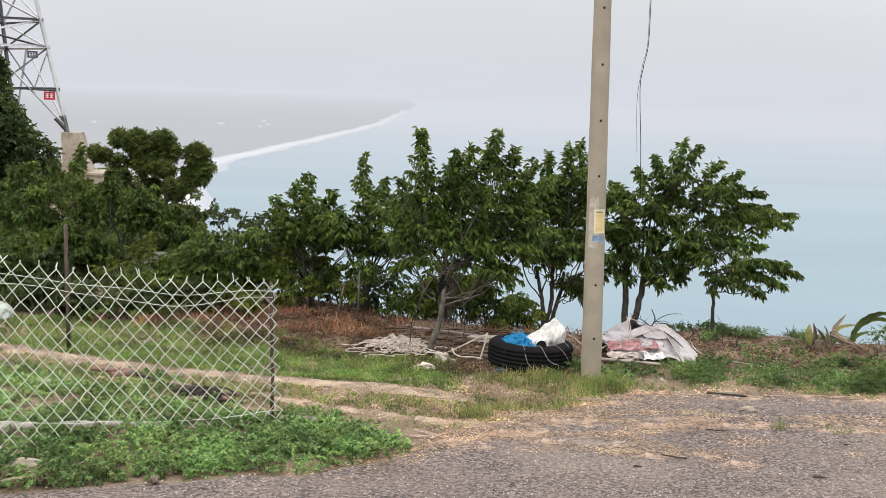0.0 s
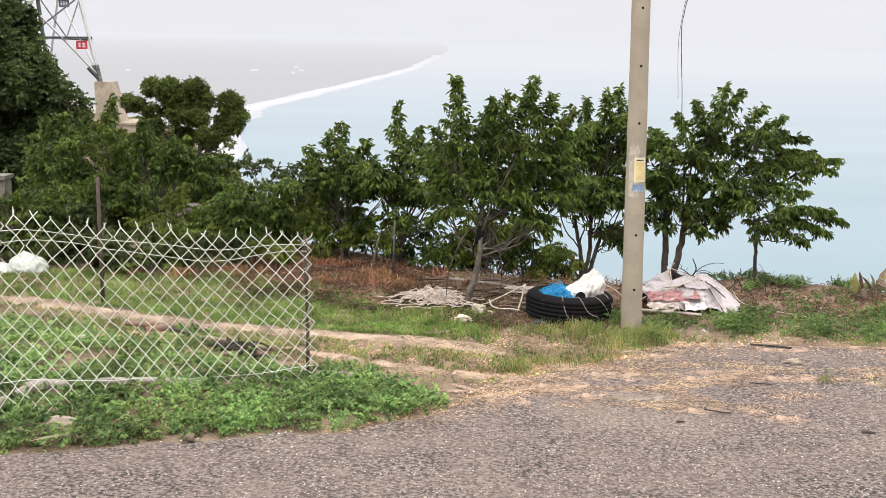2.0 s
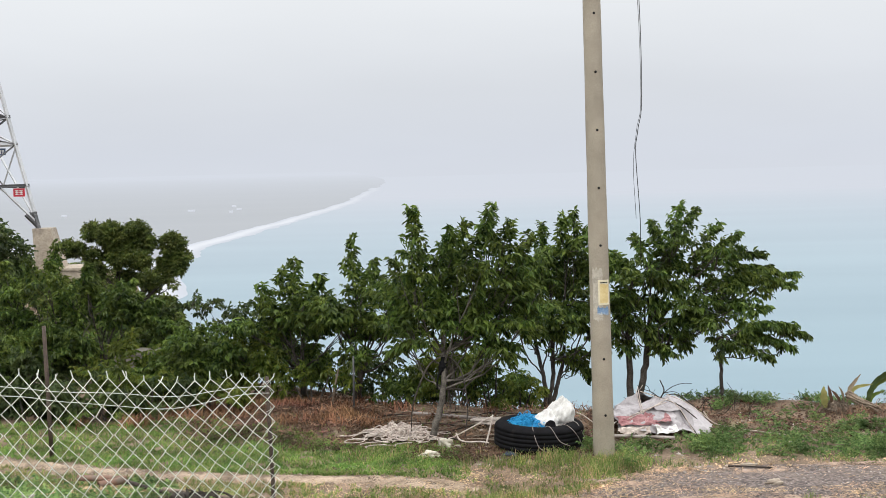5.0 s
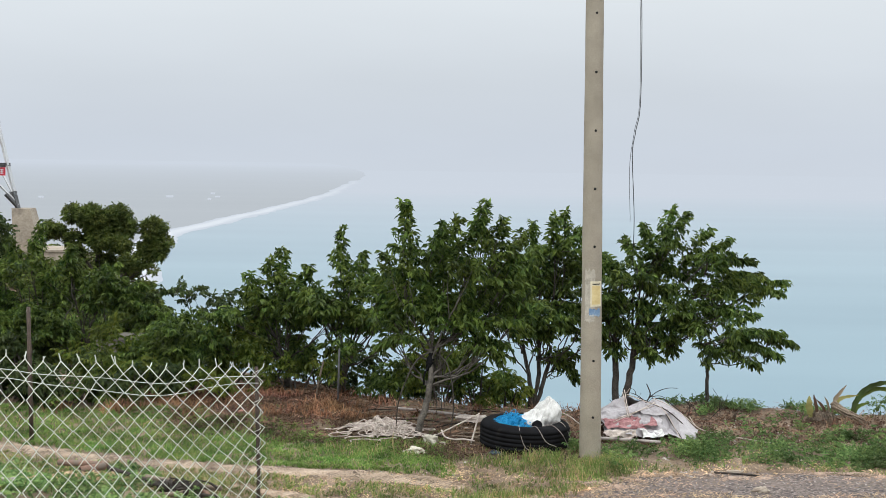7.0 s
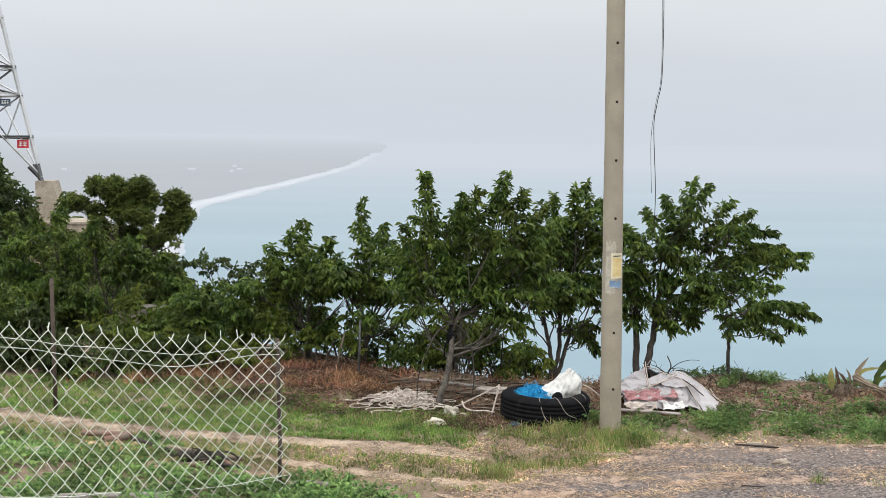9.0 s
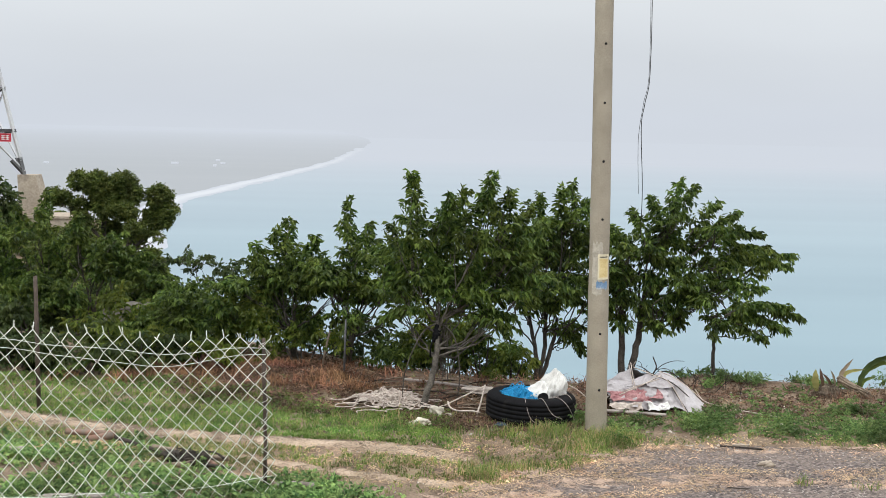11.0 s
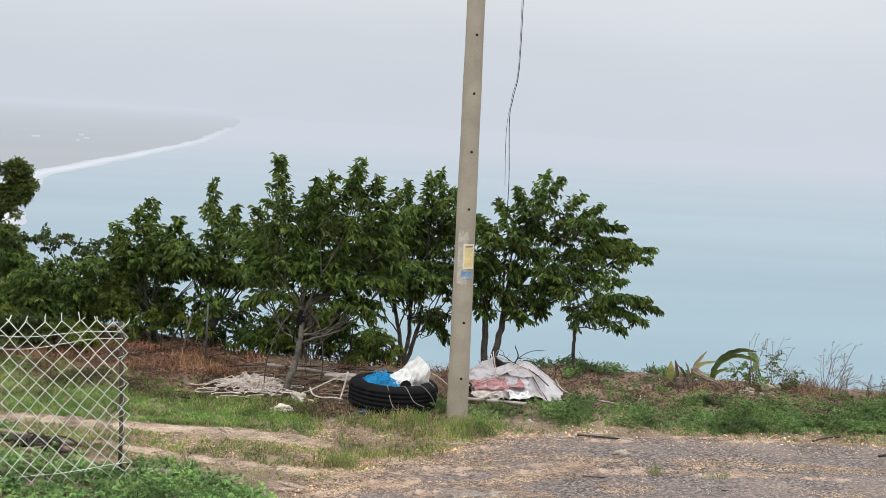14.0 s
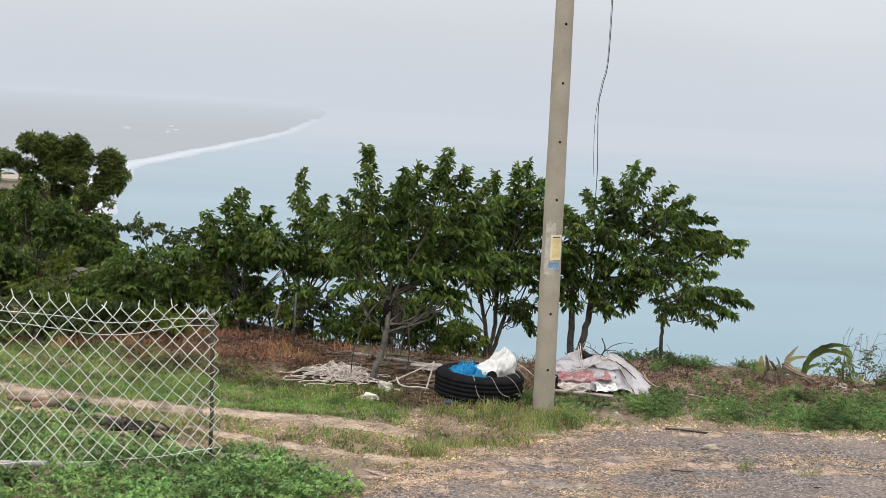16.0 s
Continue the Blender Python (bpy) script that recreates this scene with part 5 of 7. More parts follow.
def bar(name, a, b, radius, material, label, category, bend=0.02, sides=8, seed=1):
    a, b = np.array(a, float), np.array(b, float)
    rng = np.random.default_rng(seed)
    mid = (a + b) / 2 + np.array([0, 0, bend]) + rng.normal(size=3) * np.array([0.02, 0.02, 0])
    s = Shape()
    tube(s, curve(np.array([a, mid, b]) - a, 6), radius, sides)
    return solid(name, s, material, label, category, a)


bar("long_pole", (-0.35, 17.3, 0.1), (0.7, 16.85, 0.09), 0.022, M_PVC, "long pale pole lying on the litter", "pole", 0)
bar("bamboo_cane", (2.25, 15.75, 0.07), (3.1, 15.62, 0.05), 0.022, M_PVC, "greenish pale cane lying before the tarpaulin", "cane", 0)
bar("white_strip", (0.64, 15.55, 0.04), (0.74, 15.68, 0.4), 0.012, M_ROPE, "white strip leaning on the tyre", "strip", 0)
bar("white_strip", (0.22, 15.75, 0.1), (0.74, 15.7, 0.38), 0.009, M_ROPE, "white cord stretched to the tyre", "cord", 0)
for k in range(40):
    rng = np.random.default_rng(100 + k)
    x, y = rng.uniform(-1.2, 0.9), rng.uniform(15.9, 17.4)
    a = rng.uniform(-0.5, 0.5)
    bar("stick", (x, y, ground_height(x, y) + 0.02), (x + 0.6 * math.cos(a), y + 0.6 * math.sin(a), ground_height(x + 0.6 * math.cos(a), y + 0.6 * math.sin(a)) + 0.04), 0.009, M_DEADWOOD if k % 3 else M_DARKWOOD, "dry brown stick on the litter" if k % 3 else "dark dead stick on the litter", "stick", 0.02, 5, k)
bar("stick", (3.46, 14.2, 0.04), (3.95, 14.07, 0.04), 0.011, M_DARKWOOD, "dark stick lying at the road edge", "stick", 0)
bar("stick", (2.5, 11.6, 0.035), (2.75, 11.5, 0.035), 0.008, M_DARKWOOD, "thin dark stick on the asphalt", "stick", 0.005, 6, 3)
bar("stick", (3.15, 12.6, 0.035), (3.38, 12.55, 0.035), 0.007, M_DARKWOOD, "thin dark stick on the asphalt", "stick", 0.005, 6, 5)
bar("stick", (6.42, 14.19, 0.035), (6.89, 14.41, 0.04), 0.009, M_DARKWOOD, "thin dark stick on the asphalt", "stick", 0.005, 6, 6)
for k, (x, y, w) in enumerate(((3.98, 11.05, 0.06), (4.6, 12.2, 0.045), (2.2, 11.2, 0.04))):
    s = Shape()
    lump(s, (0, 0, 0.004), (w, w * 0.35, 0.008), 20 + k, 0.5, 3, -0.8)
    solid("leaf", s, M_DARKWOOD, "dark dead leaf lying on the asphalt", "leaf", (x, y, ground_height(x, y) + 0.026), group="dead leaves on the road")
s, v, n = Shape(), [(0, 0, 0.014)], 40
for ring, z in ((0.55, 0.013), (0.85, 0.01), (1.0, 0.0)):
    for i in range(n):
        a = i / n * 2 * math.pi
        q = ring * (1 + 0.5 * noise.noise(Vector((math.cos(a) * 1.5, math.sin(a) * 1.5, 4))) + 0.35 * noise.noise(Vector((math.cos(a) * 5, math.sin(a) * 5, 7))))
        v.append((0.34 * q * math.cos(a), 0.17 * q * math.sin(a), z))
s.add(v, [(0, 1 + i, 1 + (i + 1) % n) for i in range(n)] + [(1 + r * n + i, 1 + (r + 1) * n + i, 1 + (r + 1) * n + (i + 1) % n, 1 + r * n + (i + 1) % n) for r in range(2) for i in range(n)])
solid("road_patch", s, M_PATCH, "pale worn cement patch in the asphalt", "road patch", (1.85, 12.0, ground_height(1.85, 12.0) + 0.022), kind="structure")


def drift(at, width, depth, seed):
    """Dry dirt and chaff blown into a thin ragged sheet on the asphalt."""
    s, n, v = Shape(), 64, [(0, 0, 0.007)]
    for ring, z in ((0.35, 0.007), (0.65, 0.006), (0.88, 0.004), (1.0, -0.004)):
        for i in range(n):
            a = i / n * 2 * math.pi
            q = ring * (0.85 + 0.55 * noise.noise(Vector((math.cos(a) * 1.4, math.sin(a) * 1.4, seed))) + 0.5 * noise.noise(Vector((math.cos(a) * 4, math.sin(a) * 4, seed + 3))) + 0.3 * noise.noise(Vector((math.cos(a) * 13, math.sin(a) * 13, seed + 5))))
            x, y = width * q * math.cos(a), depth * q * math.sin(a)
            v.append((x, y, z + ground_height(at[0] + x, at[1] + y) - ground_height(*at) + 0.004 * noise.noise(Vector((x * 9, y * 9, seed)))))
    s.add(v, [(0, 1 + i, 1 + (i + 1) % n) for i in range(n)] + [(1 + r * n + i, 1 + (r + 1) * n + i, 1 + (r + 1) * n + (i + 1) % n, 1 + r * n + (i + 1) % n) for r in range(3) for i in range(n)])
    return solid("dry_dirt", s, M_DIRT, "dry tan dirt blown onto the asphalt", "dirt", (at[0], at[1], ground_height(*at) + 0.022), kind="stuff")


for k, (x, y, w, d) in enumerate(((0.3, 11.95, 0.55, 0.55), (0.85, 12.35, 0.75, 0.4), (1.45, 12.85, 0.6, 0.35), (1.3, 12.05, 0.8, 0.3), (2.35, 11.66, 0.4, 0.22), (3.2, 11.5, 0.35, 0.3), (2.5, 12.8, 0.8, 0.22), (3.4, 12.9, 0.9, 0.24), (4.5, 12.8, 1.0, 0.16), (5.7, 12.75, 0.5, 0.1),
                                  (2.2, 13.7, 0.5, 0.3), (3.6, 14.1, 0.8, 0.2), (5.4, 14.2, 0.9, 0.12))):
    drift((x, y), w, d, 3.7 * k + 1.1)
bar("stick", (7.0, 13.6, 0.04), (7.7, 13.8, 0.04), 0.014, M_DARKWOOD, "dark stick lying on the asphalt", "stick", 0)
s = Shape()
lump(s, (0, 0, 0.025), (0.085, 0.04, 0.038), 4, 0.9, 4, -0.6)
solid("stone", s, M_BLOCK, "brownish flat stone on the asphalt", "stone", (3.83, 13.45, 0.015))
s = Shape()
lump(s, (0, 0, 0.01), (0.075, 0.04, 0.02), 9, 0.6, 3, -0.6)
solid("stone", s, M_BLOCK, "tan flat stone at the road edge", "stone", (3.72, 14.28, 0.02))

# ---- pipes and wood among the weeds ----
pipe = thing("drain_pipe", (-4.22, 11.16, 0.17), "grey plastic drain pipe with a joint", "pipe")
s = Shape()
tube(s, curve([(-0.42, -1.1, -0.04), (-0.24, -0.6, -0.02), (-0.12, -0.3, 0.0), (0.0, 0.0, 0.04)], 6), 0.055, 14)
part("pipe", s, M_PVC, pipe)
s = Shape()
tube(s, [(-0.05, -0.1, 0.035), (0.1, 0.03, 0.045)], 0.068, 14)
part("joint", s, M_PVC, pipe)
s = Shape()
tube(s, curve([(0.05, 0.02, 0.045), (0.42, 0.09, 0.04), (0.62, 0.2, 0.04), (1.1, 0.3, 0.03), (1.62, 0.4, 0.0)], 6), np.linspace(0.046, 0.03, 25), 14)
part("pipe", s, M_PVC, pipe)
for k, (a, b, r, mat, lab) in enumerate((
        ((-4.2, 14.05, 0.13), (-3.6, 13.93, 0.14), 0.036, M_CLAY, "long red clay pipe among weeds"),
        ((-2.48, 13.04, 0.16), (-2.24, 12.74, 0.13), 0.03, M_CLAY, "short broken clay pipe among weeds"), ((-3.03, 13.33, 0.17), (-2.74, 13.17, 0.17), 0.026, M_DEADWOOD, "old branch lying in the weeds"), ((-3.55, 13.76, 0.15), (-2.32, 12.72, 0.13), 0.024, M_DARKWOOD, "long dark rotting pole in the weeds"),
        ((-4.3, 12.5, 0.13), (-2.55, 12.42, 0.11), 0.04, M_DEADWOOD, "long grey log half hidden in weeds"), ((-4.58, 13.06, 0.2), (-4.36, 13.04, 0.2), 0.032, M_PVC, "pale pipe lying in the weeds"),
        ((-1.55, 12.3, 0.08), (-1.15, 12.25, 0.09), 0.03, M_PVC, "pale cane end beside the fence post"))):
    bar("pipe" if mat in (M_CLAY, M_PVC) else "log", a, b, r, mat, lab, "pipe" if mat in (M_CLAY, M_PVC) else "log", 0.0, 12, k)
hollow = thing("pipe", (-3.83, 13.6, 0.16), "short red clay pipe with an open end", "pipe")
s = Shape()
ring = [(math.cos(a) * r, math.sin(a) * r) for r in (0.043, 0.034) for a in np.linspace(0, 2 * math.pi, 16, endpoint=False)]
s.add([(x, u, w) for x in (0.0, 0.3) for u, w in ring], [(i, (i + 1) % 16, 32 + (i + 1) % 16, 32 + i) for i in range(16)] + [(16 + (i + 1) % 16, 16 + i, 48 + i, 48 + (i + 1) % 16) for i in range(16)]
      + [(i, 16 + i, 16 + (i + 1) % 16, (i + 1) % 16) for i in range(16)] + [(32 + i, 32 + (i + 1) % 16, 48 + (i + 1) % 16, 48 + i) for i in range(16)])
part("pipe_wall", s, M_CLAY, hollow)
# Black plug in place of the shade within the open pipe.
s = Shape()
tube(s, [(0.015, 0, 0), (0.29, 0, 0)], 0.0335, 12)
part("earth_filling", s, M_HOLE, hollow, "black plug for the shade inside the pipe")
hollow.rotation_euler = (0, 0, radians(40))
stump = thing("stump", (-2.64, 12.84, 0.13), "blackened rotten stump in the weeds", "stump")
for c, size, seed in (((0, 0, 0.03), (0.1, 0.07, 0.07), 2), ((0.22, -0.05, 0.04), (0.07, 0.06, 0.1), 6)):
    s = Shape()
    lump(s, c, size, seed, 1.4, 4, -0.6)
    part("block", s, M_DARKWOOD, stump)
rng = np.random.default_rng(90)
for _ in range(26):
    a, q = rng.uniform(0, 6.28), rng.uniform(0.1, 0.3)
    o = np.array([0.12 + 0.12 * rng.normal(), 0.04 * rng.normal(), 0.05])
    tip = o + np.array([q * math.cos(a), 0.5 * q * math.sin(a), 0.03 + 0.08 * rng.uniform()])
    s = Shape()
    tube(s, curve([o, (o + tip) / 2 + 0.02 * rng.normal(size=3), tip], 4), np.linspace(0.016, 0.006, 9), 5)
    part("root", s, M_DARKWOOD, stump)
for k, (dx, dy, a) in enumerate(((-0.35, 0.1, 0.4), (0.2, 0.12, -0.3), (0.35, -0.12, -0.6), (-0.1, -0.15, 0.2), (0.05, 0.2, -0.7), (-0.25, 0.22, 0.1))):
    bar("log", (-2.72 + dx, 12.9 + dy, 0.14), (-2.72 + dx + 0.4 * math.cos(a), 12.9 + dy + 0.4 * math.sin(a), 0.17), (0.022, 0.03, 0.018)[k % 3], M_DEADWOOD if k % 2 else M_DARKWOOD, "short rotting log in the weeds", "log", 0.0, 9, k)
s = Shape()
sack(s, (0.05, 0, 0.18), (0.34, 0.25, 0.26), 3, (-0.1, 0))
sack(s, (-0.28, -0.05, 0.1), (0.24, 0.2, 0.16), 5, (-0.2, 0))
solid("white_sack", s, M_OLDSACK, "full white sack abandoned in the grass", "sack", (-6.65, 17.0, 0.0))
s = Shape()
lump(s, (0, 0, 0.04), (0.16, 0.11, 0.09), 3, 0.4, 3, -0.5)
solid("stone", s, M_BLOCK, "pale stone in the weeds by the road", "stone", (-3.68, 10.38, 0.04))
s = Shape()
lump(s, (0, 0, 0.02), (0.05, 0.04, 0.045), 5, 0.8, 3, -0.5)
solid("stone", s, M_DEADWOOD, "small brown stone at the asphalt edge", "stone", (-2.42, 10.2, 0.03))

# ---- tower ----
TOWER = (-22.1, 53.95, 0.93)
tower = thing("lattice_tower", TOWER, "tall galvanised lattice pylon on concrete footings", "pylon")


def leg_at(k, z):
    r = 4.56 - 0.234 * min(z, 16.0) - 0.02 * max(0, z - 16.0)
    a = radians(-4.4 + 90 * k)
    return np.array([r * math.cos(a), r * math.sin(a), z])


def angle_bar(p, q, w, material, name="brace"):
    """A rolled steel angle between two points."""
    p, q = np.array(p), np.array(q)
    d = unit(q - p)
    u = unit(np.cross(d, [0.2, 0.9, 0.1]))
    v = np.cross(d, u)
    t = w * 0.16
    ring = [0 * u, w * u, w * u + t * v, t * u + t * v, t * u + w * v, w * v]
    s = Shape()
    s.add([p + r for r in ring] + [q + r for r in ring], [[i, (i + 1) % 6, 6 + (i + 1) % 6, 6 + i] for i in range(6)] + [[5, 4, 3, 2, 1, 0], [6, 7, 8, 9, 10, 11]])
    part(name, s, material, tower, smooth=False)


LEVELS = (1.87, 3.72, 4.89, 7.06, 9.6, 12.5, 16.0, 20.0)
for k in range(4):
    # The back leg, the leg feet and some braces take a darker steel colour.
    dark = M_DARKSTEEL if k == 1 else M_STEEL
    for z0, z1 in zip((0.6,) + LEVELS[:-1], LEVELS):
        angle_bar(leg_at(k, z0), leg_at(k, z1), 0.2, dark, "leg")
    angle_bar(leg_at(k, 0.0), leg_at(k, 0.75), 0.24, M_DARKSTEEL, "leg_foot")
    j = (k + 1) % 4
    for n, z in enumerate(LEVELS):
        angle_bar(leg_at(k, z), leg_at(j, z), 0.1, M_STEEL if n % 2 else M_DARKSTEEL)
    middle = (leg_at(k, 3.72) + leg_at(j, 3.72)) / 2
    angle_bar(leg_at(k, 0.2), middle, 0.11, M_STEEL)
    for far_end in (middle, (leg_at(k, 3.72) + leg_at((k + 3) % 4, 3.72)) / 2):
        angle_bar(leg_at(k, 0.1), leg_at(k, 0.1) + 0.16 * (far_end - leg_at(k, 0.1)), 0.2, M_DARKSTEEL, "leg_foot")
    angle_bar(leg_at(j, 0.2), middle, 0.11, M_STEEL)
    for n, (z0, z1) in enumerate(zip(LEVELS[:-1], LEVELS[1:])):
        if n in (0,):
            continue
        angle_bar(leg_at(k, z0), leg_at(j, z1), 0.09, M_STEEL)
        angle_bar(leg_at(j, z0), leg_at(k, z1), 0.09, M_DARKSTEEL if n % 2 else M_STEEL)
    angle_bar((leg_at(k, 1.87) + leg_at(j, 1.87)) / 2, leg_at(k, 3.72), 0.07, M_STEEL)
    angle_bar((leg_at(k, 1.87) + leg_at(j, 1.87)) / 2, leg_at(j, 3.72), 0.07, M_DARKSTEEL)


def signboard(at, w, h, material, marks, label, name):
    s = Shape()
    box(s, -w / 2, w / 2, -0.01, 0.01, -h / 2, h / 2)
    ob = part(name, s, material, tower, label, smooth=False)
    ob.location = at
    for k in range(marks):
        s = Shape()
        x = (k - (marks - 1) / 2) * w * 0.75 / marks
        for dz in (-0.22, 0.0, 0.22):
            box(s, x - w * 0.3 / marks, x + w * 0.3 / marks, -0.016, -0.0105, dz * h - 0.05 * h, dz * h + 0.05 * h)
        box(s, x - 0.04 * w, x + 0.04 * w, -0.0155, -0.0108, -h * 0.28, h * 0.28)
        m = part("mark", s, M_WHITE, ob, smooth=False)
    return ob


signboard(leg_at(0, 1.6) + np.array([-0.44, -0.25, 0.0]), 0.5, 0.36, M_REDSIGN, 2, "red warning sign with white marks", "sign")
signboard(leg_at(0, 3.39) + np.array([-0.74, -0.3, 0.0]), 0.46, 0.3, M_BLUESIGN, 3, "dark blue number plate with pale bars", "sign")
for k in range(4):
    p = leg_at(k, 0) + np.array(TOWER)
    foot = thing("tower_footing", p, "weathered concrete footing under the pylon leg", "footing", "pylon footings")
    s = Shape()
    for z0, z1, l0, r0, l1, r1 in ((0.0, -1.75, -0.3, 0.5, -0.26, 0.86),):
        v = [(l if sx < 0 else r, l if sy < 0 else r, z) for z, l, r in ((z0, l0, r0), (z1, l1, r1)) for sx, sy in ((-1, -1), (1, -1), (1, 1), (-1, 1))]
        s.add(v, [(3, 2, 1, 0), (4, 5, 6, 7)] + [(i, (i + 1) % 4, 4 + (i + 1) % 4, 4 + i) for i in range(4)])
    part("plinth", s, M_BLOCK, foot, smooth=False)
    s = Shape()
    box(s, 0.05, 2.2, -0.5, 1.5, -6.0, -1.86)
    box(s, 0.0, 2.26, -0.55, 1.55, -1.86, -1.76)
    part("base", s, M_BLOCK, foot, smooth=False)
s = Shape()
box(s, -4.5, 0.0, -0.15, 0.15, -2.5, -0.07)
box(s, -4.5, 0.03, -0.2, 0.2, -0.07, 0.0)
solid("wall_west", s, M_TANK, "low weathered concrete wall below the big tree", "wall", (-8.75, 21.6, 0.93), kind="structure", smooth=False)
s = Shape()
box(s, -0.35, 0.35, 0.0, 0.5, -1.6, -0.05)
box(s, -0.36, 0.36, -0.01, 0.51, -0.05, 0.0)
solid("concrete_tank", s, M_TANK, "low grey concrete tank among trees", "tank", (-5.05, 20.2, 0.62), smooth=False)


def hanging_vine(points, label):
    s = Shape()
    tube(s, curve(points, 10), np.linspace(0.012, 0.007, (len(points) - 1) * 10 + 1), 6)
    return solid("vine", s, M_BARK, label, "vine", group="hanging vines")


hanging_vine([(0.12, 16.15, 1.13), (-0.1, 16.05, 0.98), (-0.3, 16.0, 0.5), (-0.34, 16.05, 0.04)], "bare grey vine drooping from the tree fork")
hanging_vine([(0.14, 16.2, 1.13), (0.34, 16.1, 0.93), (0.42, 16.05, 0.46), (0.38, 16.05, 0.04)], "bare grey vine drooping from the tree fork")
s = Shape()
rng = np.random.default_rng(88)
tube(s, curve([(0.08, 16.11, 0.86), (0.1, 16.13, 0.98), (0.12, 16.15, 1.1)], 6), 0.046 + 0.008 * rng.normal(size=13), 11)
tube(s, curve([(0.09, 16.08, 0.95), (0.03, 16.05, 0.83), (0.02, 16.07, 0.68)], 5), 0.012, 5)
solid("wrapping", s, M_RUBBER, "black plastic wrapped round the trunk", "wrapping")
s = Shape()
for _ in range(42):
    x, y, z = 0.2 + rng.normal() * 0.07, 16.17 + rng.normal() * 0.04, 1.05 + rng.normal() * 0.06
    low = rng.uniform(0.3, 0.75)
    tube(s, curve([(x - 0.04, y, z), (x + rng.normal() * 0.02, y, z - 0.1), (x + rng.normal() * 0.03, y, z - low)], 4), 0.0035, 3, False)
solid("dry_creeper", s, M_BARK_PALE, "grey dry creeper hanging from the tree fork", "creeper", group="hanging vines")

# ---- shrubs behind the trees and down the slope ----
def shrub(at, width, height, seed, material, label, density=900, leaflets=8, leaf=0.1, leaf_width=0.04, lumps=9, group="undergrowth"):
    rng = np.random.default_rng(seed)
    t = thing("shrub", at, label, "shrub", group)
    clumps = []
    for _ in range(lumps):
        x = rng.uniform(-0.5, 0.5) * width
        z = height * (0.22 + 0.62 * rng.uniform(0, 1) * (1 - (2 * x / width) ** 2 * 0.6))
        clumps.append((x, rng.uniform(-0.3, 0.3), z, height * rng.uniform(0.16, 0.27) + 0.08))
    for c in clumps[::2]:
        s = tube(Shape(), curve([(c[0] * 0.3, 0, -0.05), (c[0] * 0.7, c[1] * 0.5, c[2] * 0.5), (c[0], c[1], c[2])], 4), np.linspace(0.02, 0.006, 9), 5)
        part("stem", s, M_BARK, t)
    part("leaves", crown(clumps, rng, density, 0.24, leaflets, leaf, leaf_width, 0.3, (0.1, 0, 0), 0.6, 1.2, axis=(0, 0, 0.2 * height)), material, t, smooth=False)
    return t


rng = np.random.default_rng(31)
for k, (x, y, w, h, mat) in enumerate((
        (-7.9, 17.7, 1.3, 0.7, M_LEAF_DARK), (-6.9, 17.9, 1.2, 0.8, M_LEAF_DARK), (-5.9, 17.5, 1.2, 0.65, M_LEAF_DARK), (-5.0, 17.4, 1.2, 0.7, M_LEAF_DARK), (-4.2, 17.6, 1.1, 0.6, M_LEAF_DARK), (-3.5, 17.9, 1.0, 0.6, M_LEAF_DARK),
        (-9.6, 19.2, 2.0, 1.05, M_LEAF_DARK), (-8.2, 18.2, 1.9, 1.15, M_LEAF_DARK), (-8.6, 20.9, 1.5, 1.05, M_LEAF), (-9.6, 20.8, 1.4, 1.0, M_LEAF), (-6.7, 18.1, 1.5, 1.15, M_LEAF), (-5.9, 18.0, 1.5, 1.0, M_LEAF_DARK), (-4.7, 18.1, 1.4, 0.85, M_LEAF_FRESH), (-3.8, 18.7, 1.2, 1.2, M_LEAF),
        (-3.1, 18.6, 1.4, 1.15, M_LEAF_FRESH), (-2.5, 19.2, 1.2, 0.7, M_LEAF), (-1.6, 19.0, 1.0, 0.7, M_LEAF_DARK), (-0.5, 18.4, 0.7, 0.6, M_LEAF), (0.3, 18.1, 0.9, 1.15, M_LEAF_FRESH), (0.85, 18.2, 0.8, 1.2, M_LEAF), (1.25, 18.0, 0.5, 0.6, M_LEAF_FRESH),
        (-1.0, 19.3, 1.1, 1.1, M_LEAF_DARK), (-0.2, 19.0, 1.0, 1.15, M_LEAF), (0.5, 18.9, 1.0, 1.2, M_LEAF_DARK), (1.15, 19.0, 0.8, 1.0, M_LEAF), (-1.9, 18.4, 1.2, 0.75, M_LEAF_FRESH), (-3.2, 17.6, 1.0, 0.5, M_LEAF_FRESH), (-5.1, 19.3, 1.3, 0.95, M_LEAF_FRESH), (-5.4, 18.7, 1.1, 0.7, M_LEAF_DARK), (-5.35, 17.6, 0.9, 0.55, M_LEAF_DARK), (-4.75, 17.4, 0.9, 0.5, M_LEAF), (-4.4, 19.0, 1.0, 0.8, M_LEAF), (-6.4, 20.0, 1.8, 1.3, M_LEAF), (-3.9, 20.1, 1.2, 1.0, M_LEAF_DARK), (-7.0, 20.6, 1.6, 1.2, M_LEAF_DARK), (-9.4, 23.0, 2.4, 1.2, M_LEAF), (-11.6, 21.0, 1.6, 0.9, M_LEAF_FRESH), (-5.3, 22.0, 1.8, 1.3, M_LEAF), (-6.8, 23.5, 2.4, 1.3, M_LEAF_DARK), (-8.6, 24.5, 2.8, 1.6, M_LEAF))):
    shrub((x, y, ground_height(x, y)), w, h, 300 + k, mat, density=900 if x < -2.6 else 520, label="dense green shrub under the trees" if mat is not M_LEAF_DARK else "dense dark green shrub under the trees")

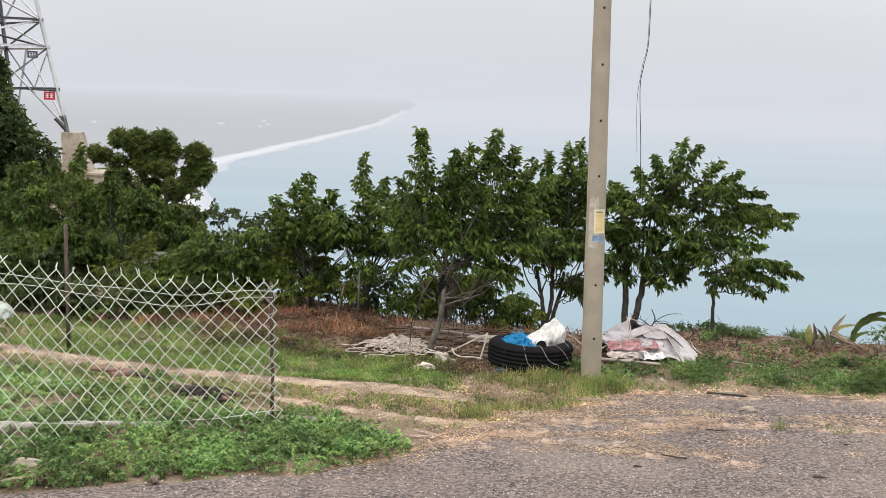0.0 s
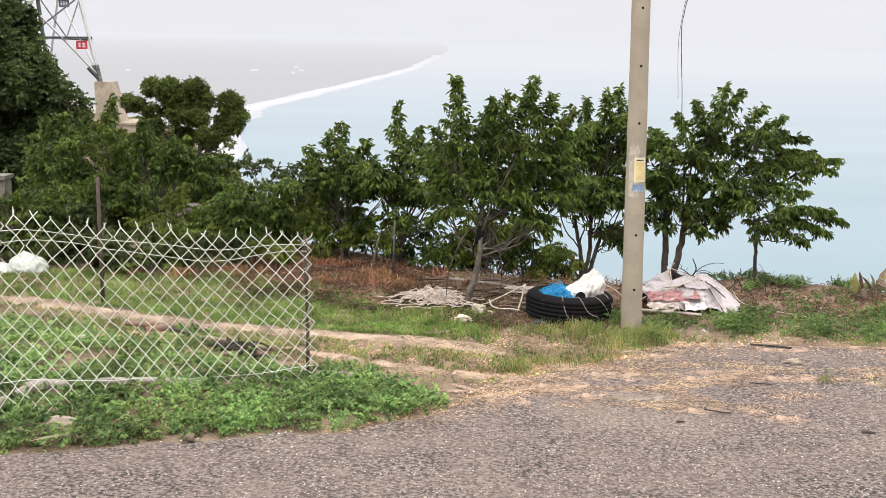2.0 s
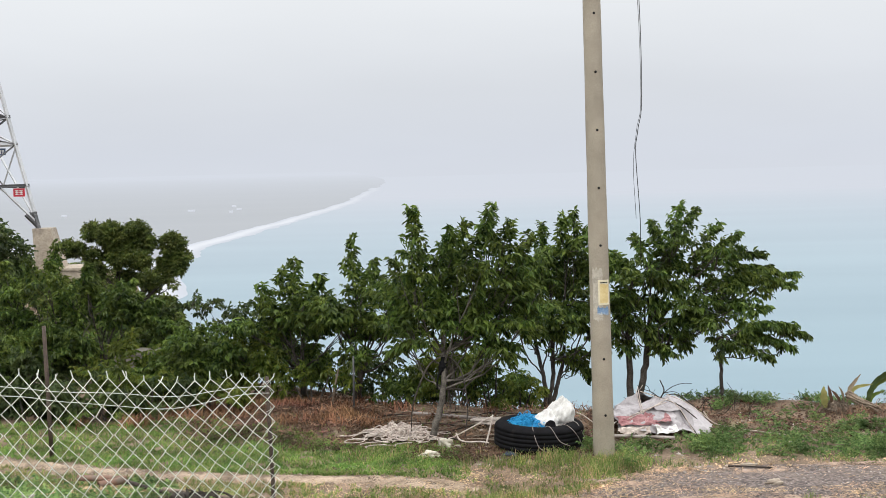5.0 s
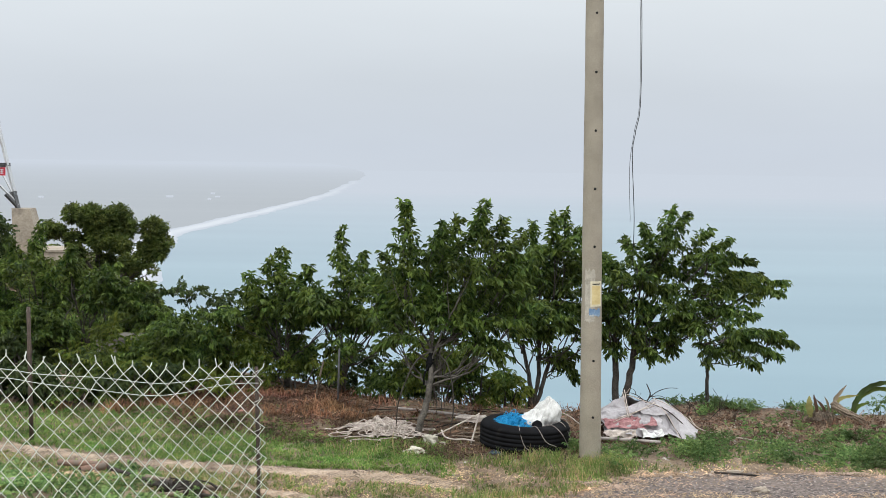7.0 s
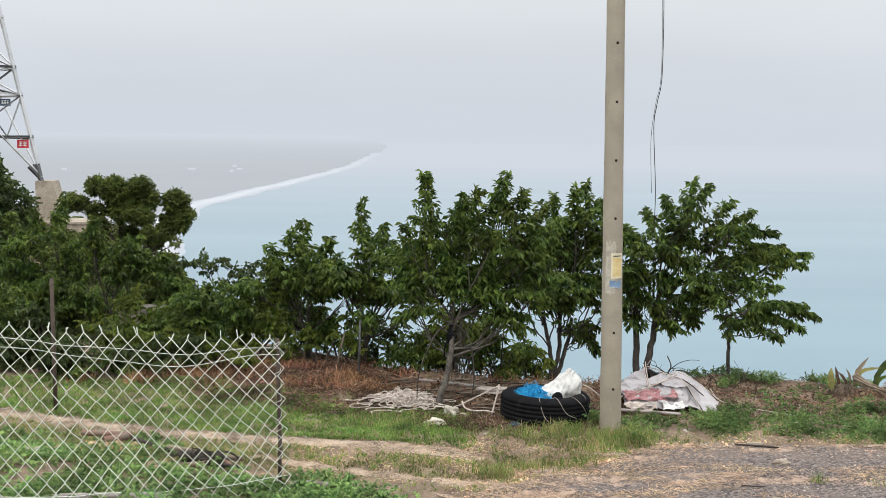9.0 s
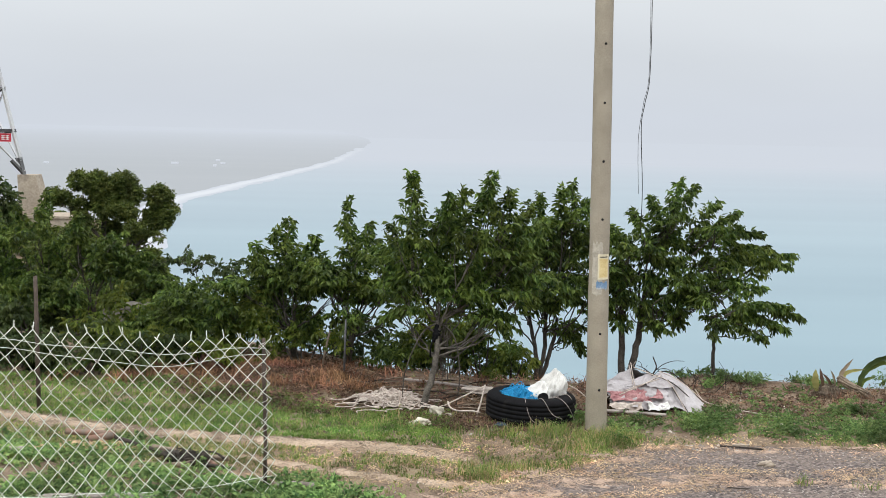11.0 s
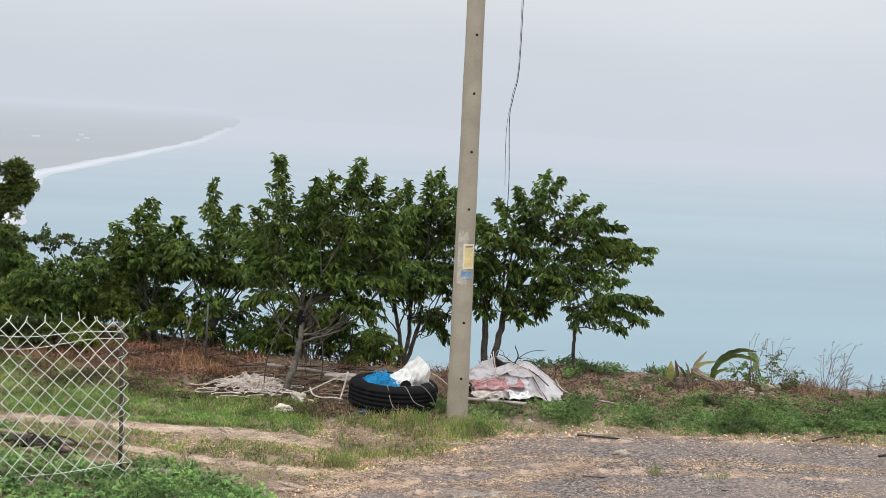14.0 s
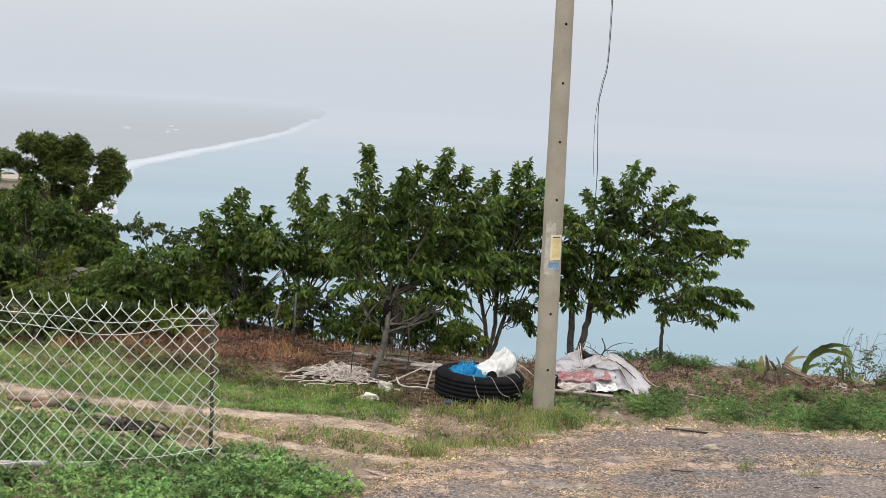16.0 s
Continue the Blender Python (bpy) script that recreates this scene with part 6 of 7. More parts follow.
# far thicket on the falling ground
rng = np.random.default_rng(32)
far = []
for _ in range(190):
    y = rng.uniform(24, 58)
    x = rng.uniform(-7.2, -4.4) - (y - 24) * 0.16 - rng.uniform(0, 1) * (5 + (y - 24) * 0.35)
    far.append((x - 0.8, y, ground_height(x, y) + rng.uniform(0.0, 0.5), rng.uniform(0.5, 0.9)))
for _ in range(46):
    y = rng.uniform(38, 50)
    x = rng.uniform(-12.9, -9.6) - (y - 44) * 0.22
    far.append((x, y, rng.uniform(-3.1, -1.9), rng.uniform(0.5, 0.8)))
for _ in range(26):
    y = rng.uniform(25, 33)
    far.append((rng.uniform(-7.6, -5.4) - (y - 25) * 0.2, y, rng.uniform(-1.2, -0.3) - (y - 25) * 0.12, rng.uniform(0.4, 0.7)))
solid("thicket", crown(far, rng, 260, 0.3, 6, 0.2, 0.12, 0.2, (0, 0, 0), 0.3, 1.0), M_LEAF_OLIVE, "dense green thicket covering the falling slope", "thicket", kind="stuff", smooth=False)


# ---- ground cover ----
def nz(x, y, k, s=1.0):
    return 0.5 + 0.5 * noise.noise(Vector((x * s, y * s, k)))


def path_y(x):
    return table(x, ((-7.5, 15.9), (-6, 15.6), (-4.7, 15.1), (-3.4, 14.62), (-1.8, 14.25), (-0.5, 14.0), (0.5, 13.7)))


def on_rut(x, y):
    return (-7.5 < x < 0.55 and abs(y - path_y(x)) < 0.2 + 0.16 * noise.noise(Vector((x * 4, y * 4, 2)))) or (-2.1 < x < 0.75 and abs(y - table(x, ((-2.2, 13.5), (-1.5, 13.25), (-0.7, 13.0), (0.05, 12.75), (0.6, 12.75)))) < 0.1 + 0.16 * noise.noise(Vector((x * 4, y * 4, 2))))


def grass_share(x, y):
    e = road_edge(x)
    if y < e + 0.03 or on_rut(x, y):
        return 0.0
    patch = smooth(0.38, 0.56, nz(x, y, 11, 1.3))
    if x < 0.4 and path_y(x) + 0.22 < y < 16.25 + 0.45 * smooth(-1.2, -2.4, x) - 0.55 * smooth(-2.5, -0.5, x) + 0.3 * nz(x, y, 4, 2):
        return 0.75 + 0.25 * patch
    if x < 0.5 and 12.8 < y < path_y(x):
        return 0.6 * patch + (0.3 if x < -1.6 else 0.14)
    if -0.2 < x < 1.95 and y > 14.75:
        return 0.06
    if 0.3 < x < 2.6 and y < 15.35:
        return (0.1 + 0.6 * patch) * smooth(15.2, 14.6, y)
    if x >= 2.6 and y < e + 1.4:
        return 0.3 * patch
    if x < -3 and 15.5 < y < 17.2:
        return 0.9
    return 0.12 * patch if y < 16.6 else 0.02


def weed_share(x, y):
    e = road_edge(x)
    if y < e + 0.02:
        return 0.0
    if math.hypot((x + 3.85) / 1.35, y - 13.6) < 0.42 or math.hypot((x + 4.95) / 1.5, y - 13.95) < 0.16 or math.hypot((x + 2.75) / 1.3, y - 12.8) < 0.36 or (-4.8 < x < -2.6 and abs(y - 11.3 - 0.2 * (x + 3.7)) < 0.12):
        return 0.12
    patch = smooth(0.4, 0.56, nz(x, y, 21, 1.5))
    if x < 0.1:
        top = 12.55 - 0.9 * smooth(-1.4, 0.1, x) + 1.9 * smooth(-2.2, -3.6, x)
        if y < top:
            thin = smooth(11.3, 12.4, y) * smooth(-1.5, -1.9, x)
            return (0.6 - 0.5 * thin + (0.4 + 0.05 * thin) * patch) * smooth(0.15, -0.3, x)
        return 0.0
    if y > 17.0:
        return 0.0
    if x > 2.25:
        hole = smooth(0.3, 0.8, math.hypot((x - 3.0) / 0.75, (y - 16.3) / 0.65) - 0.55)
        if x < 4.2:
            return smooth(e + 0.25, e + 0.6, y) * smooth(15.6, 15.2, y) * (0.08 + 0.6 * patch) * hole
        if y > 16.0 and nz(x, y, 23, 2.5) > 0.5:
            return 0.25
        return smooth(e + 0.1, e + 0.5, y) * smooth(16.65 - 0.7 * smooth(6, 4.5, x), 16.0 - 0.6 * smooth(6, 4.5, x), y) * (0.2 + 0.8 * patch)
    return 0.0


def litter_share(x, y):
    rim = table(x, RIM)
    return smooth(15.6 + 0.5 * smooth(-1.4, -2.6, x), 16.3 + 0.6 * smooth(-1.4, -2.6, x), y) * smooth(0.7, -0.1, y - rim) * (1.0 if x < 3 else 0.55) * (1 - 0.75 * smooth(-3.2, -4.2, x))


def straw_share(x, y):
    e = road_edge(x)
    edge = smooth(0.7, 0.0, abs(y - e + 0.15)) * (1.0 if x > -0.6 else 0.25)
    drift = smooth(0.46 + 0.06 * smooth(2.5, 5, x), 0.62 + 0.06 * smooth(2.5, 5, x), nz(x, y * 2.2, 41, 1.1)) * smooth(-0.2, 0.8, x) * smooth(11.2, 12.0, y) * smooth(13.9, 13.2, y)
    drift *= 1 - 0.4 * smooth(2.2, 3.6, x)
    edge *= 1 - 0.72 * smooth(2.2, 3.6, x)
    bare = 0.5 * (0.2 < x < 2.2 and e < y < 14.6) + 0.45 * (x < 0.5 and 12.7 < y < 14.2)
    verge = 0.22 * (x > 2.4) * smooth(0.0, 0.2, y - e) * smooth(0.8, 0.4, y - e)
    trail = 1.0 * smooth(0.3, 0.05, abs(y - 13.12 - 0.25 * noise.noise(Vector((x * 0.9, 5, 2))))) * smooth(1.6, 2.4, x) * smooth(7.5, 5.5, x) * smooth(0.4, 0.6, nz(x, y * 2, 45, 1.6))
    return min(1.0, 0.6 * edge + drift + bare + verge + trail)


def scattered(count, x0, x1, y0, y1, share, rng):
    """Places strewn where share(x, y) allows."""
    out = []
    for x, y, q in zip(rng.uniform(x0, x1, count), rng.uniform(y0, y1, count), rng.uniform(0, 1, count)):
        if q < share(x, y):
            out.append((x, y, ground_height(x, y) + (0.022 if y < road_edge(x) else 0.0)))
    return np.array(out)


def blades(shape, rng, places, tall, width, lean=0.5, per=5):
    """Grass: bent tapering blades in small tufts."""
    p = np.repeat(places, per, 0)
    n = len(p)
    p = p + rng.normal(size=(n, 3)) * np.array([0.022, 0.022, 0])
    h = tall * rng.uniform(0.35, 1.2, (n, 1))
    a = rng.uniform(0, 2 * np.pi, n)
    out = np.stack([np.cos(a), np.sin(a), 0 * a], 1)
    b = rng.uniform(0, 2 * np.pi, n)
    side = np.stack([np.cos(b), np.sin(b), 0 * b], 1) * width * 0.5
    up = np.array([0, 0, 1.0])
    bend = lean * rng.uniform(0.2, 1.2, (n, 1))
    mid = p + up * h * 0.6 + out * h * bend * 0.3
    tip = p + up * h * (1 - 0.25 * bend) + out * h * bend
    v = np.stack([p - side, p + side, mid + side * 0.8, tip, mid - side * 0.8], 1)
    return shape.quads(v.reshape(-1, 3), n, [(0, 1, 2, 4), (4, 2, 3)])


def strips(shape, rng, places, long, width, rise=0.02, arch=0.012):
    """Straw and dead leaves: thin bits lying about."""
    n = len(places)
    a = rng.uniform(0, 2 * np.pi, n)
    ll = long * rng.uniform(0.3, 1.3, (n, 1))
    d = np.stack([np.cos(a), np.sin(a), rng.uniform(-0.12, 0.3, n)], 1)
    w = np.stack([-np.sin(a), np.cos(a), rng.normal(size=n) * 0.5], 1) * width * rng.uniform(0.5, 1.3, (n, 1)) * 0.5
    p = places + np.array([0, 0, 1.0]) * rng.uniform(0.003, rise, (n, 1))
    q = p + d * ll * 0.5 + np.array([0, 0, arch])
    v = np.stack([p - w * 0.6, p + w * 0.6, q + w, p + d * ll, q - w], 1)
    return shape.quads(v.reshape(-1, 3), n, [(0, 1, 2, 4), (4, 2, 3)])


def cover(name, shape, material, label, category):
    return solid(name, shape, material, label, category, kind="stuff", smooth=False)


rng = np.random.default_rng(51)
s = Shape()
places = scattered(56000, -8, 10, 11.5, 17.7, grass_share, rng)
green = np.array([x < 0.3 and y > path_y(x) for x, y, _ in places])
g = Shape()
blades(g, rng, places[green], 0.055, 0.011, 1.5, 6)
cover("grass", g, M_GRASS_GREEN, "fresh green grass behind the gravel track", "grass")
blades(s, rng, places[~green], 0.055, 0.01, 1.5, 5)
tufts = np.concatenate([np.array([[cx, cy, 0.0]]) + rng.normal(size=(n, 3)) * np.array([sx, sy, 0]) for cx, cy, n, sx, sy in (
    (1.0, 13.25, 70, 0.3, 0.12), (1.9, 14.1, 70, 0.25, 0.15), (2.35, 14.75, 80, 0.12, 0.15), (0.5, 12.95, 40, 0.15, 0.08), (-0.6, 15.2, 80, 0.5, 0.18), (0.9, 14.6, 50, 0.3, 0.12), (1.3, 15.15, 60, 0.25, 0.06), (1.55, 14.75, 120, 0.28, 0.12), (2.15, 14.55, 110, 0.22, 0.12), (4.0, 12.75, 9, 0.09, 0.04), (4.6, 12.6, 7, 0.09, 0.04))])
tufts[:, 2] = [ground_height(x, y) for x, y, _ in tufts]
blades(s, rng, tufts, 0.16, 0.007, 0.9, 5)
cover("grass", s, M_GRASS, "green grass with dry blades along the track", "grass")

s = Shape()
places = scattered(54000, -8, 10.5, 8.8, 16.7, weed_share, rng)
n = len(places)
rise = np.array([0, 0, 1.0]) * (rng.uniform(0.02, 0.2, (n, 1)) * np.where(places[:, :1] > 2.2, 0.6, np.where((places[:, 1:2] > 11.2) & (places[:, :1] < -1.6), 0.5, 0.85)) * np.array([[0.6 + 0.9 * nz(x, y, 61, 1.6)] for x, y, _ in places]))
way = rng.normal(size=(n, 3)) * np.array([0.8, 0.8, 0.25]) + np.array([0, 0, 0.45])
low = rng.normal(size=(n, 3)) * np.array([0.9, 0.9, 0.2]) + np.array([0, 0, 0.3])
far_side = places[:, 0] > 2.2
near_side = ~far_side
sprays(s, rng, (places + rise)[near_side], way[near_side], 0.09, 7, 0.055, 0.036, 0.3, 0.9)
sprays(s, rng, (places + rise * 0.45)[near_side], low[near_side], 0.09, 6, 0.045, 0.028, 0.3, 0.9)
cover("weeds", s, M_WEED, "low leafy green weeds beside the road", "weeds")
s = Shape()
sprays(s, rng, (places + rise)[far_side], way[far_side], 0.1, 9, 0.042, 0.022, 0.3, 0.9)
sprays(s, rng, (places + rise * 0.45)[far_side], low[far_side], 0.1, 8, 0.04, 0.022, 0.3, 0.9)
tall = np.concatenate([np.array([[cx, cy, 0.08]]) + rng.normal(size=(k, 3)) * np.array([sx, sy, 0.05]) for cx, cy, k, sx, sy in (
    (3.5, 15.3, 130, 0.17, 0.1), (2.6, 15.1, 50, 0.15, 0.08), (3.85, 15.7, 80, 0.15, 0.1), (1.92, 15.28, 60, 0.07, 0.08), (6.2, 15.4, 160, 0.35, 0.2), (8.0, 15.5, 160, 0.5, 0.2))])
sprays(s, rng, tall, rng.normal(size=tall.shape) * np.array([0.7, 0.7, 0.3]) + np.array([0, 0, 0.6]), 0.11, 9, 0.045, 0.022, 0.3, 0.9)
cover("weeds", s, M_WEED_DULL, "dull green ferny weeds along the road edge", "weeds")

s = Shape()
for a, b in zip(places[::9], (places + rise)[::9]):
    tube(s, [a, (a + b) / 2 + rng.normal(size=3) * 0.01, b], 0.003, 3, False)
cover("weed_stalks", s, M_LEAF_OLIVE, "thin stalks of the roadside weeds", "stalks")

s = Shape()
places = scattered(165000, -3.5, 9, 10.5, 15.4, straw_share, rng)
strips(s, rng, places, 0.05, 0.0048, 0.007, 0.002)
cover("straw", s, M_STRAW, "dry yellow straw strewn on the road edge", "straw")
s = Shape()
strips(s, rng, scattered(5200, -1, 9.5, 11.5, 15.4, lambda x, y: smooth(0.55, 0.05, abs(y - road_edge(x) - 0.05)) * (0.25 + 0.75 * smooth(0.4, 0.6, nz(x, y, 43, 2.0))), rng), 0.05, 0.024, 0.025)
cover("leaf_scatter", s, M_STRAW, "pale fallen leaves along the asphalt edge", "leaves")

s = Shape()
places = scattered(15000, -9, 10, 15.4, 19.6, litter_share, rng)
strips(s, rng, places, 0.085, 0.02, 0.05)
strips(s, rng, places[::2], 0.24, 0.006, 0.06)
cover("leaf_litter", s, M_LITTER, "brown dead leaves and twigs under the trees", "litter")
s = Shape()
places = scattered(40000, -3.5, 9.5, 14.8, 18.8, lambda x, y: litter_share(x, y + (1.4 if -0.3 < x < 2.1 else 0.35)) * (1.0 if x < 2.3 else 0.7) * (0.35 + 0.65 * smooth(0.35, 0.55, nz(x, y, 77, 1.7))), rng)
strips(s, rng, places, 0.06, 0.02, 0.03)
strips(s, rng, places + rng.normal(size=places.shape) * np.array([0.05, 0.05, 0]), 0.05, 0.016, 0.03)
strips(s, rng, places[::3], 0.22, 0.006, 0.06)
cover("leaf_litter", s, M_HUMUS, "dark rotting leaf litter round the tyre", "litter")

s = Shape()
places = scattered(3600, -9, 2.5, 16.7, 18.4, lambda x, y: 0.9 * smooth(0.42, 0.56, nz(x, y, 71, 1.4)) * smooth(-5.6, -4.6, x) * (0.1 + 0.9 * smooth(-0.4, -1.0, x)), rng)
blades(s, rng, places, 0.18, 0.012, 1.3, 5)
cover("dry_ferns", s, M_FERN, "reddish-brown dry ferns below the trees", "dry plants")


s = Shape()
places = scattered(1500, 5.6, 10.5, 16.4, 17.2, lambda x, y: 0.8 * smooth(0.4, 0.55, nz(x, y, 73, 1.8)) * (0.3 + 0.7 * smooth(6.8, 7.4, x)), rng)
blades(s, rng, places, 0.2, 0.005, 1.0, 4)
cover("dry_grass", s, M_LITTER, "reddish dry grass along the edge", "dry grass")
s = Shape()
places = scattered(1500, 3.6, 6.4, 17.2, 18.3, lambda x, y: smooth(0.5, 0.62, nz(x, y, 75, 2.2)), rng)
sprays(s, rng, places + np.array([0, 0, 0.03]), rng.normal(size=places.shape) * np.array([0.6, 0.5, 0.2]) + np.array([0, 0, 0.8]), 0.14, 8, 0.06, 0.022, 0.2, 0.8)
cover("sprouts", s, M_WEED_DULL, "sparse green sprouts along the edge", "sprouts")


def pebbles(count, x0, x1, y0, y1, share, lo, hi, rng):
    places = scattered(count, x0, x1, y0, y1, share, rng)
    n = len(places)
    size = rng.uniform(lo, hi, (n, 1)) ** 1.0
    corner = np.array([(1, 0, 0), (0, 1, 0), (-1, 0, 0), (0, -1, 0), (0, 0, 0.7), (0, 0, -0.5)], float)
    turn = rng.uniform(0, 6.28, n)
    c, sn = np.cos(turn)[:, None], np.sin(turn)[:, None]
    v = corner[None] * rng.uniform(0.6, 1.2, (n, 6, 1)) * size[:, None]
    v = np.stack([v[..., 0] * c - v[..., 1] * sn, v[..., 0] * sn + v[..., 1] * c, v[..., 2]], -1) + places[:, None]
    return Shape().quads(v.reshape(-1, 3), n, [(0, 1, 4), (1, 2, 4), (2, 3, 4), (3, 0, 4), (1, 0, 5), (2, 1, 5), (3, 2, 5), (0, 3, 5)])


cover("gravel", pebbles(30000, -8, 10, 8.6, 15.9, lambda x, y: 0.2 if y < road_edge(x) else (1.0 if on_rut(x, y) else 0.1), 0.006, 0.016, rng), M_PEBBLE, "loose pale gravel scattered on the asphalt", "gravel")
cover("rubble", pebbles(2600, -2, 10, 14.0, 17.8, lambda x, y: 0.7 * smooth(0.45, 0.6, nz(x, y, 81, 1.5)), 0.01, 0.03, rng), M_PEBBLE, "small pale stones in the dirt", "rubble")

rng = np.random.default_rng(63)
s = Shape()
heap = np.array([(-3.75 + rng.normal() * 0.3, 10.12 + rng.normal() * 0.07, 0.04 + abs(rng.normal()) * 0.04) for _ in range(150)])
strips(s, rng, heap, 0.26, 0.011, 0.06)
chips = np.array([(-3.82 + rng.normal() * 0.25, 13.55 + rng.normal() * 0.2, 0.0) for _ in range(1000)])
chips[:, 2] = [ground_height(x, y) + 0.07 * math.exp(-((x + 3.82) / 0.3) ** 2 - ((y - 13.5) / 0.25) ** 2) for x, y, _ in chips]
cover("dead_stalks", s, M_DRYLEAF, "small heap of dead pale stalks at the road edge", "stalks")
s = Shape()
strips(s, rng, chips, 0.1, 0.022, 0.04)
cover("wood_chips", s, M_STRAW, "pale wood chips beside the clay pipes", "wood chips")

# ---- dead plant, log and dry weeds at the far edge ----
dead = thing("withered_plant", (5.7, 17.0, ground_height(5.7, 17.0) + 0.03), "withered broad-leaved plant with curled yellow leaves", "plant")


def long_leaf(points, width, material, label):
    c = curve(points, 7)
    d = unit(np.gradient(c, axis=0))
    side = unit(np.cross(d, np.array([0.15, 1.0, 0.1])))
    n = len(c)
    w = width * np.sin(np.linspace(0.25, np.pi * 0.98, n))[:, None] ** 0.8
    w = w * (1 + 0.12 * np.sin(np.arange(n) * 1.9 + 9 * width)[:, None])
    fold = np.array([0, -1.0, 0.2]) * w * (0.55 + 0.3 * np.cos(np.arange(n) * 1.3)[:, None])
    v = np.stack([c - side * w + fold, c, c + side * w + fold], 1)
    s = Shape().add(v.reshape(-1, 3), [(3 * i + j, 3 * i + j + 1, 3 * i + j + 4, 3 * i + j + 3) for i in range(n - 1) for j in range(2)])
    return part("leaf", s, material, dead, label)


long_leaf([(-0.2, 0, 0.05), (-0.235, 0, 0.2), (-0.23, 0, 0.36)], 0.05, M_YELLOWLEAF, "yellow-green upright leaf")
long_leaf([(-0.1, 0, 0.08), (-0.14, 0, 0.24), (-0.17, 0, 0.38)], 0.024, M_HUMUS, "brown dried leaf")
long_leaf([(0.1, 0, 0.12), (0.14, 0, 0.32), (0.29, 0, 0.52)], 0.03, M_DRYLEAF, "curled dry leaf")
long_leaf([(0.12, 0.02, 0.16), (0.22, 0.02, 0.32), (0.47, 0.02, 0.37)], 0.028, M_YELLOWLEAF, "curled yellow leaf")
long_leaf([(0.02, 0, 0.1), (-0.05, 0, 0.22), (-0.12, 0.02, 0.3)], 0.02, M_HUMUS, "brown dried leaf")
long_leaf([(0.08, 0.05, 0.1), (0.05, 0.05, 0.24), (0.0, 0.05, 0.34)], 0.016, M_DRYLEAF, "split dry leaf")
long_leaf([(0.41, 0.1, 0.0), (0.45, 0.1, 0.22), (0.58, 0.1, 0.42), (0.82, 0.1, 0.53), (1.08, 0.1, 0.52)], 0.045, M_LEAF_DARK, "long arching green leaf")
long_leaf([(0.5, 0.08, 0.3), (0.72, 0.06, 0.45), (0.95, 0.06, 0.43), (1.1, 0.06, 0.36)], 0.03, M_LEAF_OLIVE, "drooping green leaf")
long_leaf([(0.95, 0.1, 0.5), (1.06, 0.1, 0.42), (1.08, 0.1, 0.22)], 0.05, M_WEED_DULL, "dull hanging leaf")
long_leaf([(0.42, 0.12, 0.0), (0.5, 0.12, 0.18), (0.66, 0.12, 0.24)], 0.03, M_LEAF, "short green leaf")
s = Shape()
rng = np.random.default_rng(66)
lump(s, (-0.02, 0, 0.0), (0.13, 0.1, 0.11), 3, 0.9, 4, -0.6)
for _ in range(130):
    a, q = rng.uniform(0, 6.28), rng.uniform(0.12, 0.26)
    tube(s, curve([(-0.02 + 0.05 * math.cos(a), 0.05 * math.sin(a), rng.uniform(0.03, 0.16)), (-0.02 + q * 0.7 * math.cos(a), q * 0.6 * math.sin(a), rng.uniform(0.02, 0.14)), (-0.02 + q * math.cos(a), q * 0.8 * math.sin(a), -0.1)], 4), 0.005, 3, False)
part("root_clump", s, M_DEADWOOD, dead, "dry fibrous root clump")
s = Shape()
line = np.array([(-0.04, 0, 0.05), (0.14, -0.04, -0.04), (0.28, -0.09, -0.11), (0.42, -0.12, -0.18)])
for k in range(16):
    a = 2.4 * k
    off = np.array([0.25 * math.cos(a), 0.6 * math.sin(a), 0.8 * math.cos(a)]) * 0.045 * math.sqrt((k + 1) / 16)
    c = curve(line + off + 0.008 * rng.normal(size=line.shape), 5)[:16 - int(rng.integers(0, 6))]
    tube(s, c, 0.018 * np.linspace(1.15, 0.5, len(c)) * (1 + 0.15 * rng.normal(size=len(c))), 6)
solid("log", s, M_DEADWOOD, "short split fibrous grey log", "log", (5.8, 16.9, ground_height(6.2, 16.75) + 0.24))
for k, (x, y, sz) in enumerate(((6.6, 16.75, 0.06), (6.82, 16.8, 0.1), (6.45, 16.7, 0.045), (7.05, 16.85, 0.05), (6.7, 16.55, 0.04), (6.55, 16.6, 0.05))):
    s = Shape()
    lump(s, (0, 0, sz * 0.4), (sz, sz * 0.7, sz * 0.55), 11 + k, 0.9, 4, -0.6)
    solid("stone", s, M_BLOCK, "pale rubble stone at the edge", "stone", (x, y, ground_height(x, y)), group="rubble stones")


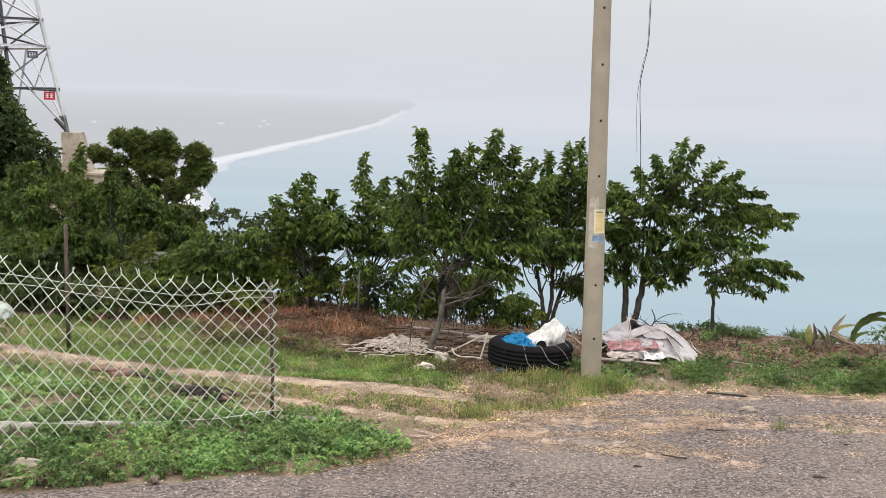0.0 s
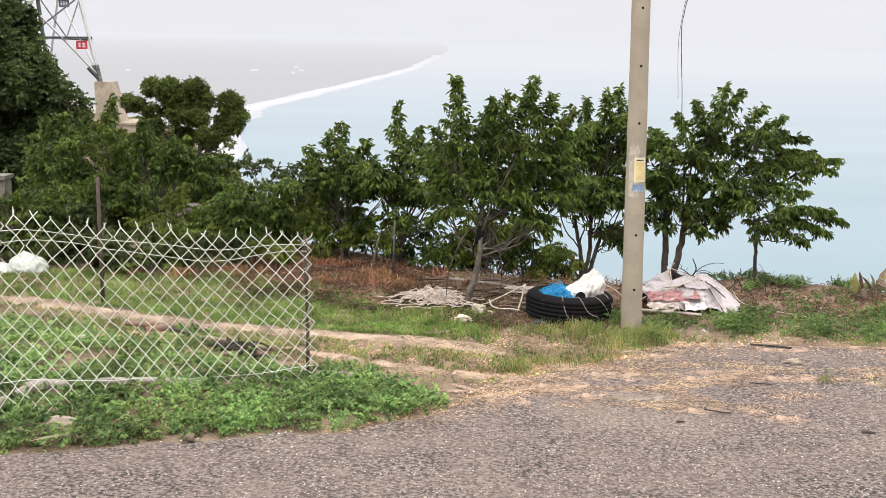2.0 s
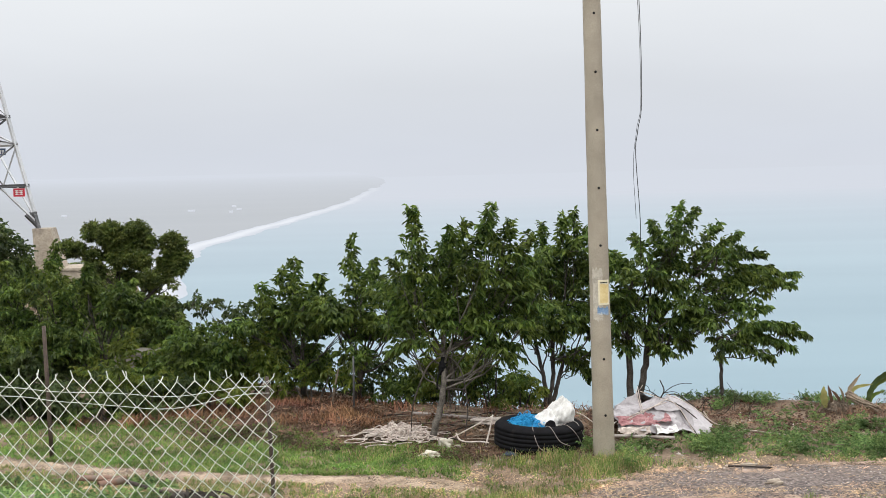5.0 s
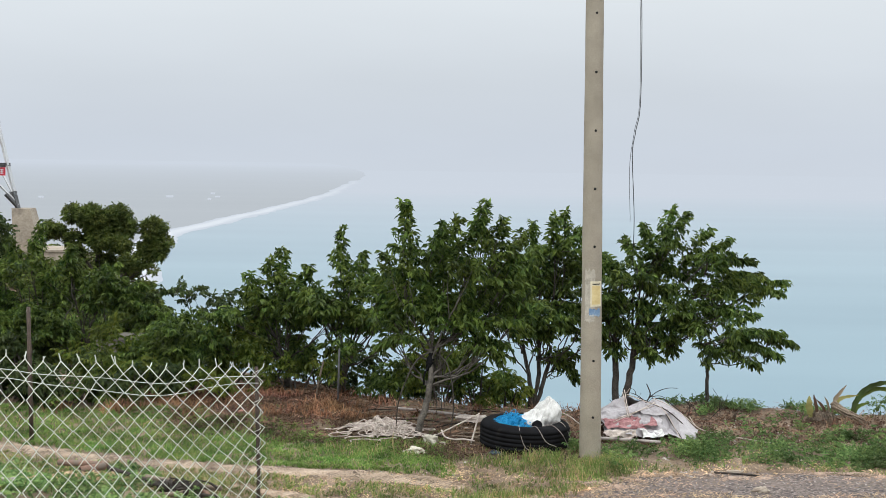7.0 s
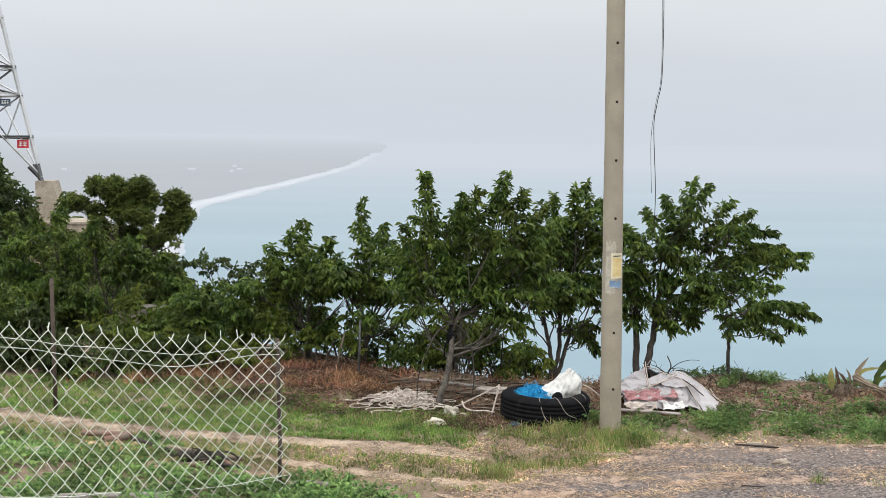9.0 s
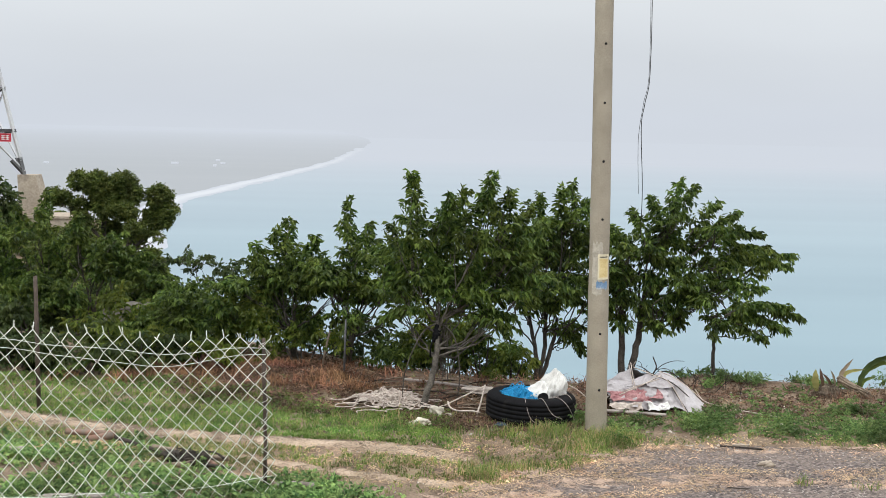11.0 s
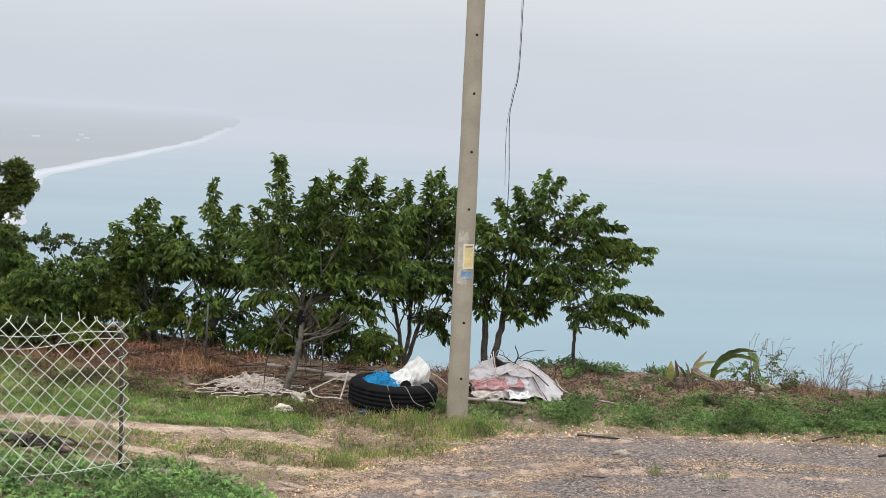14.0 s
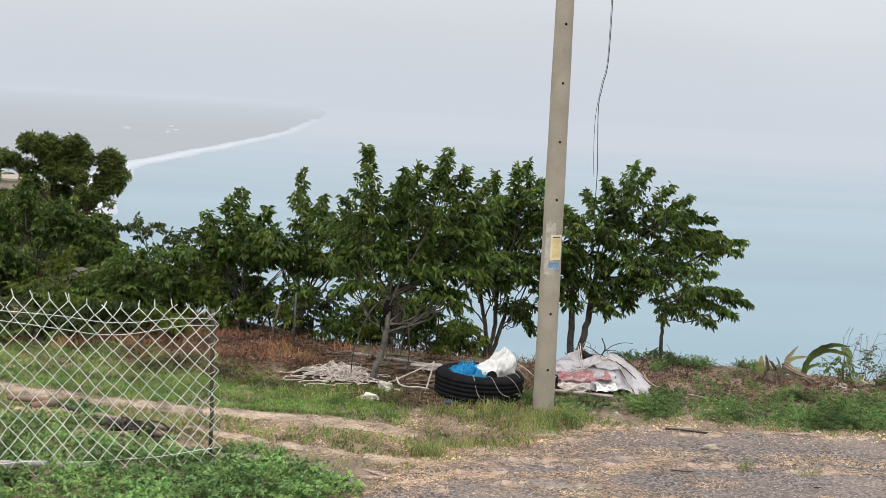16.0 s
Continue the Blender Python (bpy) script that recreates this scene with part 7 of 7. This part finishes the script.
def dry_weed(at, height, seed, leaves=0):
    rng = np.random.default_rng(seed)
    t = thing("dry_weed", at, "tall thin weed gone dry above the edge" if not leaves else "tall thin weed with few green leaves", "weed", "dry weeds")
    for k in range(6):
        lean = np.array([rng.normal() * 0.2 + (0.4 if leaves > 2000 else 0.12), rng.normal() * 0.1, 1.0]) * height * rng.uniform(0.6, 1.1)
        line = curve([(rng.normal() * 0.05, 0, -0.03), lean * 0.5 + rng.normal(size=3) * 0.03, lean], 6)
        s = tube(Shape(), line, np.linspace(0.006, 0.0025, len(line)), 4, False)
        for q in line[5::2]:
            tip = q + rng.normal(size=3) * np.array([0.09, 0.05, 0.05]) + np.array([0.03, 0, 0.06])
            tube(s, [q, (q + tip) / 2 + np.array([0, 0, 0.01]), tip], 0.0025, 3, False)
            for _ in range(3):
                tube(s, [tip, tip + np.array([0.03, 0, 0.012]) + rng.normal(size=3) * 0.016], 0.002, 3, False)
        part("stem", s, M_DEADWOOD, t)
    if leaves:
        c = [(lean[0] * q, lean[1] * q, lean[2] * q, 0.09) for q in (0.35, 0.55, 0.75, 0.95)]
        part("leaves", crown(c, rng, leaves, 0.1, 6, 0.06, 0.03, 0.2), M_LEAF, t, smooth=False)
    return t


for k, (x, h, lv) in enumerate(((6.62, 0.75, 0), (6.92, 0.72, 700), (7.12, 0.36, 300), (7.76, 0.78, 0), (7.9, 0.6, 0), (8.1, 0.26, 0), (8.6, 0.24, 0), (9.1, 0.4, 0), (9.6, 0.5, 0), (7.5, 0.22, 0), (8.35, 0.22, 0))):
    y = 16.8 + 0.1 * math.sin(k * 3)
    dry_weed((x, y, ground_height(x, y)), h, 400 + k, lv)
shrub((6.68, 17.0, 0.0), 0.3, 0.42, 390, M_WEED_DULL, "small dusty shrub at the edge", 260, 8, 0.06, 0.025, 6)
for k in range(11):
    rng = np.random.default_rng(500 + k)
    x, y = 2.75 + 0.17 * k, 17.2 + 0.1 * math.sin(k)
    s = Shape()
    tip = np.array([rng.normal() * 0.2, 0.05, 0.16 + 0.12 * rng.uniform()])
    line = curve([(0, 0, -0.03), tip * 0.5 + rng.normal(size=3) * 0.03, tip], 5)
    tube(s, line, np.linspace(0.007, 0.003, len(line)), 5)
    for q in line[3::2]:
        tube(s, curve([q, q + rng.normal(size=3) * 0.04 + np.array([0, 0, 0.03]), q + rng.normal(size=3) * 0.07 + np.array([0, 0, 0.07])], 3), 0.0028, 4, False)
    solid("twig", s, M_DARKWOOD, "dark dead twig sticking up behind the tarpaulin", "twig", (x, y, ground_height(x, y)), group="dead twigs")
